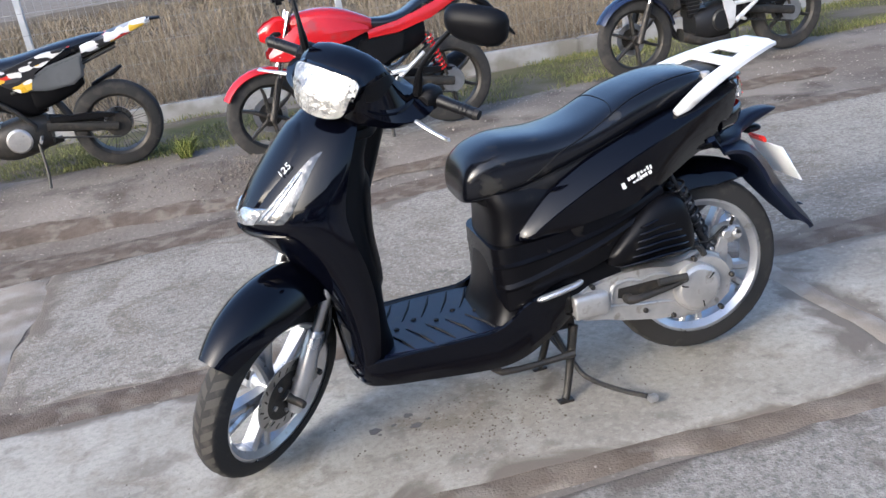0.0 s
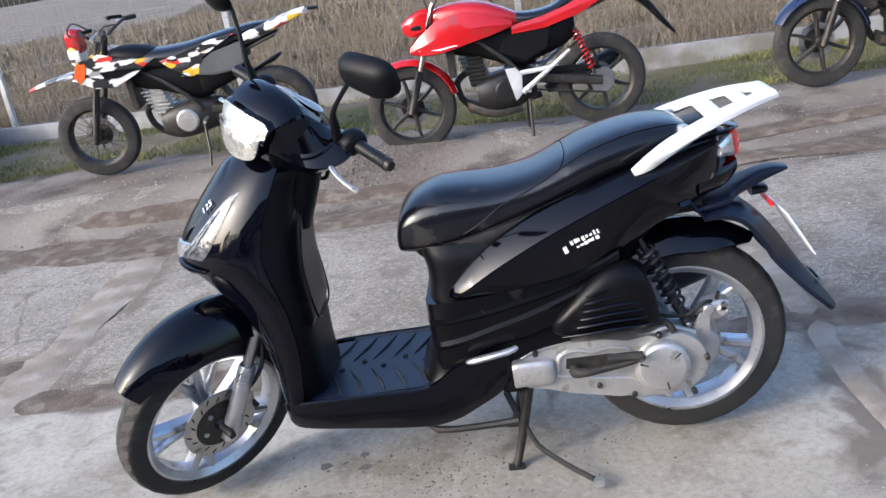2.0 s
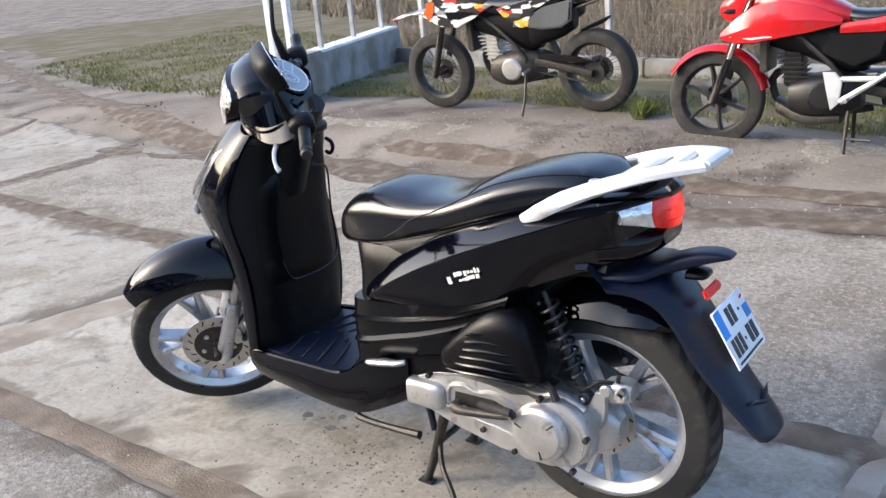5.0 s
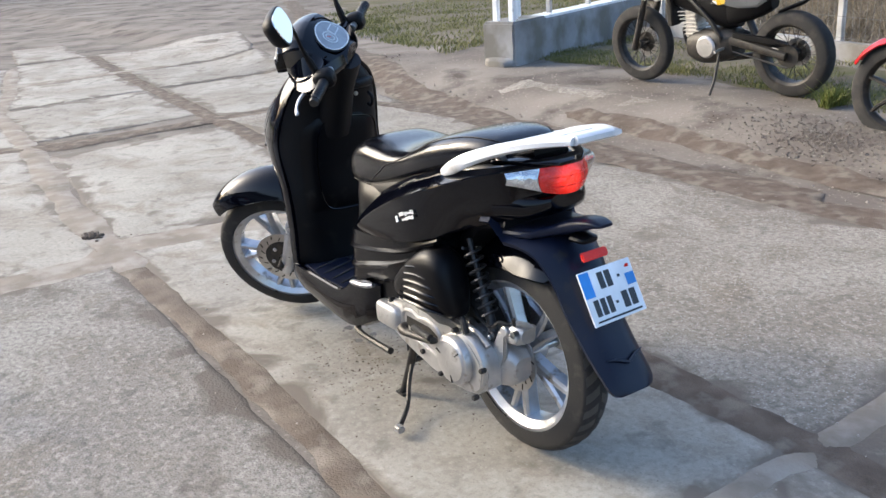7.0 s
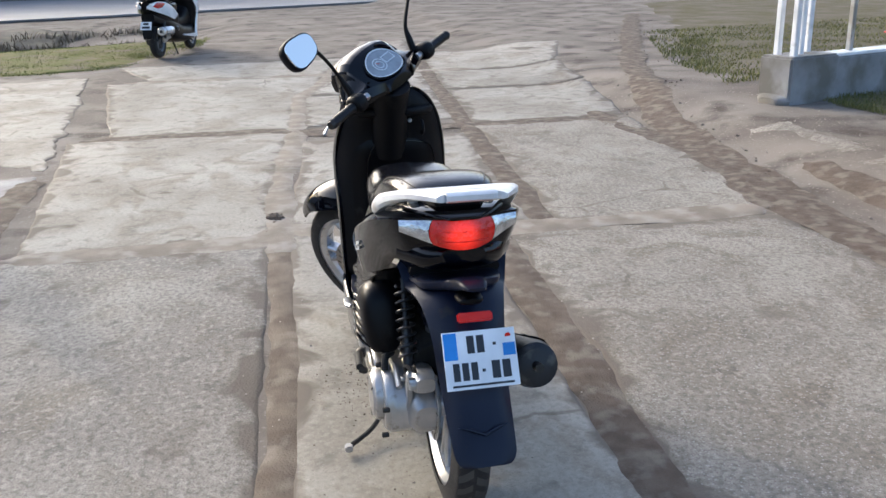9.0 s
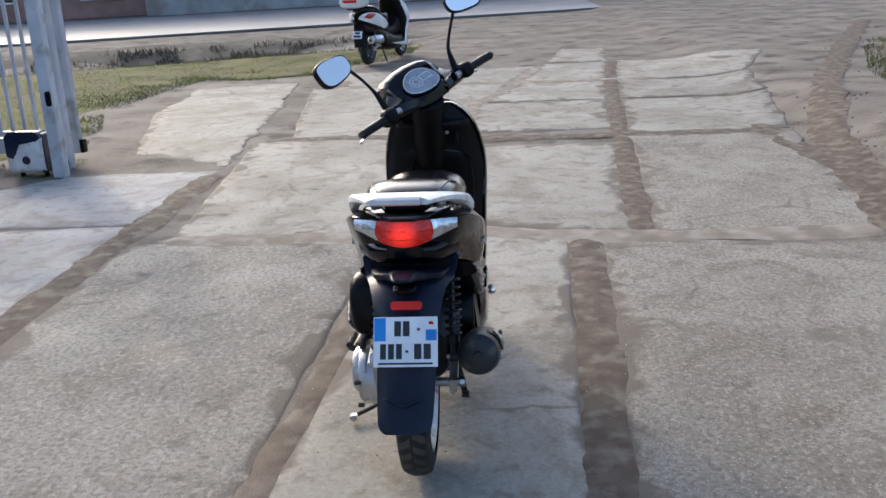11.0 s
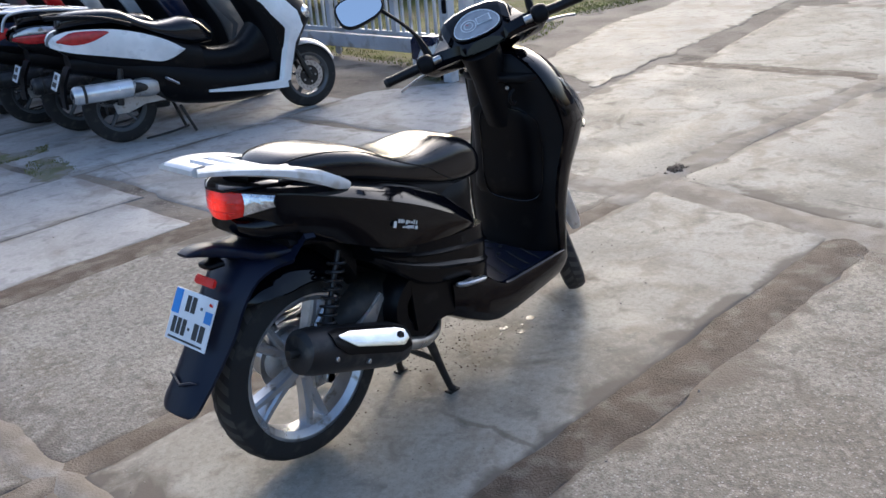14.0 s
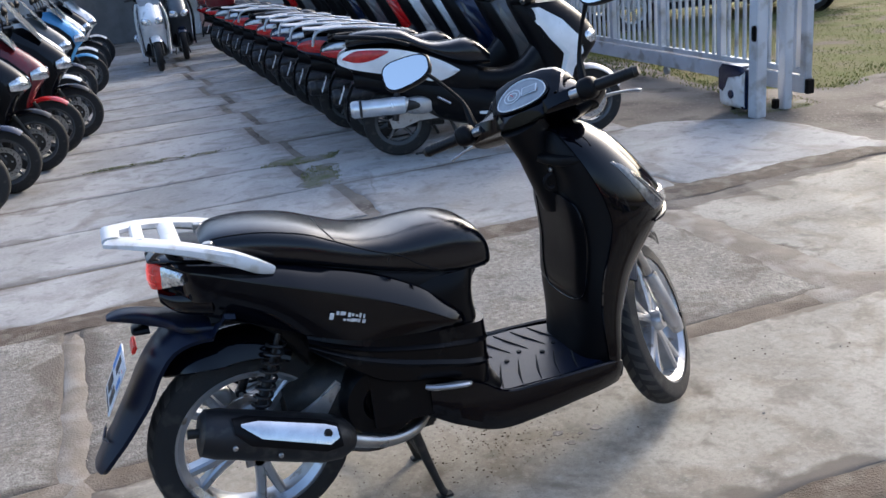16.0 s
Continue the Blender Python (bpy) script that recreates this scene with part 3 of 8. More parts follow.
MUD = mud_ground()
BROWNMUD = material("trodden_brown_mud", (0.185, 0.150, 0.114), 0.88, dark=(0.118, 0.094, 0.070), scale=7, fine=120, bump=0.5, dirt=(0.23, 0.195, 0.155), dirt_scale=6, dirt_amount=0.3, spec=0.15)
DRYMUD = material("dry_tan_mud", (0.262, 0.226, 0.180), 0.9, dark=(0.185, 0.156, 0.122), scale=5, fine=110, bump=0.3, dirt=(0.30, 0.27, 0.228), dirt_scale=6, dirt_amount=0.4, spec=0.15)


def mud_strip(points, width, seed, mat=None, crown=-0.0004, label="damp brown mud in the joint between slabs"):
    """Mud lying along a joint: a low crown whose uneven edges thin out over the slabs' rims."""
    pts = [Vector((x, y, 0)) for x, y in points]
    line, rows = [], []
    for a, b in zip(pts, pts[1:]):
        n = max(1, int((b - a).length / (0.022 if -3.2 < a.x < 4.5 else 0.06)))
        d = (b - a).normalized()
        line += [(a.lerp(b, i / n), Vector((-d.y, d.x, 0))) for i in range(n)]
    for i, (c, side) in enumerate(line):
        end = step(0.0, 1.0, min(i, len(line) - 1 - i) / 5)
        w = (0.4 + 1.6 * end) * width * (1.0 + 0.40 * noise.noise(Vector((c.x * 1.7, c.y * 1.7, seed))))
        row = []
        for k in range(21):
            u = -1 + k / 10
            q = c + side * (u * w / 2 + 0.03 * noise.noise(Vector((c.x * 5, c.y * 5, seed))))
            lump = 0.0013 * noise.noise(Vector((q.x * 9, q.y * 9, seed))) + 0.0012 * noise.noise(Vector((q.x * 31, q.y * 31, seed + 2))) + 0.0004 * noise.noise(Vector((q.x * 75, q.y * 75, seed + 4)))
            row.append((q.x, q.y, ground_z(q.x, q.y) + crown + 0.0034 - 0.0078 * abs(u) ** 2 - 0.006 * (1 - end) + lump))
        rows.append(row)
    tagged(part("mud_joint", loft(rows, cap=False, closed=False), mat or MUD, angle=80), label, "mud", kind="structure")


TAN = "dry tan mud trodden into the joint between slabs"
mud_strip([(x / 4, joint_a(x / 4) - 0.005) for x in range(-22, 11)], 0.070, 1, BROWNMUD, -0.0016)
mud_strip([(x / 4, joint_a(x / 4) - 0.005) for x in range(9, 48)], 0.10, 11, DRYMUD, 0.0010, TAN)
mud_strip([(x / 4, -2.62 + 0.12 * math.sin(x * 0.35) - 0.03 * x / 4) for x in range(-20, 34)], 0.14, 12)
mud_strip([(x / 4, -3.12 + 0.10 * math.sin(x * 0.3 + 1)) for x in range(-12, 14)], 0.10, 13)
mud_strip([(x / 4, (joint_b(x / 4, 1) + joint_b(x / 4, -1)) / 2) for x in range(-22, 11)], 0.100, 2)
mud_strip([(x / 4, joint_c(x / 4)) for x in range(10, 50)], 0.10, 3)
mud_strip([(2.46, -2.5), (2.45, -0.95), (2.50, -0.5), (2.72, 0.35), (2.54, 0.55), (2.54, 1.9)], 0.14, 4, DRYMUD, 0.0002, TAN)
mud_strip([(-0.67, -2.4), (-0.67, 0.5), (-0.66, 2.0)], 0.06, 5, DRYMUD, -0.001, TAN)
mud_strip([(-2.75, -2.4), (-2.73, 0.5), (-2.76, 2.0)], 0.06, 6, DRYMUD, -0.002, TAN)
mud_strip([(5.68, -2.6), (5.70, 0.0), (5.90, 0.4), (5.91, 2.1)], 0.15, 7)
mud_strip([(9.75, -2.6), (9.77, 2.2)], 0.14, 8, DRYMUD, 0.0014, TAN)
mud_strip([(x / 4, 2.13) for x in range(-24, 19)], 0.12, 9)
GULLY = [(0.6, -2.62), (2.7, -2.66), (3.9, -2.86), (5.2, -3.06), (6.3, -3.42), (8.5, -4.15), (10.5, -4.95), (13.3, -6.1), (18.0, -8.1)]
mud_strip([(x / 3, float(np.interp(x / 3, [p[0] for p in GULLY], [p[1] for p in GULLY]))) for x in range(2, 54)], 0.17, 14, None, 0.004, "dark churned mud along the edge of the slabs")


def stain(x, y, r, seed, mat, name="oil_stain", label="dark oil drip on the concrete", high=0.0012):
    bm = bmesh.new()
    rim = []
    for k in range(22):
        a = 2 * math.pi * k / 22
        q = r * (1 + 0.55 * noise.noise(Vector((math.cos(a) * 1.5, math.sin(a) * 1.5, seed))))
        rim.append(bm.verts.new((x + q * math.cos(a), y + 0.7 * q * math.sin(a), 0.0)))
    top = [bm.verts.new((v.co.x * 0.96 + x * 0.04, v.co.y * 0.96 + y * 0.04, high)) for v in rim]
    for k in range(22):
        j = (k + 1) % 22
        bm.faces.new((rim[k], rim[j], top[j], top[k]))
    bm.faces.new(top)
    tagged(part(name, bm, mat), label, "stain", group="stains", kind="structure")


OIL = material("oil_stain", (0.10, 0.085, 0.07), 0.5, scale=30, fine=200, bump=0.2)
for k, (x, y, r) in enumerate(((0.995, -0.01, 0.022), (0.93, -0.015, 0.010), (0.865, 0.02, 0.020), (0.875, -0.05, 0.017), (0.82, 0.0, 0.009), (0.98, 0.02, 0.007))):
    stain(x, y, r, k, OIL)


def gravel(name, count, where, seed, lo, hi, mat, label):
    """Loose stones, joined."""
    rnd = random.Random(seed)
    vs, fs = [], []
    for _ in range(count):
        x, y, z = where(rnd)
        r = rnd.uniform(lo, hi) * rnd.uniform(0.5, 1.0)
        a, b = rnd.uniform(0, 6.28), len(vs)
        for k in range(5):
            q = r * rnd.uniform(0.75, 1.2)
            vs.append((x + q * math.cos(a + k * 1.2566), y + q * math.sin(a + k * 1.2566), z - 0.002))
        for k in range(5):
            q = r * rnd.uniform(0.45, 0.75)
            vs.append((x + q * math.cos(a + k * 1.2566), y + q * math.sin(a + k * 1.2566), z + r * rnd.uniform(0.4, 0.8)))
        for k in range(5):
            j = (k + 1) % 5
            fs.append((b + k, b + j, b + 5 + j, b + 5 + k))
        fs.append(tuple(b + 5 + k for k in range(5)))
    me = bpy.data.meshes.new(name)
    me.from_pydata(vs, [], fs)
    me.materials.append(mat)
    tagged(new(name, me), label, "gravel", kind="stuff")


def in_joint(rnd):
    x = rnd.uniform(-2.5, 5.5)
    if rnd.random() < 0.5:
        y = joint_a(x) + rnd.gauss(0, 0.05)
    else:
        x = rnd.uniform(-2.5, 2.4)
        y = rnd.uniform(joint_b(x, -1) - 0.05, joint_b(x, 1) + 0.04)
    return x, y, -0.006


def on_dirt(rnd):
    x, y = rnd.uniform(-4, 9), rnd.uniform(-4.2, -2.4)
    return x, y, ground_z(x, y) - 0.008


def on_slab(rnd):
    x, y = rnd.uniform(-2.6, 5), rnd.gauss(0.0, 1.3)
    return x, y, 0.0


STONE = material("loose_stone", (0.34, 0.30, 0.255), 0.85, dark=(0.25, 0.215, 0.18), scale=4, fine=150, bump=0.3)
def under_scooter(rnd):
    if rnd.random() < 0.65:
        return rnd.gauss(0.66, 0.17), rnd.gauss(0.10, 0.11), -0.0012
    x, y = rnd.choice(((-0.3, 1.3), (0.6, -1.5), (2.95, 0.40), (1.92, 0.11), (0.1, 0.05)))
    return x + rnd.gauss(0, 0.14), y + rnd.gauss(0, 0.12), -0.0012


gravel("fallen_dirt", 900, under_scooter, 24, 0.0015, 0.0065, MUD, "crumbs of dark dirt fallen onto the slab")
gravel("joint_gravel", 480, in_joint, 21, 0.002, 0.007, STONE, "small stones lying in the joints")
gravel("track_gravel", 1500, on_dirt, 22, 0.003, 0.010, STONE, "loose stones on the earth track")
gravel("strewn_grit", 700, on_slab, 23, 0.002, 0.007, STONE, "grit strewn over the slabs")


# ---- road ----
def strip(name, rows, mat, label, category, z=0.0, thick=0.05):
    bm = bmesh.new()
    g = []
    for (xa, ya), (xb, yb) in rows:
        g.append([bm.verts.new((xa, ya, z)), bm.verts.new((xb, yb, z)), bm.verts.new((xb, yb, z - thick)), bm.verts.new((xa, ya, z - thick))])
    for a, b in zip(g, g[1:]):
        for i in range(4):
            j = (i + 1) % 4
            bm.faces.new((a[i], a[j], b[j], b[i]))
    bm.faces.new(g[0][::-1])
    bm.faces.new(g[-1])
    return tagged(part(name, bm, mat), label, category, kind="structure")


strip("road", [((2.0, 56.0), (13.5, 61.0)), ((21.1, 11.0), (32.4, 16.0)), ((25.8, 0.0), (37.0, 5.0)), ((51.0, -58.0), (62.5, -53.0))], ASPHALT, "grey asphalt road beyond the grass verge", "road", 0.06)


def clod_spot(rnd):
    a, q = rnd.uniform(0, 6.28), abs(rnd.gauss(0, 0.5))
    x, y = 2.99 + 0.10 * q * math.cos(a), 0.43 + 0.055 * q * math.sin(a)
    return x, y, ground_z(x, y) + 0.010 * max(0.0, 1 - q)


def gully_spot(rnd):
    x = 0.8 + 15 * rnd.random() ** 1.3
    y = float(np.interp(x, [p[0] for p in GULLY], [p[1] for p in GULLY])) + rnd.gauss(0, 0.09 + 0.012 * x)
    return x, y, ground_z(x, y) - 0.006


def churned_spot(rnd):
    a, q = rnd.uniform(0, 6.28), abs(rnd.gauss(0, 0.6))
    x, y = 1.15 + 0.75 * q * math.cos(a), -3.45 + 0.42 * q * math.sin(a)
    return x, y, ground_z(x, y) - 0.004


gravel("gully_clods", 500, gully_spot, 72, 0.006, 0.022, EARTH, "clods of dark mud churned up beside the slabs")
gravel("churned_earth", 1400, churned_spot, 73, 0.004, 0.013, EARTH, "crumbled dark earth churned up by tyres")
gravel("earth_clods", 130, clod_spot, 71, 0.008, 0.022, MUD, "dark crumbled clods of earth on the slab joint")


# ---- the black scooter ----
RAKE, STEER = radians(27), radians(47)
AXIS = Vector((-math.sin(RAKE), 0, math.cos(RAKE)))
FOOT = Vector((1.235, 0, 0.258))
TURN = Matrix.Translation(FOOT) @ Matrix.Rotation(STEER, 4, AXIS) @ Matrix.Translation(-FOOT)
FRONT = Matrix.Translation((-0.022, 0.012, 0.006)) @ TURN


def shell_ring(z, xe, hw, xn, n=21, e=2.05, back=0.02):
    """A horizontal section of the leg shield, round the nose and straight behind."""
    out = []
    for i in range(n):
        a = -math.pi / 2 + math.pi * i / (n - 1)
        c, s = math.cos(a), math.sin(a)
        out.append((xe + (xn - xe) * abs(c) ** (2 / e), hw * math.copysign(abs(s) ** (2 / e), s), z))
    return out + [(xe - back, hw * 0.97, z), (xe - back, hw * 0.4, z), (xe - back, -hw * 0.4, z), (xe - back, -hw * 0.97, z)]


def inner_ring(z, xe, hw, d, n=31):
    out = []
    for i in range(n):
        u = -1 + 2 * i / (n - 1)
        out.append((xe - 0.012 - d * (1 - abs(u) ** 5), -u * hw * (0.985 - 0.02 * (1 - abs(u) ** 12)), z))
    return out + [(xe + 0.004, -hw * 0.97, z), (xe + 0.004, -hw * 0.4, z), (xe + 0.004, hw * 0.4, z), (xe + 0.004, hw * 0.97, z)]


def oblong(hw, hh, j, s):
    """The rim of a mirror, a rounded oblong that tapers towards its stem."""
    a = 2 * math.pi * j / 24
    c, n = math.cos(a), math.sin(a)
    y = hw * math.copysign(abs(c) ** 0.66, c)
    return y * (1 + 0.06 * n), hh * math.copysign(abs(n) ** 0.66, n) * (1 + 0.14 * s * y / hw)


NOSE = [(0.69, 0.975, 0.212, 1.180), (0.745, 0.985, 0.213, 1.226), (0.79, 0.985, 0.212, 1.236), (0.86, 0.965, 0.203, 1.192), (0.94, 0.930, 0.180, 1.122), (1.00, 0.900, 0.146, 1.062), (1.035, 0.885, 0.108, 1.015)]


def build_scooter():
    sc = thing("scooter", "glossy black scooter with a white rear rack on its centre stand", "scooter")
    # rear wheel
    wheel(sc, (-0.116, 0, 0.305), 0.291, 0.223, 0.118, 5, disc_r=0.10, disc_side=1, name="rear_wheel", m=Matrix.Rotation(0.5, 4, "Y"))
    # steered front end
    wheel(sc, (1.315, 0, 0.293), 0.280, 0.219, 0.102, 5, disc_r=0.115, disc_side=1, name="front_wheel", m=Matrix.Rotation(0.2, 4, "Y"), outer=FRONT)
    fork = new("front_fork")
    fork.parent = sc
    fork.matrix_local = FRONT
    for s in (-1, 1):
        a, b = Vector((1.300, s * 0.088, 0.275)), Vector((1.105, s * 0.088, 0.675))
        part("fork_leg", tube([a + (a - b) * 0.07, a, a.lerp(b, 0.48), a.lerp(b, 0.5)], [0.020, 0.026, 0.025, 0.022], 14), RIM, fork, "silver fork leg")
        part("fork_tube", tube([a.lerp(b, 0.5), b], 0.016, 12), STEEL, fork)
        part("axle_nut", tube([(1.315, s * 0.075, 0.293), (1.315, s * (0.128 if s > 0 else 0.118), 0.293)], [0.016, 0.011], 10), DARKMETAL, fork)
    part("caliper", box(0.05, 0.045, 0.085, (1.235, 0.078, 0.345), 0.010, None), CAST, fork)
    part("caliper_bolt", disc(0.009, 0.05, (1.215, 0.085, 0.33), n=8, bevel=0.001), DARKMETAL, fork)
    part("brake_hose", tube([(1.23, 0.09, 0.38), (1.17, 0.10, 0.45), (1.14, 0.09, 0.56), (1.09, 0.06, 0.66)], 0.006, 6, k=4), RUBBER, fork)
    # front mudguard: an arched skin round the wheel
    rings = []
    for i in range(17):
        f = i / 16
        a = radians(50) + radians(94) * f
        R = 0.346 + 0.056 * f ** 0.8
        hw = 0.058 + 0.042 * math.sin(min(1, f * 2.2) * math.pi / 2)
        c = Vector((1.315, 0, 0.293))
        d, ring = Vector((math.cos(a), 0, math.sin(a))), []
        for k in range(11):
            u = -1 + 2 * k / 10
            ring.append(c + d * (R - (0.045 + 0.03 * min(1, 3 * f)) * abs(u) ** 2.6) + Vector((0, u * hw, 0)))
        for k in range(11):
            u = 1 - 2 * k / 10
            ring.append(c + d * (R - 0.006 - (0.045 + 0.03 * min(1, 3 * f)) * abs(u) ** 2.6) + Vector((0, u * hw * 0.94, 0)))
        rings.append(ring)
    part("front_mudguard", loft(rings), PAINT, fork, "glossy black front mudguard")
    part("stem_cover", tube([FOOT + AXIS * 0.62, FOOT + AXIS * 0.80, FOOT + AXIS * 0.90], [0.075, 0.062, 0.07], 16), MATT, fork)
    # handlebar cowl
    bar = new("handlebar")
    bar.parent = sc
    bar.matrix_local = TURN
    rings = []
    for x, zt, ht, zm, hw, zb in smooth_rows([(0.988, 1.182, 0.088, 1.092, 0.086, 1.052), (0.980, 1.190, 0.100, 1.084, 0.104, 1.042), (0.955, 1.203, 0.112, 1.066, 0.148, 1.034), (0.925, 1.210, 0.118, 1.062, 0.194, 1.030), (0.89, 1.206, 0.118, 1.068, 0.224, 1.034), (0.855, 1.172, 0.114, 1.080, 0.238, 1.046), (0.830, 1.146, 0.108, 1.088, 0.222, 1.058), (0.805, 1.122, 0.092, 1.086, 0.150, 1.060), (0.78, 1.098, 0.070, 1.080, 0.085, 1.062)], 3):
        half = [(0.004, zt), (ht * 0.5, zt - 0.004), (ht * 0.82, zt - 0.015), (ht, zt - 0.034), (ht + (hw - ht) * 0.55, zm + 0.028), (hw, zm), (hw - 0.004, zm - 0.006), (hw * 0.86, zb + 0.006), (hw * 0.5, zb), (0.004, zb)]
        rings.append([(x, y, z) for y, z in half] + [(x, -y, z) for y, z in half[::-1]])
    part("cowl", loft(rings), PAINT, bar, "glossy black headlight cowl", angle=16)
    # dark wedge let into each flank beside the lamp, and the raised edge under it
    for s in (-1, 1):
        rows = [[Vector(p) for p in (r[3:6] if s > 0 else r[-4:-7:-1])] for r in rings[4:15]]
        wedge, lip = [], []
        for i, (a, b, c) in enumerate(rows):
            f = i / (len(rows) - 1)
            lo, hi = a.lerp(b, 0.86 - 0.70 * f), a.lerp(b, 0.10)
            out = Vector((0, s * 0.0022, 0.0012))
            wedge.append([hi + out, lo + out, lo - out, hi - out])
            lip.append(b.lerp(c, 0.55 - 0.50 * f) + out)
        part("cowl_wedge", loft(wedge), MATT, bar, "matt black wedge in the cowl flank")
        part("cowl_lip", tube(lip, [0.0015] + [0.0035] * (len(lip) - 2) + [0.0015], 6), PAINT, bar)
    for s in (-1, 1):
        part("bar_end", tube([(0.812, s * 0.15, 1.095), (0.812, s * 0.22, 1.094)], 0.013, 12), STEEL, bar)
        part("switch_housing", hull([(0.782, 0.020, 1.078, 1.112, s * 0.205), (0.795, 0.028, 1.066, 1.126, s * 0.205), (0.83, 0.028, 1.066, 1.126, s * 0.205), (0.85, 0.018, 1.08, 1.11, s * 0.205)], 14, 3), MATT, bar)
        grip = part("grip", tube([(0.812, s * 0.222, 1.094), (0.812, s * 0.228, 1.094), (0.812, s * 0.335, 1.092), (0.812, s * 0.345, 1.092)], [0.018, 0.0170, 0.0160, 0.0180], 16), GRIPRUBBER, bar, "black ribbed rubber grip")
        for k in range(9):
            part("rib", lathe([(0.0157, -0.003), (0.0168, 0), (0.0157, 0.003)], 14, "y", (0.812, s * (0.236 + 0.011 * k), 1.0935)), GRIPRUBBER, grip)
        part("bar_weight", tube([(0.812, s * 0.345, 1.092), (0.812, s * 0.357, 1.092)], [0.0165, 0.013], 14), DARKMETAL, bar)
        part("brake_lever", tube([(0.866, s * 0.178, 1.068), (0.890, s * 0.208, 1.064), (0.903, s * 0.250, 1.060), (0.904, s * 0.292, 1.052), (0.897, s * 0.318, 1.044), (0.895, s * 0.322, 1.042)], [0.008, 0.0085, 0.0065, 0.005, 0.0072, 0.004], 8, k=3, flat=0.7), RIM, bar, "silver brake lever")
        part("mirror_stem", tube([(0.845, s * 0.185, 1.11), (0.85, s * 0.19, 1.15), (0.855, s * 0.20, 1.20), (0.842, s * 0.235, 1.265), (0.832, s * 0.27, 1.315)], [0.013, 0.012, 0.007, 0.006, 0.007], 8, k=3), MATT, bar)
        head = part("mirror_head", moved(loft([[(x, *oblong(hw, hh, j, s)) for j in range(24)] for x, hw, hh in ((0.040, 0.03, 0.02), (0.034, 0.062, 0.036), (0.018, 0.078, 0.047), (0.0, 0.083, 0.051), (-0.008, 0.081, 0.049))]), pose(0.83, s * 0.335, 1.345, 0, 16, s * 12)), MATT, bar, "black oval mirror head")
        part("mirror_glass", moved(loft([[(x, *oblong(0.077 * q, 0.045 * q, j, s)) for j in range(24)] for x, q in ((-0.0075, 1.0), (-0.0105, 0.985))]), pose(0.83, s * 0.335, 1.345, 0, 16, s * 12)), MIRROR, head, "clean mirror glass")
    # headlight: a bowl behind a curved pane
    def hl(u, v):
        """Points of the lamp's face, u and v from -1 to 1."""
        top, bot = Vector((0.970, 0, 1.184)), Vector((1.014, 0, 1.068))
        p = bot.lerp(top, (v + 1) / 2)
        w = 0.080 + 0.027 * (v + 1) / 2
        return Vector((p.x + 0.028 - 0.020 * abs(u) ** 2.4 + 0.010 * (1 - v * v), u * w, p.z - 0.012 * u * u * (1 if v > 0 else -1)))
    def face(off, q):
        bm = bmesh.new()
        g = [[bm.verts.new(hl(q * u / 8 * (1 - 0.10 * abs(v / 6) ** 8), q * v / 6 * (1 - 0.06 * abs(u / 8) ** 8)) + Vector((off, 0, off * 0.3))) for u in range(-8, 9)] for v in range(-6, 7)]
        for r0, r1 in zip(g, g[1:]):
            for k in range(16):
                bm.faces.new((r0[k], r0[k + 1], r1[k + 1], r1[k]))
        return bm
    def bowl(off, q, deep):
        edge = [(u / 8, -1.0) for u in range(-7, 8)] + [(1.0, v / 6) for v in range(-5, 6)] + [(u / 8, 1.0) for u in range(7, -8, -1)] + [(-1.0, v / 6) for v in range(5, -6, -1)]
        rings = []
        for back, k in ((0.0, 1.0), (0.02, 1.01), (deep, 0.94)):
            rings.append([hl(q * k * u * (1 - 0.07 * abs(v) ** 8), q * k * v * (1 - 0.05 * abs(u) ** 8)) + Vector((off - back, 0, 0)) for u, v in edge])
        return loft(rings, cap=False)
    lamp = part("headlight", face(0.004, 1.0), HEADLAMP, bar, "large clear headlight")
    part("headlight_rim", bowl(0.003, 1.035, 0.09), PAINT, lamp)
    part("headlight_bezel", bowl(0.0045, 1.004, 0.05), CLEAR, lamp)
    # instruments
    def dash(u, v, q=1.0, up=0.0):
        return Vector((0.832 + v * 0.043 * q - up * 0.7, u * 0.080 * q, 1.147 + v * 0.039 * q - 0.010 * u * u + up * 0.7))
    bm = bmesh.new()
    bm.faces.new([bm.verts.new(dash(math.cos(2 * math.pi * k / 28), math.sin(2 * math.pi * k / 28), 1.12, 0.004)) for k in range(28)])
    bmesh.ops.solidify(bm, geom=bm.faces[:], thickness=0.02)
    binn = part("instrument_panel", bm, PLASTIC, bar)
    bm = bmesh.new()
    bm.faces.new([bm.verts.new(dash(math.cos(2 * math.pi * k / 28), math.sin(2 * math.pi * k / 28), 1.0, 0.0075)) for k in range(28)])
    part("gauge_face", bm, GAUGE, binn, "pale oval instrument face")
    for (cu, cv, r) in ((0.32, 0.0, 0.026), (0.32, 0.0, 0.015)):
        part("dial_ring", moved(lathe([(r - 0.0018, 0), (r + 0.0018, 0), (r + 0.0018, 0.001), (r - 0.0018, 0.001)], 24, "z", closed=True), Matrix.Translation(dash(cu, cv, 1, 0.009)) @ Matrix.Rotation(-0.74, 4, "Y")), GAUGELIGHT, binn)
    part("display", box(0.032, 0.05, 0.001, (0, 0, 0), 0, Matrix.Translation(dash(-0.36, 0.1, 1, 0.0085)) @ Matrix.Rotation(-0.74, 4, "Y")), GAUGELIGHT, binn)
    part("display_glass", box(0.024, 0.042, 0.001, (0, 0, 0), 0, Matrix.Translation(dash(-0.36, 0.1, 1, 0.0098)) @ Matrix.Rotation(-0.74, 4, "Y")), GAUGE, binn)
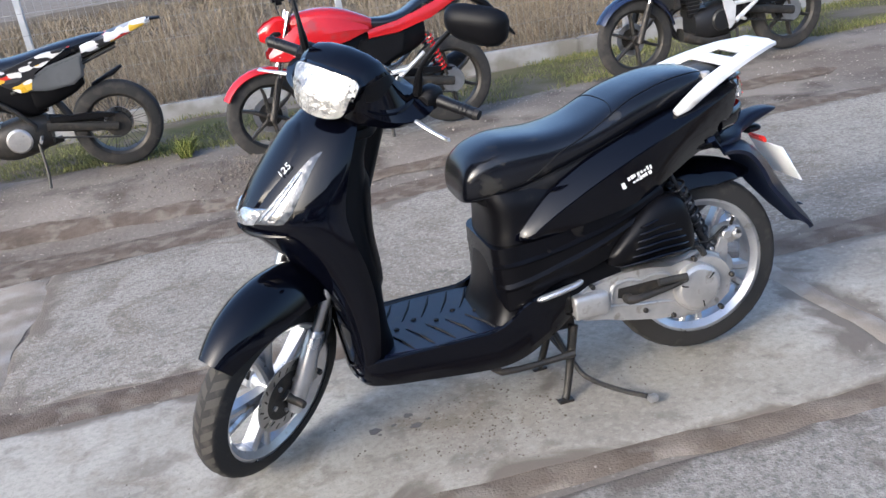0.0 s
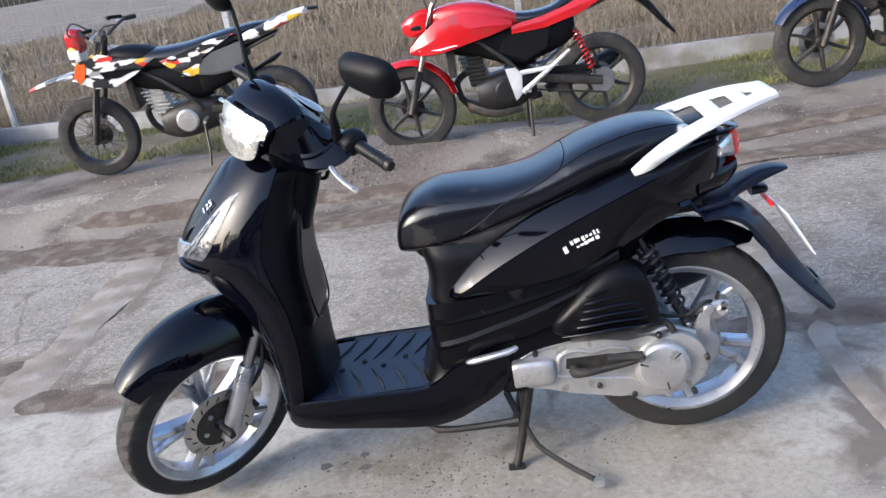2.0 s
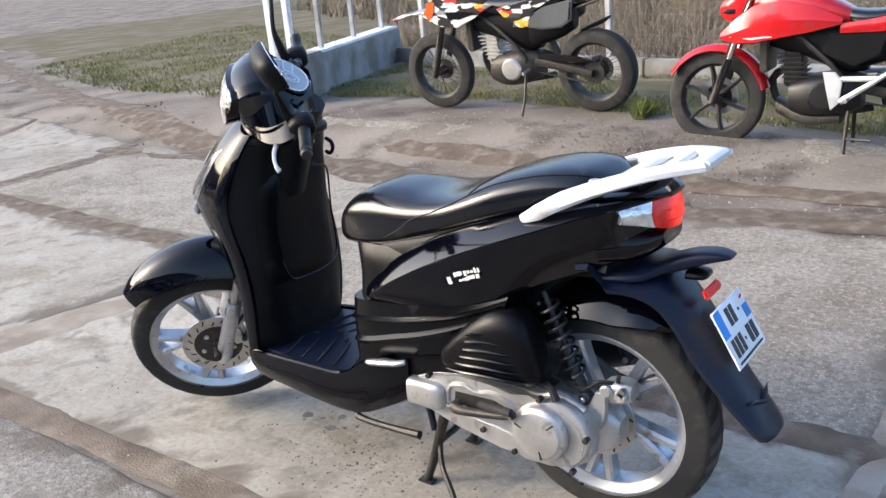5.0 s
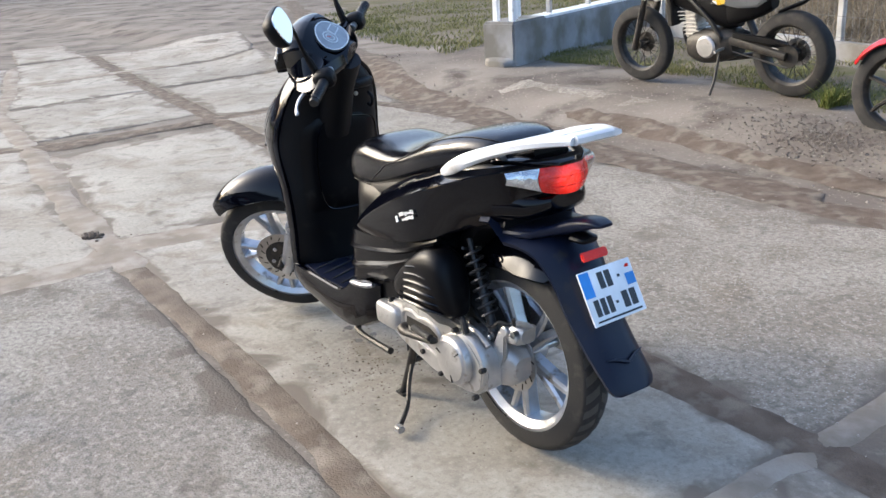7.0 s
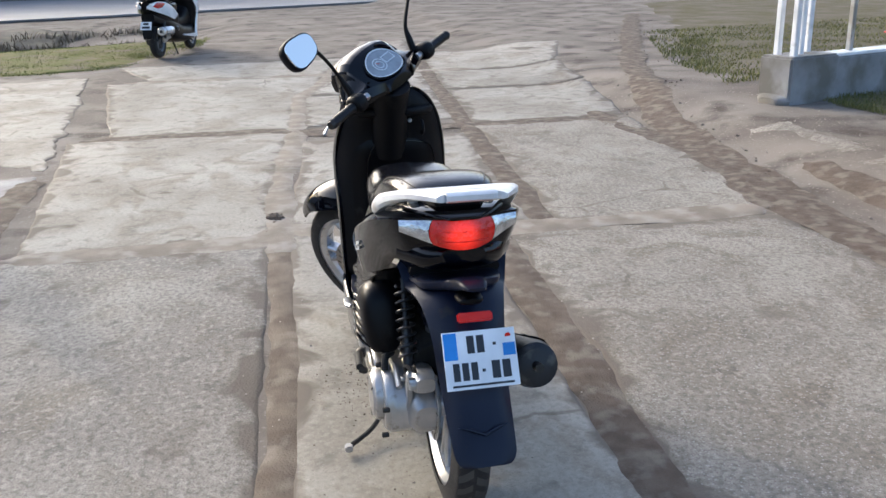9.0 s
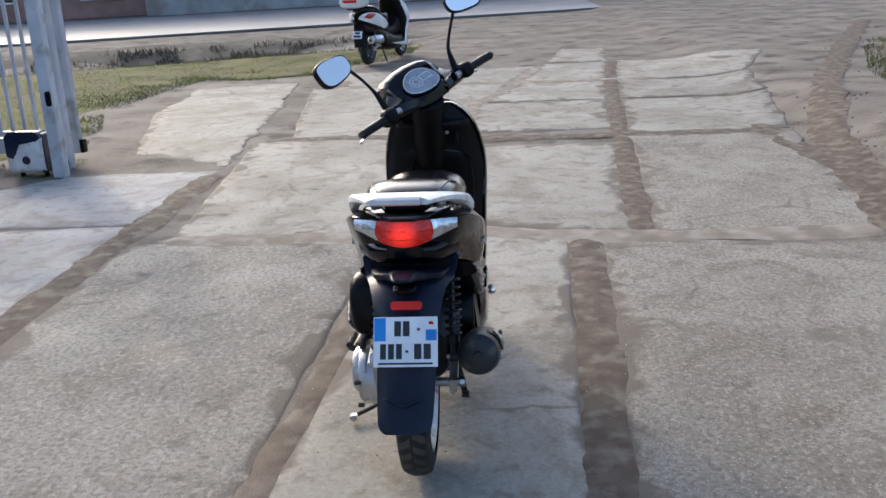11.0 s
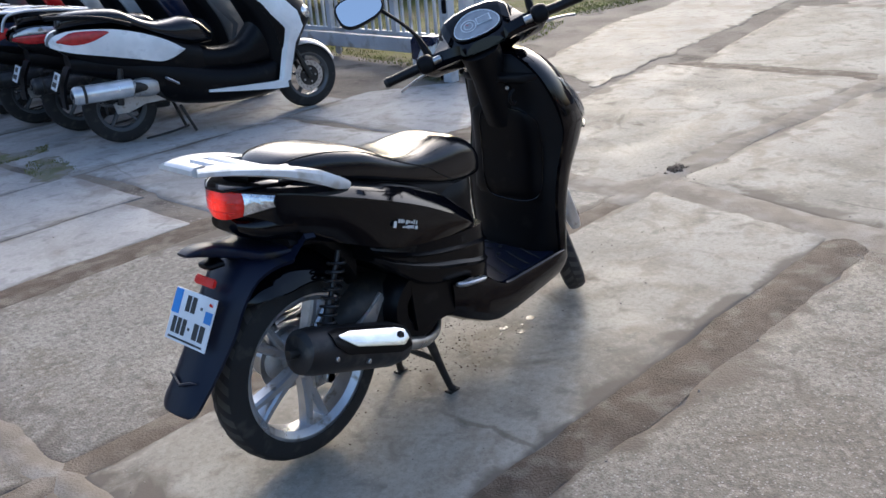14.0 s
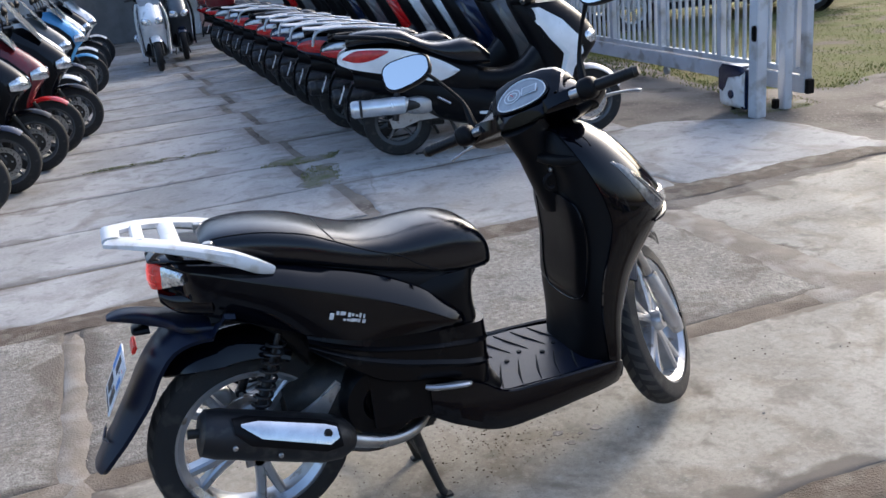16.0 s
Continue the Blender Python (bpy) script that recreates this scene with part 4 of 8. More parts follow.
    part("gauge_bezel", tube([dash(math.cos(2 * math.pi * k / 36), math.sin(2 * math.pi * k / 36), 0.99, 0.007) for k in range(37)], 0.0022, 6), GAUGELIGHT, binn)
    part("dial_needle", box(0.016, 0.0016, 0.001, (0, 0, 0), 0, Matrix.Translation(dash(0.36, 0.10, 1, 0.0105)) @ Matrix.Rotation(-0.74, 4, "Y") @ Matrix.Rotation(0.7, 4, "Z")), REFLECTOR, binn)
    for s in (-1, 1):
        part("screw_cap", disc(0.006, 0.004, dash(1.28 * s, -0.1, 1, -0.008), "z", 10, 0.001), MATT, binn)

    # leg shield
    rows = smooth_rows([(0.27, 0.985, 0.185, 1.035), (0.36, 0.965, 0.200, 1.04), (0.48, 0.950, 0.205, 1.06), (0.60, 0.955, 0.208, 1.11), *NOSE, (1.048, 0.885, 0.080, 0.985)], 3)
    part("leg_shield", loft([shell_ring(*r) for r in rows]), PAINT, sc, "glossy black front leg shield")
    rows = smooth_rows([(0.29, 0.985, 0.180, 0.082), (0.34, 0.972, 0.192, 0.070), (0.40, 0.960, 0.197, 0.050), (0.48, 0.950, 0.200, 0.040), (0.54, 0.952, 0.202, 0.044), (0.60, 0.955, 0.203, 0.046), (0.70, 0.975, 0.206, 0.064), (0.82, 0.980, 0.204, 0.086), (0.90, 0.950, 0.187, 0.066), (0.97, 0.915, 0.157, 0.06), (1.02, 0.895, 0.117, 0.035), (1.04, 0.888, 0.09, 0.02)], 3)
    inner = part("inner_shield", loft([inner_ring(*r) for r in rows]), MATT, sc, "matt black inner leg shield")
    # glove box lid with its lock
    lid = [[], []]
    outline = [(-0.145, 0.52), (-0.15, 0.66), (-0.148, 0.80), (-0.12, 0.855), (-0.05, 0.868), (0.05, 0.868), (0.12, 0.855), (0.148, 0.80), (0.15, 0.66), (0.145, 0.52)]
    zt = [r[0] for r in rows]
    def inner_x(y, z):
        i = max(0, min(len(rows) - 2, next((k for k in range(len(rows)) if zt[k] > z), len(rows)) - 1))
        f = (z - zt[i]) / (zt[i + 1] - zt[i])
        xe, hw, d = (rows[i][k] + (rows[i + 1][k] - rows[i][k]) * f for k in (1, 2, 3))
        return xe - 0.012 - d * (1 - min(1, abs(y) / hw) ** 5)
    bm = bmesh.new()
    cols = []
    for i in range(13):
        z = 0.52 + 0.345 * i / 12
        half = 0.150 if z < 0.80 else 0.150 - 0.06 * ((z - 0.80) / 0.065) ** 2
        cols.append([bm.verts.new((inner_x(half * u / 6, z) - 0.009 * (1 if abs(u) < 6 and 0 < i < 12 else -0.2), half * u / 6, z)) for u in range(-6, 7)])
    for r0, r1 in zip(cols, cols[1:]):
        for k in range(12):
            bm.faces.new((r0[k], r0[k + 1], r1[k + 1], r1[k]))
    part("glove_box_lid", bm, PLASTIC, inner, "matt black glove box lid")
    ring = smooth_rows([(0.095, 0.60), (0.098, 0.72), (0.090, 0.80), (0.062, 0.845), (0.0, 0.855), (-0.08, 0.850), (-0.135, 0.83), (-0.155, 0.77), (-0.158, 0.66), (-0.150, 0.56), (-0.10, 0.525), (0.0, 0.520), (0.07, 0.535), (0.095, 0.60)], 4)
    part("lid_seam", tube([(inner_x(y, z) - 0.0095, y, z) for y, z in ring], 0.0028, 6), PAINT, inner)
    part("lock", lathe([(0, -0.009), (0.006, -0.009), (0.007, -0.007), (0.012, -0.007), (0.013, 0.004)], 18, "x", (0.867, 0.027, 0.822)), STEEL, inner, "round steel lock")
    part("shield_shelf", hull([(0.82, 0.06, 0.955, 0.975), (0.85, 0.13, 0.945, 0.985), (0.90, 0.155, 0.945, 0.985)], 18, 4, 2), MATT, inner)
    part("bag_hook", tube([(0.835, -0.10, 0.93), (0.815, -0.10, 0.92), (0.812, -0.10, 0.90), (0.825, -0.10, 0.885), (0.84, -0.10, 0.89)], 0.006, 8, k=3), MATT, inner)
    part("shield_screw", disc(0.008, 0.008, (0.852, -0.06, 0.93), "x", 10, 0.002), STEEL, inner)
    # nose lamps: a pale wedge on each side that runs up from the beak
    def nose_x(y, z):
        fr = smooth_rows(NOSE, 4)
        for p, q in zip(fr, fr[1:]):
            if p[0] <= z <= q[0]:
                f = (z - p[0]) / (q[0] - p[0])
                xe, hw, xn = (p[k] + (q[k] - p[k]) * f for k in (1, 2, 3))
                return xe + (xn - xe) * max(0, 1 - min(1, abs(y) / hw) ** 2.05) ** (1 / 2.05)
        return 1.0
    def nose_patch(rows, lift, ny, s=1):
        """A raised skin on the nose from rows of z, inner y and outer y."""
        bm, g = bmesh.new(), []
        for i, (z, y0, y1) in enumerate(rows):
            g.append([bm.verts.new((nose_x(y0 + (y1 - y0) * k / ny, z) + (lift if 0 < k < ny and 0 < i < len(rows) - 1 else 0.002), s * (y0 + (y1 - y0) * k / ny), z)) for k in range(ny + 1)])
        for r0, r1 in zip(g, g[1:]):
            for k in range(ny):
                bm.faces.new((r0[k], r0[k + 1], r1[k + 1], r1[k]))
        return bm
    for s in (-1, 1):
        wedge = smooth_rows([(0.780, 0.116, 0.178), (0.800, 0.128, 0.185), (0.828, 0.144, 0.187), (0.868, 0.157, 0.184), (0.908, 0.163, 0.177), (0.948, 0.165, 0.168)], 3)
        ind = part("front_indicator", nose_patch(wedge, 0.011, 8, s), LENSGREY, sc, "clear front indicator lens")
        for f in (0.28, 0.52):
            part("reflector_stripe", tube([(nose_x(y0 + (y1 - y0) * f, z) + 0.0115, s * (y0 + (y1 - y0) * f), z) for z, y0, y1 in wedge[2:-3]], [0.0015] + [0.0038] * (len(wedge) - 7) + [0.0015], 6, flat=0.5), CLEAR, ind, "silver reflector behind the lens")
        part("side_marker", nose_patch([(z, y0, y1) for z, y0, y1 in smooth_rows([(0.775, 0.012, 0.110), (0.790, 0.006, 0.120), (0.812, 0.030, 0.134), (0.822, 0.060, 0.140)], 3)], 0.012, 6, s), CLEAR, sc, "pale clear strip at the beak")
        part("beak_lip", tube([(nose_x(y, 0.765) + 0.004, s * y, 0.765 - 0.10 * y) for y in (0.0, 0.04, 0.08, 0.12, 0.155, 0.180)], [0.010, 0.010, 0.010, 0.009, 0.008, 0.004], 8, k=2), PAINT, sc, "glossy black lip under the lamps")
    bm = bmesh.new()
    g = []
    for i in range(15):
        f = i / 14
        z = 0.780 + 0.247 * f
        w = float(np.interp(f, (0, 0.18, 0.5, 0.75, 0.9, 1.0), (0.095, 0.118, 0.142, 0.128, 0.094, 0.05)))
        g.append([bm.verts.new((nose_x(w * k / 10, z) + (0.006 if abs(k) < 10 and 0 < i < 14 else -0.004), w * k / 10, z)) for k in range(-10, 11)])
    for r0, r1 in zip(g, g[1:]):
        for k in range(20):
            bm.faces.new((r0[k], r0[k + 1], r1[k + 1], r1[k]))
    part("nose_panel", bm, PAINT, sc, "glossy black nose panel", angle=25)
    pa, pb, pc = (Vector((nose_x(y, z), y, z)) for y, z in ((0.137, 0.884), (0.145, 0.926), (0.120, 0.904)))
    tr = (pb - pa).normalized()
    nr = tr.cross(pc - pa).normalized()
    nr = nr if nr.x > 0 else -nr
    up = nr.cross(tr)
    num = Matrix.Translation(pa.lerp(pb, 0.5) + nr * 0.0070) @ Matrix((tr, up, nr)).transposed().to_4x4()
    text_mesh("125", 0.030, STICKER, "number_badge", sc, num)
    # floor tub
    rings = []
    for x, hw, zl, zh, zi in smooth_rows([(1.03, 0.12, 0.272, 0.310, 0.306), (1.00, 0.185, 0.248, 0.328, 0.316), (0.94, 0.205, 0.238, 0.338, 0.318), (0.82, 0.212, 0.226, 0.340, 0.318), (0.70, 0.214, 0.212, 0.340, 0.318), (0.62, 0.214, 0.206, 0.341, 0.318), (0.57, 0.214, 0.209, 0.358, 0.320), (0.52, 0.213, 0.222, 0.392, 0.322), (0.47, 0.211, 0.246, 0.410, 0.33), (0.42, 0.205, 0.270, 0.420, 0.34), (0.37, 0.190, 0.298, 0.418, 0.35)], 3):
        half = [(0.004, zl), (hw * 0.78, zl), (hw - 0.018, zl + 0.010), (hw - 0.003, zl + 0.040), (hw, (zl + zh) / 2 + 0.02), (hw - 0.003, zh - 0.004), (hw - 0.009, zh), (hw - 0.018, zh - 0.003), (hw - 0.026, zi), (0.004, zi)]
        rings.append([(x, y, z) for y, z in half] + [(x, -y, z) for y, z in half[::-1]])
    part("belly_pan", loft(rings), PAINT, sc, "glossy black footboard side", angle=25)
    floor_out = [(0.955, -0.170), (0.965, -0.10), (0.93, 0.0), (0.965, 0.10), (0.955, 0.170), (0.80, 0.186), (0.62, 0.187), (0.555, 0.17), (0.55, 0), (0.555, -0.17), (0.62, -0.187), (0.80, -0.186)]
    fl = part("footboard", slab_of(floor_out, 0.020, "z", 0.314, 0.006), NAVY, sc, "ribbed black footboard mat")
    for k in range(5):
        x = 0.60 + 0.062 * k
        for s in (-1, 1):
            part("footboard_rib", tube([(x + 0.055, s * 0.030, 0.335), (x + 0.020, s * 0.110, 0.3355), (x, s * 0.172, 0.335)], [0.0015, 0.004, 0.002], 6), RUBBER, fl)
        part("footboard_stud", disc(0.008, 0.005, (x + 0.02, 0.02 * (-1) ** k, 0.336), "z", 10, 0.001), RUBBER, fl)
    # body: one gloss skin from the column back to the tail, with a sharp shoulder line
    def skin(rows, k=3, mat=PAINT, name="body_panel", label="", angle=16):
        rings = []
        for x, hw, zb, zc, zt, ht in smooth_rows(rows, k):
            tuck = 0.040 * min(1, max(0, (0.15 - x) / 0.2)) * min(1, hw / 0.15)
            half = [(hw * 0.55, zb + 0.012), (hw - 0.030 - tuck, zb + 0.002), (hw - 0.016 - tuck, zb), (hw - 0.007 - 0.62 * tuck, zb + (zc - zb) * 0.3), (hw - 0.001 - 0.2 * tuck, zb + (zc - zb) * 0.7), (hw, zc - 0.003), (hw - 0.001, zc + 0.001), (hw - (hw - ht) * 0.45, zc + (zt - zc) * 0.55), (ht, zt), (ht - 0.010, zt + 0.003), (ht * 0.5, zt - 0.004)]
            rings.append([(x, y, z) for y, z in half] + [(x, -y, z) for y, z in half[::-1]])
        return part(name, loft(rings), mat, sc, label, angle)
    skin([(0.512, 0.150, 0.574, 0.580, 0.588, 0.140), (0.492, 0.183, 0.572, 0.586, 0.604, 0.174), (0.45, 0.202, 0.574, 0.606, 0.645, 0.172), (0.38, 0.210, 0.582, 0.648, 0.702, 0.166), (0.28, 0.216, 0.596, 0.700, 0.756, 0.162), (0.18, 0.219, 0.612, 0.745, 0.795, 0.161), (0.08, 0.217, 0.640, 0.784, 0.828, 0.160), (0.02, 0.213, 0.664, 0.806, 0.844, 0.163), (-0.05, 0.205, 0.692, 0.830, 0.861, 0.157), (-0.11, 0.192, 0.714, 0.850, 0.876, 0.146), (-0.16, 0.178, 0.730, 0.866, 0.887, 0.131), (-0.20, 0.163, 0.744, 0.876, 0.894, 0.116), (-0.222, 0.148, 0.756, 0.880, 0.896, 0.104), (-0.244, 0.112, 0.768, 0.884, 0.896, 0.086), (-0.268, 0.074, 0.782, 0.886, 0.896, 0.056), (-0.278, 0.050, 0.792, 0.886, 0.894, 0.036)], 3, PAINT, "body_panel", "glossy black body panel under the seat")
    # column under the seat, hollowed at the front
    def col_ring(z, xf, hw, xb=0.20):
        out = []
        for i in range(15):
            a = -math.pi / 2 + math.pi * i / 14
            c, s = math.cos(a), math.sin(a)
            out.append((xf - 0.10 + 0.10 * abs(c) ** 0.62, hw * math.copysign(abs(s) ** 0.62, s), z))
        return out + [(xb, hw, z), (xb, -hw, z)]
    part("seat_column", loft([col_ring(*r) for r in smooth_rows([(0.325, 0.632, 0.186), (0.36, 0.604, 0.182), (0.42, 0.588, 0.176), (0.50, 0.576, 0.171), (0.57, 0.566, 0.168), (0.63, 0.560, 0.164), (0.68, 0.568, 0.156), (0.715, 0.582, 0.140)], 3)]), PLASTIC, sc, "black column under the seat", angle=30)
    # lower panel with two stepped creases
    rings = []
    for x, hw, zb, z1, z2, zt in smooth_rows([(0.574, 0.138, 0.355, 0.440, 0.508, 0.560), (0.566, 0.162, 0.357, 0.442, 0.509, 0.561), (0.552, 0.180, 0.360, 0.445, 0.511, 0.563), (0.528, 0.192, 0.368, 0.450, 0.514, 0.566), (0.50, 0.199, 0.385, 0.457, 0.518, 0.569), (0.47, 0.203, 0.398, 0.464, 0.523, 0.572), (0.40, 0.208, 0.428, 0.484, 0.534, 0.578), (0.31, 0.209, 0.442, 0.508, 0.551, 0.590), (0.22, 0.207, 0.474, 0.538, 0.571, 0.606), (0.13, 0.200, 0.540, 0.575, 0.600, 0.626), (0.05, 0.190, 0.600, 0.618, 0.632, 0.650)], 3):
        half = [(hw * 0.5, zb), (hw - 0.018, zb + 0.002), (hw - 0.006, zb + 0.012), (hw - 0.004, z1 - 0.012), (hw + 0.002, z1), (hw - 0.008, z1 + 0.010), (hw - 0.008, z2 - 0.008), (hw + 0.002, z2), (hw - 0.010, z2 + 0.008), (hw - 0.016, zt), (hw * 0.5, zt)]
        rings.append([(x, y, z) for y, z in half] + [(x, -y, z) for y, z in half[::-1]])
    part("lower_panel", loft(rings), SATIN, sc, "black lower body panel with stepped creases", angle=18)
    for s in (-1, 1):
        # footpeg, folded
        part("pillion_peg", tube([(0.475, s * 0.222, 0.410), (0.46, s * 0.230, 0.414), (0.37, s * 0.234, 0.430), (0.345, s * 0.226, 0.436)], [0.010, 0.014, 0.014, 0.010], 10, k=2, flat=0.65), RIM, sc, "silver folded pillion footpeg")
    part("seat_pan", hull([(0.585, 0.080, 0.690, 0.712), (0.56, 0.108, 0.670, 0.716), (0.50, 0.132, 0.640, 0.730), (0.40, 0.146, 0.640, 0.750), (0.25, 0.150, 0.68, 0.788), (0.05, 0.146, 0.74, 0.842), (-0.08, 0.125, 0.78, 0.870), (-0.14, 0.09, 0.81, 0.882)], 22, 4), MATT, sc)
    # illegible sticker, as bars
    for s in (-1, 1):
        rnd = random.Random(5)
        d = Vector((-0.106, 0, 0.037)).normalized()
        strokes = [(0.0, 0.011, 0.018, 0.0)]
        for line, n, start, up, ht in ((0, 8, 0.020, 0.010, 0.011), (1, 6, 0.036, -0.005, 0.009)):
            for k in range(n):
                strokes.append((start + 0.0105 * k, rnd.uniform(0.004, 0.0095), ht * rnd.uniform(0.5, 1.15), up + rnd.uniform(-0.0015, 0.0015)))
        for st, ln, ht, up in strokes:
            c = Vector((0.190, s * 0.2185, 0.682)) + d * (st + ln / 2) + Vector((0, 0, up))
            if s < 0:
                c = Vector((0.215, -0.2185, 0.668)) + d * (0.112 - st - ln / 2) + Vector((0, 0, up))
            part("sticker_bar", box(ln, 0.002, ht, (0, 0, 0), 0, Matrix.Translation(c) @ Matrix.Rotation(radians(19), 4, "Y")), STICKER, sc, "white sticker lettering as bars")
    # seat
    seat_rows = [(0.624, 0.082, 0.702, 0.738), (0.619, 0.106, 0.693, 0.766), (0.603, 0.123, 0.688, 0.805), (0.565, 0.136, 0.684, 0.836), (0.50, 0.144, 0.685, 0.856), (0.43, 0.149, 0.700, 0.856), (0.34, 0.152, 0.730, 0.851), (0.25, 0.154, 0.758, 0.862), (0.17, 0.157, 0.784, 0.890), (0.09, 0.155, 0.807, 0.921), (-0.02, 0.142, 0.834, 0.944), (-0.11, 0.122, 0.854, 0.945), (-0.155, 0.092, 0.869, 0.931), (-0.177, 0.05, 0.884, 0.914)]
    seat = part("seat", hull(seat_rows, 36, 3.1, 4), VINYL, sc, "long black vinyl dual seat", angle=60)
    fine_rows = smooth_rows(seat_rows, 6)[::-1]
    def on_seat(x, deg, up=0.0006):
        hw, zl, zh = (float(np.interp(x, [r[0] for r in fine_rows], [r[k] for r in fine_rows])) for k in (1, 2, 3))
        c, s = math.cos(radians(deg)), math.sin(radians(deg))
        q = 2 / 3.1
        return (x, (hw + up) * math.copysign(abs(c) ** q, c), (zl + zh) / 2 + ((zh - zl) / 2 + up) * math.copysign(abs(s) ** q, s))
    for s in (-1, 1):
        fold = (lambda d: d) if s > 0 else (lambda d: 180 - d)
        part("piping", tube([on_seat(x, fold(d)) for x, d in smooth_rows([(0.44, -18), (0.36, 0), (0.28, 14), (0.20, 30), (0.12, 41), (0.02, 44), (-0.08, 44), (-0.14, 44)], 4)], 0.0016, 6), MATT, seat)
        part("seat_welt", tube([on_seat(x, fold(-32), 0.001) for x in (0.60, 0.54, 0.45, 0.35, 0.25, 0.15, 0.05, -0.05, -0.12)], 0.0020, 6, k=3), MATT, seat)
    part("cross_seam", tube([on_seat(0.20 - 0.05 * math.sin(radians(d)), d) for d in range(36, 145, 6)], 0.0014, 6), MATT, seat)
    # rack
    rk = new("rear_rack")
    rk.parent = sc
    rk["label"] = "white painted rear rack"
    def flat_bar(pts, hw, hh):
        rings = []
        ps = [Vector(p) for p in smooth_rows([tuple(p) for p in pts], 4)]
        for i, p in enumerate(ps):
            d = (ps[min(i + 1, len(ps) - 1)] - ps[max(i - 1, 0)]).normalized()
            u = Vector((0, 0, 1)).cross(d).normalized()
            v = d.cross(u)
            f = i / (len(ps) - 1)
            w, h = float(np.interp(f, np.linspace(0, 1, len(hw)), hw)), float(np.interp(f, np.linspace(0, 1, len(hh)), hh))
            rings.append([p + u * w * cx + v * h * cy for cx, cy in ((1, -0.5), (1, 0.5), (0.6, 1), (-0.6, 1), (-1, 0.5), (-1, -0.5), (-0.6, -1), (0.6, -1))])
        return loft(rings)
    for s in (-1, 1):
        part("side_bar", flat_bar([(-0.006, s * 0.180, 0.848), (-0.045, s * 0.178, 0.866), (-0.105, s * 0.166, 0.897), (-0.20, s * 0.137, 0.931), (-0.30, s * 0.098, 0.956), (-0.378, s * 0.055, 0.966)], (0.008, 0.014, 0.018, 0.026, 0.030, 0.034), (0.009, 0.017, 0.018, 0.014, 0.011, 0.009)), WHITE, rk)
        part("rack_bolt", disc(0.014, 0.05, (-0.15, s * 0.10, 0.905), "z", 12, 0.002), CAST, rk)
    for x, z, w, t in ((-0.374, 0.966, 0.060, 0.022), (-0.312, 0.957, 0.090, 0.016), (-0.235, 0.939, 0.120, 0.022)):
        part("cross_bar", flat_bar([(x, -w, z + 0.001), (x, w, z + 0.001)], (t, t), (0.012, 0.012)), WHITE, rk)
    part("rack_mount", hull([(-0.10, 0.05, 0.880, 0.910), (-0.17, 0.08, 0.880, 0.924), (-0.235, 0.06, 0.900, 0.932)], 14, 3), PLASTIC, rk)
    # tail lamp: one lens that wraps round the tail, red behind and clear at the sides
    def tail(y):
        a = abs(y)
        return -0.302 + 4.4 * a * a if a < 0.085 else -0.270 + 0.62 * (a - 0.085)
    def lens(y0, y1, mat, name, label, ny=12):
        rings = []
        for i in range(ny + 1):
            y = y0 + (y1 - y0) * i / ny
            a = abs(y)
            zl, zh, x = 0.812 + 0.012 * min(1, a / 0.083) ** 2 + 0.36 * max(0, a - 0.083), 0.886 - 0.008 * (a / 0.14) ** 2, tail(y)
            pull = 0.11 if mat is REDLENS else 0.11 * (1 - i / ny)
            ring = []
            for k in range(9):
                v = -1 + k / 4
                z = (zl + zh) / 2 + v * (zh - zl) / 2
                ring.append((tail(y * (1 - pull * v * v)) + 0.10 * (z - 0.845) - 0.007 * (1 - v * v), y * (1 - pull * v * v), z))
            rings.append(ring + [(x + 0.035, y * 0.80, zh - 0.004), (x + 0.035, y * 0.80, zl + 0.004)])
        return part(name, loft(rings), mat, sc, label)
    lamp = lens(-0.082, 0.082, REDLENS, "tail_lamp", "lit red tail lamp", 14)
    for z in (0.834, 0.858):
        part("lamp_rib", tube([(tail(y) + 0.10 * (z - 0.845) - 0.0062, y, z) for y in (-0.060, -0.04, 0.0, 0.04, 0.060)], 0.0016, 6), REFLECTOR, lamp)
    for s in (-1, 1):
        lens(s * 0.084, s * 0.150, CLEAR, "rear_indicator", "clear rear indicator lens", 8)
    part("tail_top", hull([(-0.15, 0.132, 0.880, 0.900), (-0.20, 0.126, 0.886, 0.906), (-0.25, 0.096, 0.888, 0.906), (-0.285, 0.066, 0.887, 0.901), (-0.302, 0.042, 0.886, 0.895)], 22, 3), PAINT, sc)
    part("tail_chin", hull([(-0.17, 0.150, 0.735, 0.820), (-0.21, 0.128, 0.736, 0.826), (-0.24, 0.110, 0.742, 0.818), (-0.268, 0.084, 0.756, 0.812), (-0.290, 0.056, 0.774, 0.812)], 22, 3.0), PAINT, sc)
    # rear mudguard with plate
    rm = new("rear_mudguard")
    rm.parent = sc
    rm["label"] = "matt blue-black rear mudguard"
    rows = smooth_rows([(-0.12, 0.708, 0.155), (-0.22, 0.706, 0.122), (-0.30, 0.676, 0.104), (-0.365, 0.610, 0.092), (-0.415, 0.530, 0.086), (-0.462, 0.455, 0.082), (-0.505, 0.394, 0.078), (-0.522, 0.367, 0.074), (-0.532, 0.352, 0.062), (-0.535, 0.347, 0.050)], 3)
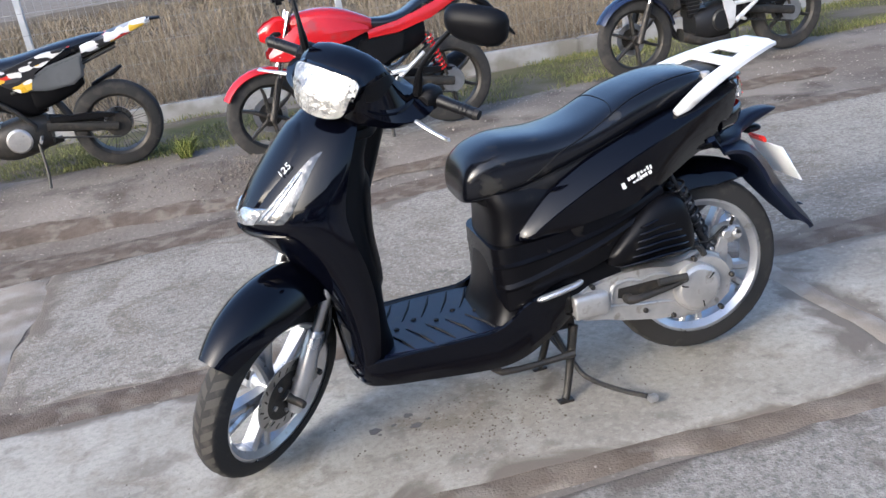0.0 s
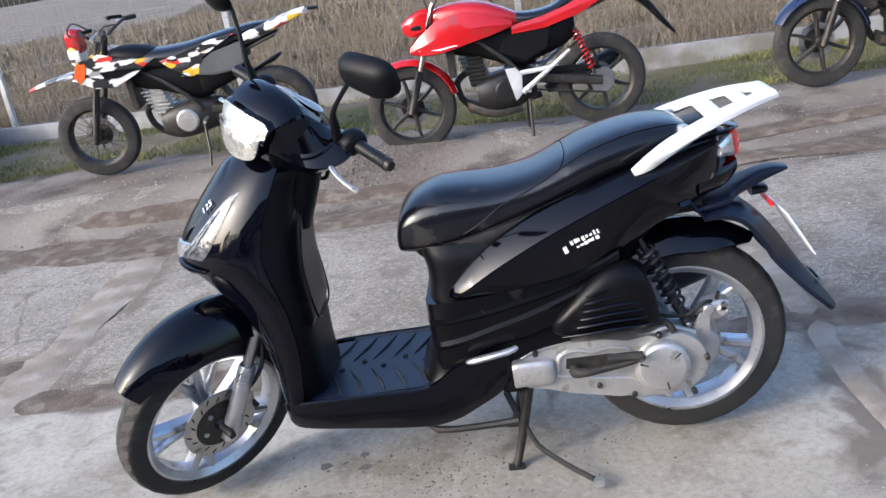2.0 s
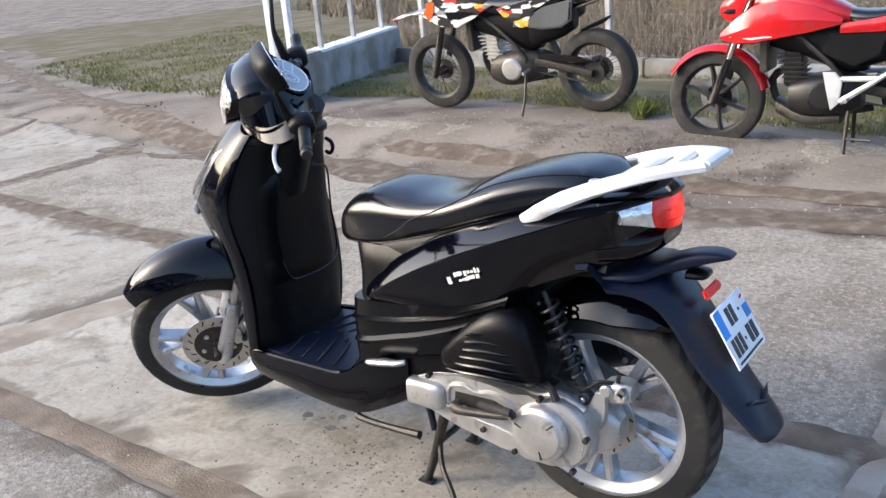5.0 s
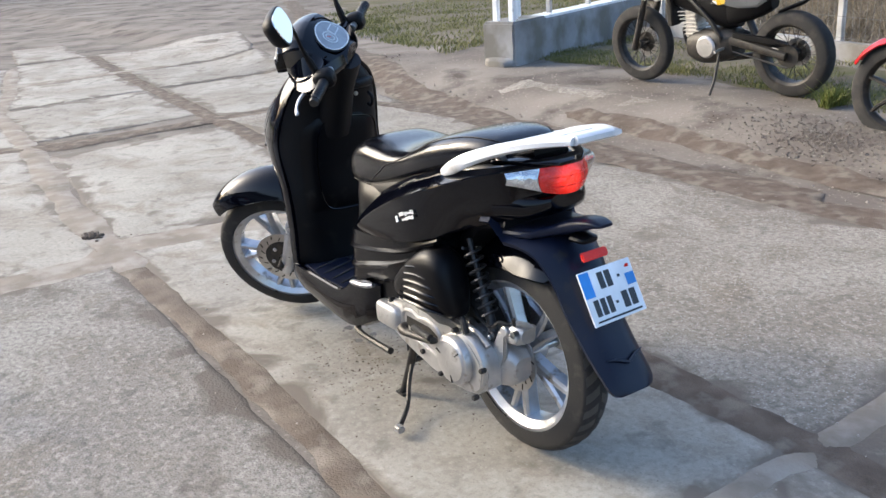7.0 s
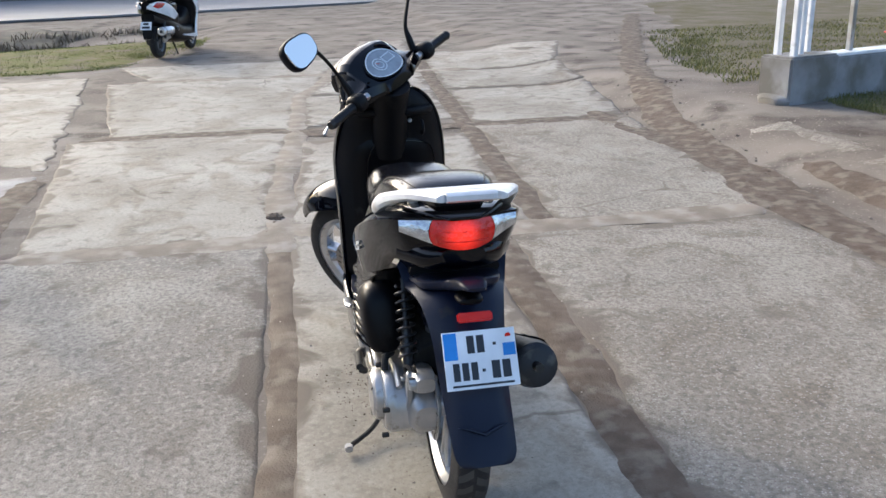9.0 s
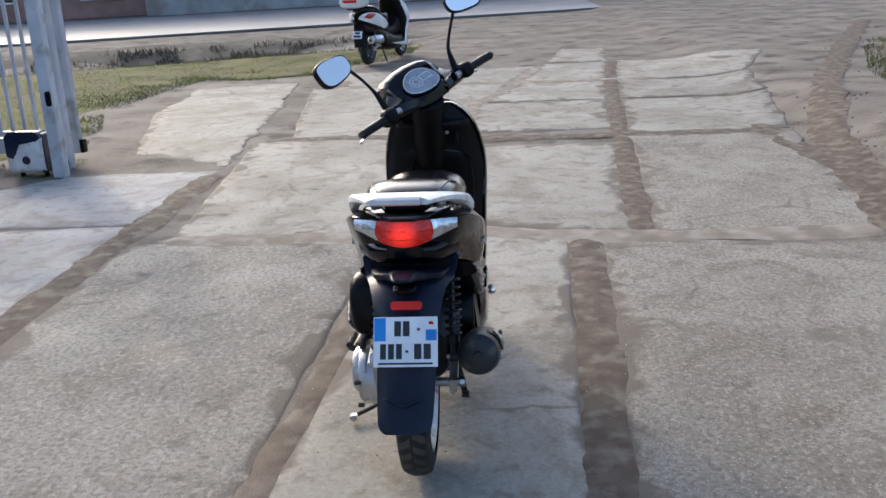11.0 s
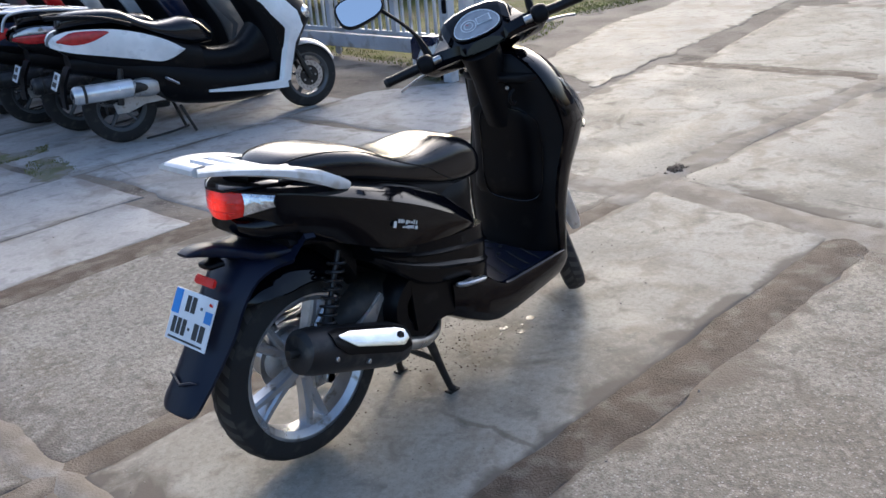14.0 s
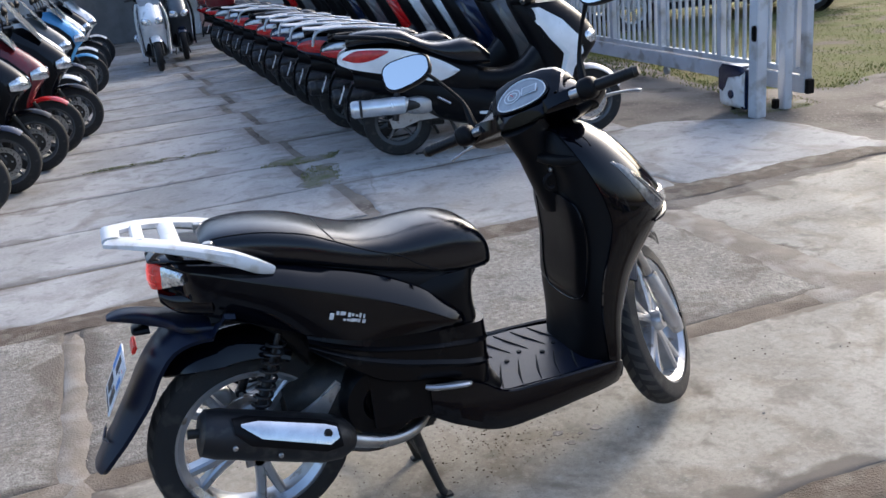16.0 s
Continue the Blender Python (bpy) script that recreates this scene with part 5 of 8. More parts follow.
    def arm_ring(i):
        x, z, hw = rows[i]
        a, b = rows[max(i - 1, 0)], rows[min(i + 1, len(rows) - 1)]
        d = Vector((b[0] - a[0], 0, b[1] - a[1])).normalized()
        nrm = Vector((d.z, 0, -d.x))
        if nrm.x > 0:
            nrm = -nrm
        c = Vector((x, 0, z))
        flange = float(np.interp(z, (0.34, 0.42, 0.55, 0.68), (0.010, 0.026, 0.046, 0.030)))
        out = []
        for k in range(9):
            u = -1 + k / 4
            out.append(c + nrm * (0.006 - flange * abs(u) ** 3.5) + Vector((0, u * hw, 0)))
        for k in range(9):
            u = 1 - k / 4
            out.append(c + nrm * (-0.006 - flange * abs(u) ** 3.5) + Vector((0, u * hw * 0.95, 0)))
        return out
    part("guard_blade", loft([arm_ring(i) for i in range(len(rows))]), NAVY, rm, "black rear mudguard blade")
    part("tail_fin", hull([(-0.17, 0.120, 0.690, 0.716), (-0.235, 0.106, 0.692, 0.722), (-0.262, 0.092, 0.696, 0.727), (-0.285, 0.060, 0.702, 0.735), (-0.32, 0.044, 0.712, 0.750), (-0.352, 0.038, 0.724, 0.760), (-0.390, 0.034, 0.738, 0.764), (-0.414, 0.028, 0.745, 0.761), (-0.428, 0.020, 0.749, 0.757)], 22, 3.4), NAVY, rm, "black fin over the number plate")
    part("plate_lamp", hull([(-0.33, 0.034, 0.690, 0.716), (-0.366, 0.030, 0.692, 0.714), (-0.376, 0.018, 0.698, 0.710)], 14, 2.5), PLASTIC, rm)
    part("chevron_step", tube([(-0.4900, -0.060, 0.432), (-0.4960, -0.034, 0.428), (-0.5045, 0, 0.416), (-0.4960, 0.034, 0.428), (-0.4900, 0.060, 0.432)], [0.001, 0.0045, 0.0045, 0.0045, 0.001], 6), NAVY, rm, "embossed step across the blade")
    part("reflector", box(0.010, 0.088, 0.024, (0, 0, 0), 0.004, Matrix.Translation((-0.378, -0.006, 0.665)) @ Matrix.Rotation(radians(28), 4, "Y")), REFLECTOR, rm, "red bar reflector")
    # number plate; its writing is bars
    tilt = math.atan2(0.068, 0.124)
    pm = Matrix.Translation((-0.440, -0.006, 0.582)) @ Matrix.Rotation(tilt, 4, "Y")
    pl = part("number_plate", box(0.004, 0.178, 0.138, (0, 0, 0), 0.001, pm), PLATEWHITE, rm, "white number plate with blue bands")
    part("plate_band", box(0.001, 0.032, 0.064, (-0.0028, 0.071, 0.034), 0, pm), BLUE, pl)
    part("plate_band", box(0.001, 0.030, 0.030, (-0.0028, -0.071, 0.018), 0, pm), BLUE, pl)
    part("plate_mark", disc(0.007, 0.001, pm @ Vector((-0.0028, -0.071, 0.050)), "x", 14, 0.0002), REFLECTOR, pl)
    for y, z, w, h in ((0.022, 0.036, 0.018, 0.042), (-0.002, 0.036, 0.018, 0.042), (-0.036, 0.034, 0.008, 0.007), (0.062, -0.027, 0.016, 0.042), (0.040, -0.027, 0.016, 0.042), (0.018, -0.027, 0.016, 0.042), (-0.004, -0.027, 0.008, 0.007), (-0.034, -0.027, 0.020, 0.042), (-0.060, -0.027, 0.020, 0.042), (0.0, -0.060, 0.150, 0.005)):
        part("plate_bar", box(0.001, w, h, (-0.0028, y, z), 0, pm), INK, pl)
    # hugger over the rear wheel
    rings = []
    for i in range(15):
        f = i / 14
        a = radians(62) + radians(67) * f
        d = Vector((math.cos(a), 0, math.sin(a)))
        c = Vector((-0.116, 0, 0.308))
        hw = 0.082 * (1 - 0.75 * max(0, f - 0.72) ** 2 / 0.0784)
        deep = 0.075 * (1 - max(0, f - 0.6) / 0.4 * 0.75)
        rings.append([c + d * (0.346 - deep * abs(u) ** 3) + Vector((0, u * hw, 0)) for u in (-1, -0.9, -0.75, -0.4, 0, 0.4, 0.75, 0.9, 1)] + [c + d * (0.339 - deep * abs(u) ** 3) + Vector((0, u * hw * 0.94, 0)) for u in (1, 0.9, 0.75, 0.4, 0, -0.4, -0.75, -0.9, -1)])
    part("hugger", loft(rings), PAINT, sc, "glossy black hugger over the rear wheel")
    # engine, transmission side
    case = [(0.365, 0.325), (0.358, 0.385), (0.31, 0.404), (0.206, 0.410), (0.112, 0.406), (0.05, 0.394), (0.0, 0.389), (-0.05, 0.396), (-0.10, 0.386), (-0.145, 0.348), (-0.158, 0.302), (-0.147, 0.255), (-0.105, 0.224), (-0.04, 0.212), (0.03, 0.212), (0.046, 0.218), (0.086, 0.247), (0.22, 0.262), (0.33, 0.284)]
    cv = part("transmission_cover", slab_of(case, 0.085, "y", 0.105, 0.014, seg=3), CAST, sc, "cast aluminium transmission cover")
    cl = part("clutch_cover", lathe([(0.075, 0.186), (0.075, 0.203), (0.071, 0.210), (0.064, 0.212), (0.060, 0.217), (0.050, 0.219), (0.0, 0.220)], 40, "y", (-0.030, 0, 0.313)), CAST, cv, "round silver clutch cover")
    for k in range(3):
        a = radians(20 + 120 * k)
        part("cover_mark", box(0.022, 0.003, 0.004, (0, 0, 0), 0, Matrix.Translation((-0.030 + 0.052 * math.cos(a), 0.2185, 0.313 + 0.052 * math.sin(a))) @ Matrix.Rotation(-a, 4, "Y")), DARKMETAL, cl)
    part("clutch_rim", lathe([(0.088, 0.165), (0.088, 0.182), (0.084, 0.188), (0.062, 0.188)], 40, "y", (-0.066, 0, 0.311)), CAST, cv)
    part("air_scoop", hull([(0.366, 0.018, 0.308, 0.370, 0.190), (0.362, 0.023, 0.302, 0.376, 0.190), (0.34, 0.024, 0.302, 0.378, 0.190), (0.28, 0.024, 0.300, 0.378, 0.190), (0.258, 0.018, 0.308, 0.370, 0.190), (0.25, 0.008, 0.325, 0.352, 0.190)], 20, 3.6), CAST, cv)
    # long raised rim with a sunk field in which the kick lever lies
    ring = [(0.245, 0.330), (0.235, 0.375), (0.19, 0.388), (0.15, 0.376), (0.11, 0.384), (0.06, 0.372), (0.045, 0.345)]
    part("cover_rib", tube([(x, 0.190, z) for x, z in ring], 0.007, 8, k=3), CAST, cv)
    part("cover_rib", tube([(x, 0.190, z) for x, z in ((0.25, 0.318), (0.16, 0.300), (0.06, 0.285), (0.03, 0.262))], 0.006, 8, k=3), CAST, cv)
    part("sunk_field", slab_of([(0.225, 0.335), (0.22, 0.366), (0.10, 0.366), (0.06, 0.350), (0.06, 0.325), (0.14, 0.318)], 0.004, "y", 0.187, 0.001), DARKMETAL, cv)
    part("cover_seam", tube([(0.37, 0.150, 0.385), (0.24, 0.150, 0.402), (0.12, 0.150, 0.394), (0.0, 0.150, 0.384), (-0.06, 0.150, 0.402), (-0.13, 0.150, 0.372)], 0.009, 8, k=3), CAST, cv)
    for x, z in ((0.36, 0.31), (0.30, 0.392), (0.14, 0.275), (0.05, 0.236), (-0.03, 0.40), (-0.15, 0.32), (-0.11, 0.222)):
        part("cover_bolt", disc(0.008, 0.02, (x, 0.19, z), n=8, bevel=0.002), DARKMETAL, cv)
    part("kick_starter", tube([(0.20, 0.205, 0.338), (0.20, 0.222, 0.338), (0.17, 0.226, 0.336), (0.06, 0.226, 0.350), (0.028, 0.226, 0.360), (0.028, 0.240, 0.366)], [0.016, 0.016, 0.012, 0.010, 0.011, 0.011], 10, k=2), DARKMETAL, sc, "black kick start lever")
    part("kick_pedal", tube([(0.112, 0.236, 0.375), (0.022, 0.240, 0.374)], 0.011, 10), RUBBER, sc)
    part("gearbox", hull([(-0.02, 0.055, 0.24, 0.39, 0.085), (-0.10, 0.052, 0.235, 0.395, 0.085), (-0.17, 0.045, 0.25, 0.37, 0.085), (-0.20, 0.03, 0.28, 0.34, 0.085)], 18, 3), CAST, sc)
    rc = part("rear_caliper", hull([(-0.150, 0.020, 0.392, 0.420, 0.092), (-0.165, 0.030, 0.385, 0.440, 0.094), (-0.205, 0.032, 0.388, 0.448, 0.094), (-0.232, 0.024, 0.400, 0.440, 0.092)], 16, 3.4), CAST, sc, "silver rear brake caliper")
    for x, z in ((-0.175, 0.425), (-0.212, 0.418)):
        part("caliper_piston", disc(0.016, 0.05, (x, 0.110, z), n=16, bevel=0.004), CAST, rc)
    part("caliper_arm", slab_of([(-0.13, 0.30), (-0.12, 0.36), (-0.15, 0.42), (-0.18, 0.42), (-0.175, 0.35), (-0.155, 0.30)], 0.014, "y", 0.120, 0.004), CAST, rc)
    part("bleed_nipple", tube([(-0.20, 0.115, 0.448), (-0.205, 0.120, 0.470)], 0.005, 8), DARKMETAL, rc)
    part("caliper_pin", tube([(-0.215, 0.06, 0.43), (-0.215, 0.135, 0.43)], 0.010, 8), STEEL, sc)
    part("brake_hose", tube([(-0.19, 0.11, 0.44), (-0.16, 0.135, 0.45), (-0.12, 0.13, 0.42), (-0.06, 0.12, 0.42), (0.02, 0.10, 0.44)], 0.005, 6, k=3), RUBBER, sc)
    part("crankcase", hull([(0.40, 0.07, 0.30, 0.44), (0.34, 0.12, 0.25, 0.47), (0.22, 0.13, 0.24, 0.50), (0.08, 0.125, 0.25, 0.50), (-0.02, 0.09, 0.27, 0.44)], 20, 3.2), DARKMETAL, sc)
    ab = part("air_box", hull([(0.246, 0.016, 0.452, 0.478, 0.186), (0.226, 0.040, 0.440, 0.502, 0.182), (0.18, 0.053, 0.432, 0.548, 0.178), (0.11, 0.060, 0.426, 0.604, 0.174), (0.05, 0.060, 0.424, 0.622, 0.172), (0.0, 0.054, 0.424, 0.602, 0.170), (-0.025, 0.040, 0.430, 0.535, 0.168), (-0.036, 0.024, 0.438, 0.485, 0.166)], 28, 2.9), PLASTIC, sc, "black ribbed air box")
    for k in range(6):
        z = 0.446 + 0.021 * k
        rib = [(0.222 - 0.014 * k, 0.216 - 0.001 * k, z - 0.004), (0.16 - 0.005 * k, 0.2335, z + 0.006), (0.09, 0.2375 - 0.0006 * k * k, z + 0.012), (0.03, 0.2330 - 0.0008 * k * k, z + 0.010), (-0.012, 0.212 - 0.001 * k * k, z + 0.002)]
        part("air_box_rib", tube(rib, [0.002, 0.0075, 0.0085, 0.0075, 0.002], 8, k=3, flat=0.6), PAINT, ab)
    part("breather_hose", tube([(0.0, 0.15, 0.42), (-0.05, 0.175, 0.43), (-0.07, 0.18, 0.40)], 0.010, 8, k=3), RUBBER, sc)
    # shock absorbers
    for s in (-1, 1):
        a, b = Vector((-0.118, s * 0.118, 0.392)), Vector((-0.012, s * 0.112, 0.648))
        sh = new("shock_absorber")
        sh.parent = sc
        part("damper", tube([a, a.lerp(b, 0.5), a.lerp(b, 0.5), b], [0.014, 0.014, 0.008, 0.008], 12), SPRING, sh)
        pts = []
        for i in range(8 * 12):
            f = i / 95
            ang = 2 * math.pi * i / 12
            d = (b - a).normalized()
            u, v = Vector((0, 1, 0)), d.cross(Vector((0, 1, 0)))
            pts.append(a.lerp(b, 0.22 + 0.70 * f) + 0.024 * (math.cos(ang) * u + math.sin(ang) * v))
        part("spring", tube(pts, 0.0045, 6), SPRING, sh, "black coil spring")
        part("shock_eye", disc(0.016, 0.03, a, n=14), SPRING, sh)
        part("shock_bolt", disc(0.008, 0.05, a, n=8), STEEL, sh)
    # centre stand
    st = new("centre_stand")
    st.parent = sc
    for s in (-1, 1):
        part("stand_leg", tube([(0.335, s * 0.085, 0.235), (0.362, s * 0.10, 0.13), (0.392, s * 0.116, 0.028), (0.402, s * 0.119, 0.009)], [0.016, 0.014, 0.012, 0.014], 10, k=2), DARKMETAL, st)
        part("stand_foot", box(0.05, 0.03, 0.008, (0.40, s * 0.12, 0.004), 0.003), DARKMETAL, st)
    part("stand_bar", tube([(0.36, -0.10, 0.13), (0.36, 0.10, 0.13)], 0.010, 8), DARKMETAL, st)
    part("stand_arm", tube([(0.358, 0.10, 0.125), (0.33, 0.135, 0.075), (0.26, 0.19, 0.040), (0.19, 0.262, 0.030)], 0.008, 8, k=3), DARKMETAL, st, "bent black foot lever of the stand")
    part("stand_pad", box(0.030, 0.024, 0.022, (0.178, 0.274, 0.026), 0.004), CAST, st)
    part("side_stand", tube([(0.62, 0.13, 0.20), (0.60, 0.16, 0.180), (0.48, 0.165, 0.178), (0.37, 0.17, 0.185)], [0.014, 0.011, 0.010, 0.012], 8, k=2), DARKMETAL, sc, "folded side stand")
    part("stand_bracket", box(0.09, 0.16, 0.05, (0.37, 0, 0.245), 0.010), DARKMETAL, sc)
    part("stand_spring", tube([(0.40, 0.08, 0.23), (0.375, 0.095, 0.16)], 0.010, 8), SPRING, sc)
    # exhaust side
    ex = part("exhaust", tube([(-0.268, -0.198, 0.464), (-0.260, -0.198, 0.462), (-0.225, -0.199, 0.450), (0.05, -0.200, 0.352), (0.095, -0.198, 0.336), (0.122, -0.192, 0.325)], [0.045, 0.060, 0.066, 0.066, 0.056, 0.035], 22), EXHAUST, sc, "black silencer with a chrome heat shield")
    part("tail_pipe", tube([(-0.262, -0.198, 0.462), (-0.296, -0.198, 0.468)], 0.013, 10), DARKMETAL, ex)
    def around(xs, half, off):
        rings = []
        for x, a0, a1 in xs:
            f = (x + 0.225) / 0.275
            c = Vector((x, -0.199 - 0.001 * f, 0.450 - 0.098 * f))
            rings.append([c + (0.067 + off) * Vector((0, -math.cos(a0 + (a1 - a0) * k / 7), math.sin(a0 + (a1 - a0) * k / 7))) for k in range(8)] + [c + 0.064 * Vector((0, -math.cos(a1 + (a0 - a1) * k / 7), math.sin(a1 + (a0 - a1) * k / 7))) for k in range(8)])
        return loft(rings)
    hs = part("heat_shield_frame", around([(-0.185, 0.45, 1.05), (-0.15, 0.05, 1.25), (0.04, -0.05, 1.25), (0.085, 0.2, 1.1)], 0, 0.006), PLASTIC, ex)
    part("heat_shield", around([(-0.165, 0.72, 0.82), (-0.12, 0.35, 0.98), (0.05, 0.25, 0.98), (0.078, 0.5, 0.9)], 0, 0.012), CHROME, hs, "chrome heat shield")
    part("shield_hole", disc(0.012, 0.012, (0.050, -0.262, 0.398), "y", 14, 0.002), INK, hs)
    for x, z in ((-0.19, 0.43), (-0.08, 0.375)):
        part("silencer_bolt", disc(0.007, 0.012, (x, -0.265, z), n=8, bevel=0.002), STEEL, ex)
    part("exhaust_pipe", tube([(0.10, -0.188, 0.330), (0.16, -0.180, 0.300), (0.24, -0.165, 0.270), (0.33, -0.13, 0.265), (0.40, -0.07, 0.30)], 0.020, 12, k=4), STEEL, sc, "steel exhaust pipe")
    part("fan_cover", lathe([(0.0, -0.150), (0.045, -0.150), (0.060, -0.172), (0.105, -0.172), (0.118, -0.150), (0.120, -0.10)], 32, "y", (0.235, 0, 0.395)), PLASTIC, sc, "round black fan cover")
    part("swing_bracket", slab_of([(0.12, 0.47), (0.02, 0.40), (-0.09, 0.335), (-0.16, 0.33), (-0.16, 0.28), (-0.08, 0.28), (0.06, 0.35), (0.16, 0.43)], 0.025, "y", -0.125, 0.006), CAST, sc)
    part("rear_axle", tube([(-0.125, -0.15, 0.308), (-0.125, 0.10, 0.308)], 0.014, 10), STEEL, sc)
    part("axle_nut", disc(0.018, 0.02, (-0.125, -0.140, 0.308), n=8, bevel=0.003), STEEL, sc)
    part("wheel_well", hull([(0.06, 0.10, 0.50, 0.66), (0.0, 0.11, 0.60, 0.70), (-0.08, 0.12, 0.680, 0.74), (-0.18, 0.12, 0.690, 0.75)], 16, 3), MATT, sc)
    part("wiring", tube([(0.48, -0.205, 0.345), (0.44, -0.20, 0.352), (0.40, -0.19, 0.365)], 0.006, 6, k=3), REFLECTOR, sc, "red wire sleeve")
    return sc


build_scooter()


# ---- more materials ----
def paint(name, c, rough=0.18):
    return material(name, c, rough, coat=0.3, scale=4, fine=250, bump=0.01, dirt=tuple(0.6 * v + 0.02 for v in c), dirt_scale=8, dirt_amount=0.1)


RED = paint("red_paint", (0.42, 0.007, 0.009))
WHITEP = paint("white_body_paint", (0.90, 0.905, 0.91))
SILVER = material("silver_paint", (0.58, 0.59, 0.61), 0.3, 0.3, scale=5, fine=200, bump=0.01)
GREY = paint("grey_paint", (0.10, 0.105, 0.11))
SKYBLUE = paint("light_blue_paint", (0.10, 0.32, 0.62))
DEEPBLUE = paint("dark_blue_paint", (0.01, 0.018, 0.05))
MAROON = paint("maroon_paint", (0.12, 0.008, 0.012))
ORANGE = paint("orange_graphic", (0.75, 0.10, 0.01))
YELLOW = paint("yellow_graphic", (0.70, 0.42, 0.02))
BRACKET = material("bracket_silver", (0.62, 0.63, 0.64), 0.35, 0.3, scale=8, fine=200, bump=0.02)
WIRE = material("dull_wire", (0.20, 0.20, 0.20), 0.6, 0.3, scale=6, fine=120, bump=0.0)
GALV = material("galvanised_steel", (0.50, 0.51, 0.53), 0.42, 0.6, scale=6, fine=120, bump=0.05, dirt=(0.32, 0.31, 0.29), dirt_scale=4, dirt_amount=0.25)
GATEPAINT = material("grey_gate_paint", (0.56, 0.58, 0.61), 0.4, 0.1, scale=3, fine=150, bump=0.03, dirt=(0.30, 0.29, 0.27), dirt_scale=5, dirt_amount=0.2)
BLACKCASE = material("black_engine_paint", (0.009, 0.009, 0.010), 0.42, scale=12, fine=200, bump=0.08, dirt=(0.022, 0.020, 0.017), dirt_scale=20, dirt_amount=0.15, spec=0.35)
TAILRED = material("tail_lens", (0.50, 0.014, 0.016), 0.15, dark=(0.34, 0.008, 0.010), scale=30, fine=200, bump=0.1, coat=0.3)
POLISHED = material("polished_silencer", (0.80, 0.80, 0.80), 0.24, 0.65, scale=9, fine=200, bump=0.02)
# opaque grey: the screens' pale sky reflection is put into their colour
SKYSCREEN = material("sky_painted_screen", (0.30, 0.32, 0.34), 0.14, scale=4, fine=200, bump=0.0, coat=0.3, dark=(0.16, 0.17, 0.18))
SCREEN = glass("tinted_screen", (0.35, 0.38, 0.40))
BRICK = material("dull_brick", (0.34, 0.20, 0.16), 0.85, scale=2, fine=30, bump=0.2)
PLASTER = material("grey_render", (0.42, 0.41, 0.40), 0.85, scale=1.2, fine=60, bump=0.2, dirt=(0.25, 0.22, 0.19), dirt_scale=1.5, dirt_amount=0.4)
PANE = material("dark_window", (0.02, 0.024, 0.03), 0.08, bump=0)
SODDY = material("turf", (0.100, 0.112, 0.030), 0.9, dark=(0.14, 0.125, 0.055), scale=2.5, fine=70, bump=0.5, dirt=(0.145, 0.118, 0.085), dirt_scale=1.8, dirt_amount=0.3, spec=0.08)
VERGETURF = material("verge_turf", (0.082, 0.085, 0.033), 0.95, dark=(0.115, 0.10, 0.06), scale=3.5, fine=70, bump=0.6, dirt=(0.145, 0.12, 0.09), dirt_scale=2.2, dirt_amount=0.5, spec=0.08)
BANK = material("rough_bank", (0.105, 0.095, 0.05), 0.95, dark=(0.13, 0.112, 0.08), scale=2, fine=60, bump=0.6, dirt=(0.15, 0.128, 0.10), dirt_scale=1.5, dirt_amount=0.4, spec=0.08)
DITCH = material("ditch_earth", (0.055, 0.048, 0.036), 0.95, scale=1.5, fine=40, bump=0.6, dirt=(0.10, 0.09, 0.06), dirt_scale=2, dirt_amount=0.35)
STRAWBED = material("dry_meadow", (0.13, 0.105, 0.072), 0.95, dark=(0.085, 0.07, 0.05), scale=1.6, fine=50, bump=0.6, spec=0.08)


def leaf_material(name, a, b):
    """Blades that differ one from another."""
    m = bpy.data.materials.new(name)
    m.use_nodes = True
    n, lk = m.node_tree.nodes, m.node_tree.links
    g, r = n.new("ShaderNodeNewGeometry"), n.new("ShaderNodeValToRGB")
    r.color_ramp.elements[0].color, r.color_ramp.elements[1].color = (*a, 1), (*b, 1)
    lk.new(g.outputs["Random Per Island"], r.inputs[0])
    lk.new(r.outputs[0], n["Principled BSDF"].inputs["Base Color"])
    n["Principled BSDF"].inputs["Roughness"].default_value = 0.7
    n["Principled BSDF"].inputs["Specular IOR Level"].default_value = 0.2
    return m


def shards(name):
    """A sticker kit of white, black, red and yellow splinters."""
    m = bpy.data.materials.new(name)
    m.use_nodes = True
    n, lk = m.node_tree.nodes, m.node_tree.links
    tc, mp, v, sep, r = n.new("ShaderNodeTexCoord"), n.new("ShaderNodeMapping"), n.new("ShaderNodeTexVoronoi"), n.new("ShaderNodeSeparateColor"), n.new("ShaderNodeValToRGB")
    mp.inputs["Scale"].default_value, mp.inputs["Rotation"].default_value = (11, 4, 30), (0, 0.75, 0)
    v.distance, v.inputs["Randomness"].default_value = "MANHATTAN", 0.95
    lk.new(tc.outputs["Object"], mp.inputs["Vector"])
    lk.new(mp.outputs[0], v.inputs["Vector"])
    v.inputs["Scale"].default_value = 1.0
    lk.new(v.outputs["Color"], sep.inputs[0])
    lk.new(sep.outputs[0], r.inputs[0])
    r.color_ramp.interpolation = "CONSTANT"
    e = r.color_ramp.elements
    e[0].color, e[1].position, e[1].color = (0.015, 0.015, 0.017, 1), 0.34, (0.66, 0.65, 0.64, 1)
    for at, c in ((0.74, (0.25, 0.25, 0.26, 1)), (0.84, (0.50, 0.03, 0.02, 1)), (0.89, (0.62, 0.40, 0.03, 1)), (0.93, (0.05, 0.05, 0.055, 1))):
        k = e.new(at)
        k.color = c
    lk.new(r.outputs[0], n["Principled BSDF"].inputs["Base Color"])
    n["Principled BSDF"].inputs["Roughness"].default_value = 0.3
    return m


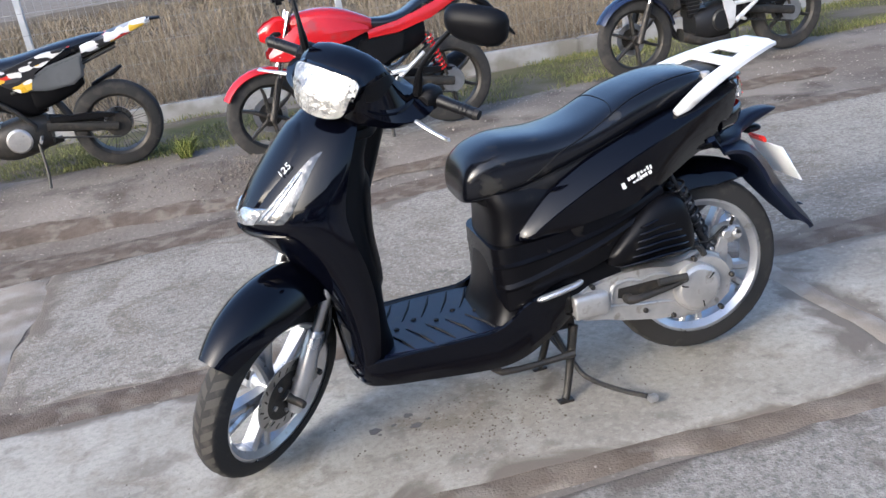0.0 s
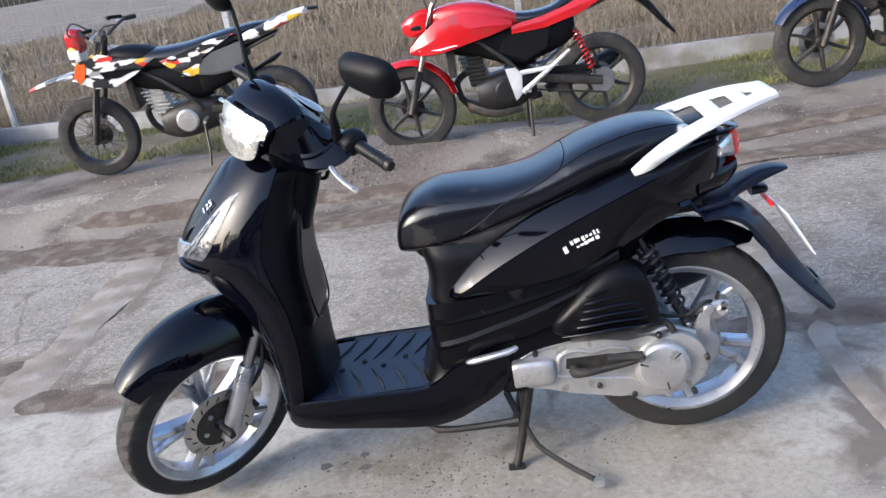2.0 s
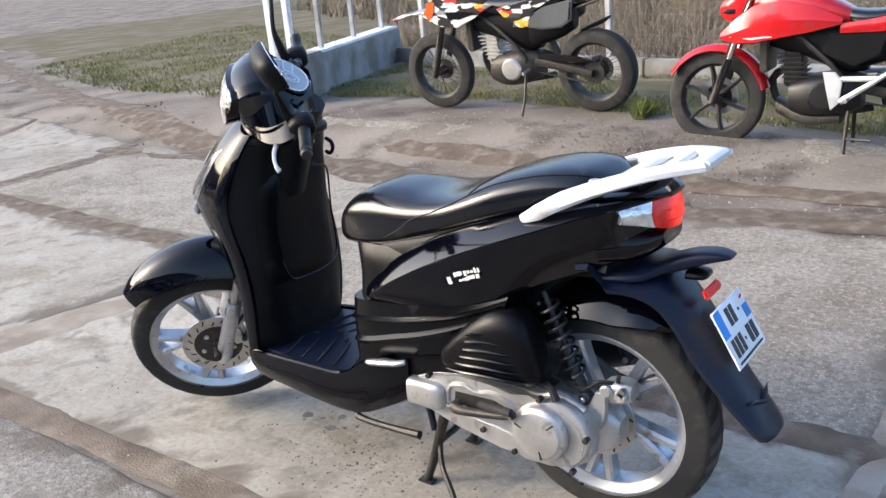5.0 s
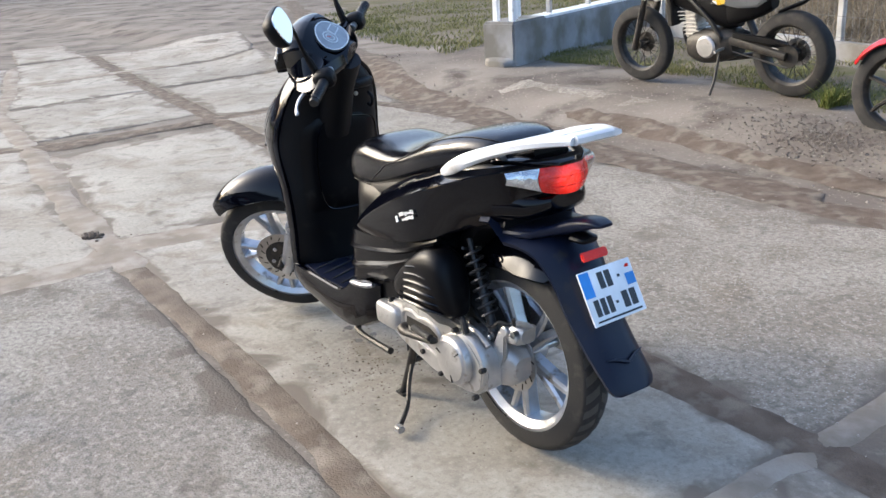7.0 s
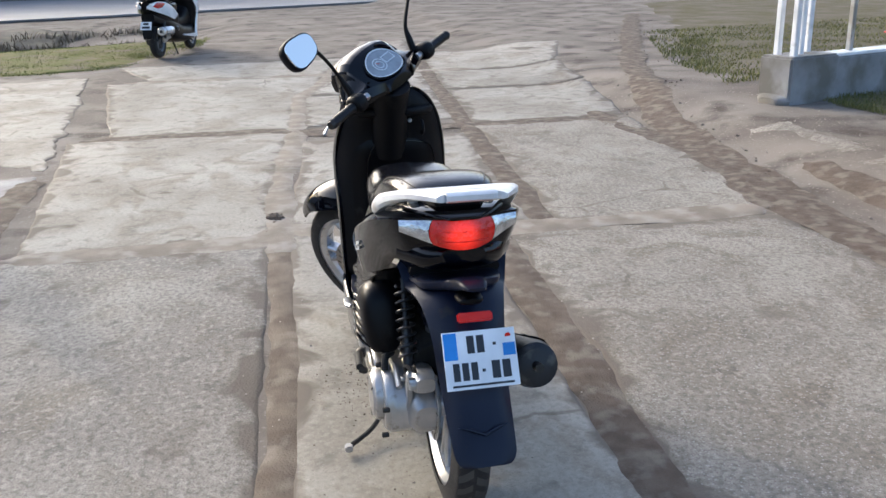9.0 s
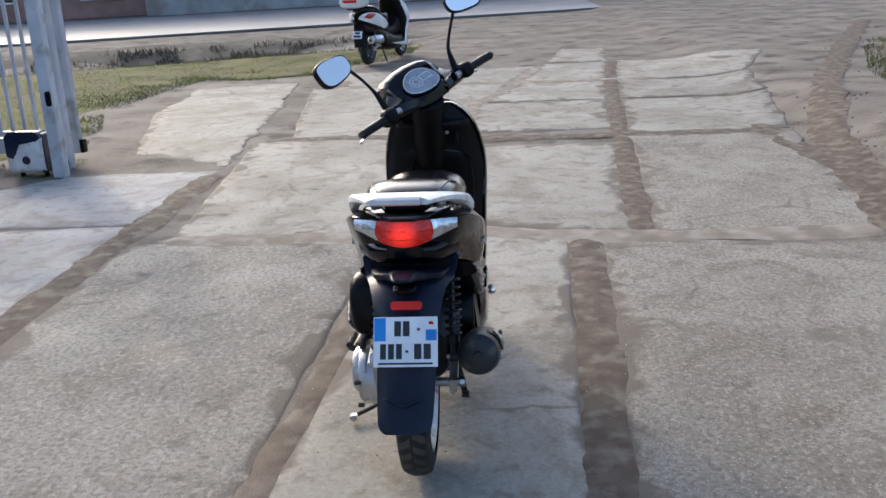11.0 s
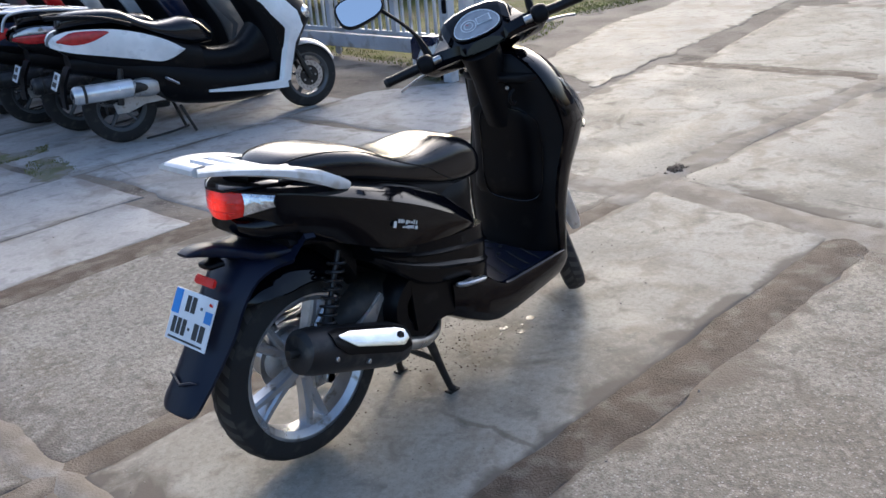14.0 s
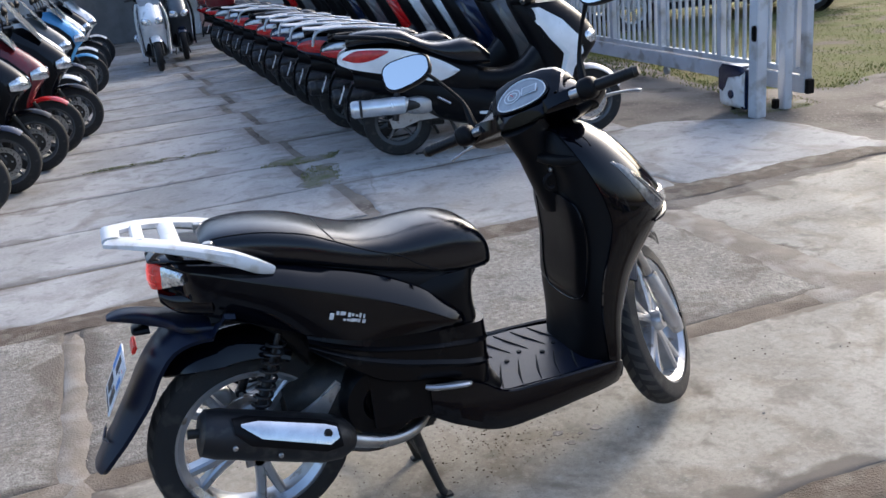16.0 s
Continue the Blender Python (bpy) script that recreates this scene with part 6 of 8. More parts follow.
GRAPHIC = shards("sticker_graphic")
GREENBLADE = leaf_material("grass_blades", (0.062, 0.092, 0.016), (0.225, 0.228, 0.062))
VERGEBLADE = leaf_material("verge_blades", (0.065, 0.082, 0.022), (0.22, 0.205, 0.075))
STRAW = leaf_material("straw", (0.10, 0.078, 0.05), (0.235, 0.192, 0.132))


# ---- fence, kerb and gate ----
def bar_along(a, b, w, h, bevel=0.004):
    """A square bar from a to b."""
    a, b = Vector(a), Vector(b)
    d = b - a
    return box(d.length, w, h, (0, 0, 0), bevel, Matrix.Translation((a + b) / 2) @ d.to_track_quat("X", "Z").to_matrix().to_4x4())


KERBLINE = [(-14.0, -5.35), (-2.0, -5.55), (2.3, -5.85), (6.35, -6.85)]


def build_fence():
    for i, ((x0, y0), (x1, y1)) in enumerate(zip(KERBLINE, KERBLINE[1:])):
        z0, z1 = ground_z(x0, y0), ground_z(x1, y1)
        tagged(part("kerb", bar_along((x0, y0, z0 + 0.03), (x1, y1, z1 + 0.03), 0.10, 0.24, 0.012), KERB), "low concrete kerb under a wire fence", "kerb", kind="structure")
    fence = thing("wire_fence", "galvanised welded wire fence on thin posts", "fence")
    posts = []
    x = -13.0
    while x < 6.4:
        y = float(np.interp(x, [k[0] for k in KERBLINE], [k[1] for k in KERBLINE]))
        posts.append((x, y, ground_z(x, y)))
        x += 2.62
    posts = [(px, py, pz) for px, py, pz in posts]
    for px, py, pz in posts:
        part("post", bar_along((px, py - 0.03, pz), (px, py - 0.03, pz + 1.75), 0.055, 0.055, 0.006), GALV, fence)
    for (x0, y0, z0), (x1, y1, z1) in zip(posts, posts[1:]):
        bm = bmesh.new()
        n = 40
        for i in range(1, n):
            f = i / n
            tube([(x0 + (x1 - x0) * f, y0 + (y1 - y0) * f, z0 + 0.16), (x0 + (x1 - x0) * f, y0 + (y1 - y0) * f, z0 + 1.65)], 0.0014, 3, bm)
        for k in range(9):
            z = 0.18 + 0.18 * k
            tube([(x0, y0 + 0.004, z0 + z), (x1, y1 + 0.004, z1 + z)], 0.0018, 3, bm)
        tagged(part("wire_panel", bm, WIRE, fence), kind="stuff")


build_fence()


def build_pier():
    """A concrete pier and low wall that once carried a gate, with white posts."""
    pier = thing("gate_pier", "grey concrete gate pier with white steel posts", "gate pier")
    z = ground_z(5.3, -4.3)
    d = Vector((0.62, -1.9, 0)).normalized()
    s = Vector((d.y, -d.x, 0))
    a = Vector((5.05, -4.02, z))
    def block(name, p, q, w, h, mat, bev=0.012):
        bm = box(q - p, w, h, ((p + q) / 2, 0, h / 2 - 0.05), bev)
        return part(name, moved(bm, Matrix.Translation(a) @ d.to_track_quat("X", "Z").to_matrix().to_4x4()), mat, pier)
    block("pier_block", 0.0, 0.62, 0.36, 0.46, KERB, 0.02)
    block("low_wall", 0.62, 2.9, 0.26, 0.42, KERB, 0.015)
    block("wall_coping", 0.625, 2.88, 0.22, 0.445, WHITEP, 0.01)
    m = Matrix.Translation(a) @ d.to_track_quat("X", "Z").to_matrix().to_4x4()
    for u, v in ((0.12, 0.09), (0.12, -0.09), (0.30, 0.0), (0.50, 0.09)):
        part("pier_post", moved(box(0.055, 0.055, 1.6, (u, v, 1.15), 0.006), m), WHITEP, pier)
    part("pier_foot", moved(hull([(-0.06, 0.10, -0.02, 0.05), (0.0, 0.17, -0.02, 0.08), (0.06, 0.19, -0.02, 0.07)], 12, 3), m), KERB, pier)
    for k in range(3):
        part("fence_post", moved(box(0.05, 0.05, 1.6, (1.0 + 0.85 * k, 0.02, 1.1), 0.006), m), GALV, pier)


build_pier()


def build_gate():
    gate = thing("sliding_gate", "grey steel sliding gate with upright bars", "gate")
    p0, p1 = Vector((5.06, 3.48, 0)), Vector((5.50, 9.6, 0))
    d = (p1 - p0).normalized()
    ln = (p1 - p0).length
    m = Matrix.Translation(p0) @ d.to_track_quat("X", "Z").to_matrix().to_4x4()
    def put(name, bm, mat=GATEPAINT):
        return part(name, moved(bm, m), mat, gate)
    put("bottom_rail", box(ln, 0.08, 0.14, (ln / 2, 0, 0.17), 0.006))
    put("inner_rail", box(ln, 0.05, 0.05, (ln / 2, 0, 0.275), 0.005))
    put("top_rail", box(ln, 0.06, 0.06, (ln / 2, 0, 1.78), 0.006))
    put("end_stile", box(0.07, 0.07, 1.70, (0.035, 0, 0.95), 0.006))
    k, u = 0, 0.16
    while u < ln:
        put("gate_bar" if k % 9 else "gate_stile", box(0.028 if k % 9 else 0.07, 0.028 if k % 9 else 0.06, 1.50, (u, 0, 1.03), 0.003))
        u += 0.118
        k += 1
    put("end_cap", box(0.04, 0.07, 0.12, (-0.015, 0, 0.16), 0.006), PLASTIC)
    for u in (0.25, 2.2):
        put("roller", disc(0.045, 0.03, (u, 0.0, 0.055), "y", 16), GALV)
    post = thing("gate_post", "grey square steel guide post of the gate", "post")
    part("post", box(0.10, 0.10, 1.95, (4.50, 3.42, 0.975), 0.006), GATEPAINT, post)
    part("post", box(0.08, 0.08, 1.95, (4.86, 3.52, 0.975), 0.006), GATEPAINT, post)
    part("sensor", box(0.03, 0.045, 0.12, (4.445, 3.40, 0.66), 0.008), PLASTIC, post, "small black light sensor")
    part("cable_box", box(0.05, 0.05, 0.08, (4.75, 3.50, 0.06), 0.008), PLASTIC, post)
    motor = thing("gate_motor", "pale grey gate motor box with a dark blue cover", "gate motor", m=Matrix.Translation((4.56, 3.68, 0)) @ Matrix.Rotation(radians(86), 4, "Z"))
    part("housing", hull([(-0.16, 0.09, 0.05, 0.34), (-0.15, 0.105, 0.045, 0.375), (0.0, 0.108, 0.045, 0.385), (0.15, 0.105, 0.045, 0.375), (0.16, 0.09, 0.05, 0.34)], 22, 5, 2), WHITE, motor)
    part("cover", slab_of([(-0.165, 0.345), (-0.12, 0.395), (0.12, 0.395), (0.165, 0.35), (0.165, 0.19), (0.10, 0.16), (0.06, 0.24), (0.04, 0.30), (-0.10, 0.305)], 0.03, "y", 0.085, 0.010), DEEPBLUE, motor, "dark blue cover")
    part("cover", slab_of([(-0.165, 0.05), (-0.165, 0.36), (-0.12, 0.39), (-0.10, 0.36), (-0.12, 0.05)], 0.19, "y", -0.095, 0.01), DEEPBLUE, motor)
    part("release_lock", disc(0.035, 0.02, (-0.01, 0.108, 0.16), "y", 20), DEEPBLUE, motor)
    for s in (-1, 1):
        part("foot", box(0.03, 0.03, 0.06, (s * 0.11, 0.0, 0.025), 0.004), PLASTIC, motor)


build_gate()


# ---- grass ----
def patch(name, outline, mat, label, lift=0.012, seed=1, cell=0.35):
    """A soft-edged patch laid on the ground."""
    bm = bmesh.new()
    cx, cy = sum(p[0] for p in outline) / len(outline), sum(p[1] for p in outline) / len(outline)
    rim = []
    for (x0, y0), (x1, y1) in zip(outline, outline[1:] + outline[:1]):
        k = max(2, int(math.hypot(x1 - x0, y1 - y0) / 0.2))
        k = min(k, 90)
        for i in range(k):
            x, y = x0 + (x1 - x0) * i / k, y0 + (y1 - y0) * i / k
            j = 0.16 * noise.noise(Vector((x * 1.7, y * 1.7, seed))) + 0.06 * noise.noise(Vector((x * 7, y * 7, seed)))
            rim.append((x + j, y + j))
    verts = [bm.verts.new((x, y, 0)) for x, y in rim]
    f = bm.faces.new(verts)
    bmesh.ops.triangulate(bm, faces=[f])
    bmesh.ops.subdivide_edges(bm, edges=[e for e in bm.edges if e.calc_length() > cell * 2], cuts=4, use_grid_fill=False)
    bmesh.ops.triangulate(bm, faces=bm.faces[:])
    for v in bm.verts:
        e = v.is_boundary
        v.co.z = ground_z(v.co.x, v.co.y) + (-0.02 if e else lift)
    return tagged(part(name, bm, mat), label, "grass", kind="stuff")


def inside(x, y, poly):
    hit = False
    for (x0, y0), (x1, y1) in zip(poly, poly[1:] + poly[:1]):
        if (y0 > y) != (y1 > y) and x < (x1 - x0) * (y - y0) / (y1 - y0) + x0:
            hit = not hit
    return hit


def blades(name, poly, count, h0, h1, w, mat, label, seed, clump=0.5, lean=0.5):
    rnd = random.Random(seed)
    xs, ys = [p[0] for p in poly], [p[1] for p in poly]
    vs, fs = [], []
    n = 0
    while n < count:
        x, y = rnd.uniform(min(xs), max(xs)), rnd.uniform(min(ys), max(ys))
        if not inside(x, y, poly) or noise.noise(Vector((x * 1.4, y * 1.4, seed))) < rnd.uniform(-0.6, 0.5) * clump:
            continue
        n += 1
        z, a = ground_z(x, y) + 0.0, rnd.uniform(0, 2 * math.pi)
        h = rnd.uniform(h0, h1)
        dx, dy = math.cos(a) * w / 2, math.sin(a) * w / 2
        lx, ly = rnd.gauss(0, lean) * h, rnd.gauss(0, lean) * h
        b = len(vs)
        vs += [(x - dx, y - dy, z), (x + dx, y + dy, z), (x + lx * 0.4 + dx * 0.7, y + ly * 0.4 + dy * 0.7, z + h * 0.6), (x + lx * 0.4 - dx * 0.7, y + ly * 0.4 - dy * 0.7, z + h * 0.6), (x + lx, y + ly, z + h)]
        fs += [(b, b + 1, b + 2, b + 3), (b + 3, b + 2, b + 4)]
    me = bpy.data.meshes.new(name)
    me.from_pydata(vs, [], fs)
    me.materials.append(mat)
    return tagged(new(name, me), label, "grass", kind="stuff")


VERGE = [(-12, -5.45), (-2.0, -5.5), (2.3, -5.78), (5.4, -6.3), (5.2, -4.45), (3.9, -4.55), (2.7, -4.45), (1.9, -4.22), (1.2, -4.12), (0.4, -4.2), (-0.8, -4.15), (-1.6, -4.2), (-3.5, -4.1), (-12, -4.0)]
MEADOW = [(-40, -5.5), (-2.0, -5.65), (2.3, -5.95), (6.4, -6.95), (9, -12), (14, -40), (-40, -40)]
LAWN = [(4.9, 3.75), (6.4, 3.9), (8.1, 4.6), (9.9, 4.5), (11.2, 4.3), (10.9, 3.2), (11.6, 2.35), (13.1, 2.0), (14.6, 1.4), (17.2, 1.4), (15.4, 5.2), (12.6, 12.0), (8.5, 22.0), (5.9, 22.0), (5.2, 6.0)]
FARBANK = [(6.2, -4.2), (9.0, -4.8), (13, -6.2), (22, -10), (20, -30), (14, -30), (9, -12), (6.6, -7.2)]
patch("grass_verge", VERGE, VERGETURF, "patchy green grass under the parked motorcycles", seed=2)
patch("dry_meadow", MEADOW, STRAWBED, "dry straw-coloured meadow behind the fence", seed=3, cell=1.5)
patch("lawn", LAWN, SODDY, "short patchy lawn between yard and road", seed=4, cell=0.6)
patch("rough_bank", FARBANK, BANK, "rough grass bank beside the muddy track", seed=5, cell=0.8)
blades("verge_grass", VERGE, 52000, 0.010, 0.050, 0.007, VERGEBLADE, "short green grass blades on the verge", 11)
blades("meadow_straw", [(-9, -5.65), (-2.0, -5.75), (2.3, -6.05), (6.4, -7.0), (9, -12), (-9, -14)], 42000, 0.08, 0.42, 0.008, STRAW, "tall dry straw stems behind the fence", 12, clump=0.5, lean=0.75)
blades("far_straw", [(7.6, -10.5), (11, -12), (17, -16), (16, -26), (-9, -26), (-9, -14), (9, -12.2)], 20000, 0.10, 0.45, 0.022, STRAW, "tall dry straw stems farther off", 17, clump=0.4, lean=0.7)
blades("lawn_grass", [(4.9, 3.75), (6.4, 3.9), (8.1, 4.6), (9.9, 4.5), (11.2, 4.3), (10.9, 3.2), (11.6, 2.35), (14.6, 1.4), (16.5, 1.4), (15.0, 5.2), (11, 12.0), (5.4, 12)], 70000, 0.010, 0.030, 0.009, GREENBLADE, "short green grass blades on the lawn", 13, clump=0.7)
blades("bank_grass", [(6.2, -4.2), (9.0, -4.8), (13, -6.2), (14, -12), (8, -9)], 16000, 0.015, 0.06, 0.012, VERGEBLADE, "short green and dry grass on the rough bank", 14, clump=0.9)
blades("grass_tuft", [(1.40, -4.02), (1.62, -4.02), (1.62, -4.22), (1.40, -4.22)], 260, 0.05, 0.16, 0.008, GREENBLADE, "bright green grass tuft at the yard's edge", 15, clump=0)
MOSS = material("moss", (0.11, 0.115, 0.045), 0.95, dark=(0.17, 0.15, 0.10), scale=9, fine=120, bump=0.6, dirt=(0.20, 0.185, 0.16), dirt_scale=7, dirt_amount=0.5)
for k, spot in enumerate(([(0.75, 4.72), (1.05, 4.62), (1.35, 4.66), (1.45, 4.86), (1.15, 4.95), (0.85, 4.90)], [(0.9, 3.85), (1.2, 3.83), (1.3, 4.35), (1.12, 4.5), (0.98, 4.3)], [(-0.6, 5.66), (0.5, 5.64), (0.7, 5.74), (-0.4, 5.76)], [(4.4, 3.5), (5.2, 3.45), (5.3, 3.95), (4.6, 4.0)])):
    patch("moss_patch", spot, MOSS, "mossy patch in the joints of the yard", lift=0.006, seed=30 + k, cell=0.06)
    blades("moss_grass", spot, 700, 0.004, 0.014, 0.006, VERGEBLADE, "sparse grass in the joints of the yard", 60 + k, clump=0.4)
patch("ditch", [(15.2, 5.4), (16.6, 1.7), (20.6, 1.2), (20.4, 5.5), (18.0, 10.5), (13.6, 22), (10.2, 22), (12.4, 12.2)], DITCH, "dark bare ditch between lawn and road", lift=0.014, seed=8, cell=0.6)
# ditch bank before the road
blades("ditch_scrub", [(15.6, 5.6), (17.3, 1.6), (20.4, 2.2), (18.2, 8.0), (14.5, 16), (12.2, 15)], 12000, 0.04, 0.20, 0.02, leaf_material("ditch_scrub", (0.07, 0.058, 0.042), (0.16, 0.135, 0.09)), "dark dead scrub in the ditch", 16, clump=0.2)


def puddle(x, y, rx, ry, seed):
    bm = bmesh.new()
    bm.faces.new([bm.verts.new((x + rx * math.cos(a) * (1 + 0.35 * noise.noise(Vector((math.cos(a), math.sin(a), seed)))), y + ry * math.sin(a) * (1 + 0.35 * noise.noise(Vector((math.sin(a), math.cos(a), seed)))), 0.004)) for a in [2 * math.pi * k / 28 for k in range(28)]])
    tagged(part("puddle", bm, WATER), "shallow rain puddle on the muddy track", "puddle", group="puddles", kind="structure")


WATER = material("puddle_water", (0.05, 0.045, 0.04), 0.03, bump=0, rough_var=0.01)
for p in ((22.5, -5.0, 1.5, 0.9, 1), (18.3, -5.0, 0.55, 0.45, 2), (12.7, -5.4, 0.35, 0.30, 3), (25.0, -9.0, 1.6, 1.1, 4), (14.3, -6.2, 0.45, 0.35, 5), (29, -11.2, 2.2, 1.2, 6)):
    puddle(*p)


# ---- buildings far off ----
def building(name, label, origin, heading, length, depth, height, mat, windows, doors=()):
    b = thing(name, label, "building", m=Matrix.Translation(origin) @ Matrix.Rotation(heading, 4, "Z"))
    part("wall", box(length, depth, height, (length / 2, depth / 2, height / 2), 0.02), mat, b)
    part("roof", slab_of([(-0.4, height), (length + 0.4, height), (length + 0.4, height + 0.2), (length / 2, height + 1.6), (-0.4, height + 0.2)], depth + 0.8, "y", -0.4, 0.01), GREY, b)
    for u, z, w, h in windows:
        wd = part("window", box(w, 0.06, h, (u, -0.01, z), 0.01), PANE, b)
        part("window_frame", box(w + 0.14, 0.04, 0.08, (u, -0.02, z + h / 2 + 0.03), 0.005), WHITEP, wd)
        part("window_sill", box(w + 0.2, 0.16, 0.07, (u, -0.06, z - h / 2 - 0.03), 0.005), WHITEP, wd)
    for u, w, h, dm in doors:
        part("door", box(w, 0.08, h, (u, -0.02, h / 2), 0.01), dm, b)


building("brick_building", "long dull red brick building across the road", (33.0, 23.0, 0), radians(-64), 40, 8, 5.0, BRICK, [(3 + 4.1 * k, 1.55, 1.5, 1.5) for k in range(9)])
fw = thing("boundary_wall", "low pale boundary wall across the road", "wall")
part("wall", bar_along((35.5, 14.5, 0.45), (45.5, -6.0, 0.45), 0.25, 0.9, 0.02), PLASTER, fw)
part("coping", bar_along((35.5, 14.5, 0.93), (45.5, -6.0, 0.93), 0.35, 0.06, 0.01), WHITEP, fw)
building("workshop", "grey rendered workshop at the end of the yard", (-9.0, 19.5, 0), 0.0, 22, 8, 4.2, PLASTER, [(4, 1.9, 1.6, 1.2), (14.5, 1.9, 1.6, 1.2)], [(9.5, 2.4, 2.6, GREY), (11.8, 1.1, 2.1, BRICK)])


# ---- parked van ----
def build_van():
    v = thing("van", "white van parked on the lawn behind the gate", "van", m=Matrix.Translation((9.95, 9.35, 0.02)) @ Matrix.Rotation(radians(166), 4, "Z"))
    # local x runs from the front axle back
    part("body", hull([(-0.85, 0.55, 0.35, 0.75), (-0.75, 0.80, 0.28, 0.95), (-0.2, 0.87, 0.26, 1.05), (0.3, 0.89, 0.26, 1.25), (0.9, 0.89, 0.26, 1.80), (2.0, 0.89, 0.26, 1.85), (3.2, 0.88, 0.28, 1.84), (3.45, 0.84, 0.35, 1.78)], 26, 5), WHITEP, v)
    part("windscreen", hull([(0.30, 0.72, 1.22, 1.27), (0.60, 0.74, 1.30, 1.52), (0.86, 0.74, 1.45, 1.76)], 16, 5), PANE, v)
    for s in (-1, 1):
        part("side_window", box(0.75, 0.02, 0.42, (1.25, s * 0.895, 1.45), 0.008), PANE, v)
        part("side_trim", box(2.0, 0.03, 0.10, (1.55, s * 0.892, 0.62), 0.010), PLASTIC, v)
        part("sill", box(1.95, 0.04, 0.10, (1.35, s * 0.87, 0.30), 0.012), PLASTIC, v)
        part("headlight", hull([(-0.82, 0.05, 0.70, 0.80, s * 0.55), (-0.70, 0.14, 0.70, 0.90, s * 0.66), (-0.55, 0.06, 0.78, 0.92, s * 0.80)], 12, 3), CLEAR, v)
        part("wing_mirror", box(0.10, 0.18, 0.16, (0.62, s * 1.0, 1.25), 0.03), PLASTIC, v)
        for x in (0.0, 2.75):
            w = wheel(v, (x, s * 0.80, 0.31), 0.31, 0.21, 0.19, 5, tread=False, style="alloy", name="road_wheel")
            part("wheel_arch", lathe([(0.34, s * 0.80 - 0.11), (0.36, s * 0.80 - 0.11), (0.36, s * 0.80 + 0.11), (0.34, s * 0.80 + 0.11)], 30, "y", (x, 0, 0.33), closed=True), PLASTIC, v)
    part("bumper", hull([(-0.90, 0.60, 0.28, 0.52), (-0.80, 0.82, 0.26, 0.55), (-0.6, 0.88, 0.26, 0.55)], 16, 5), PLASTIC, v)


build_van()


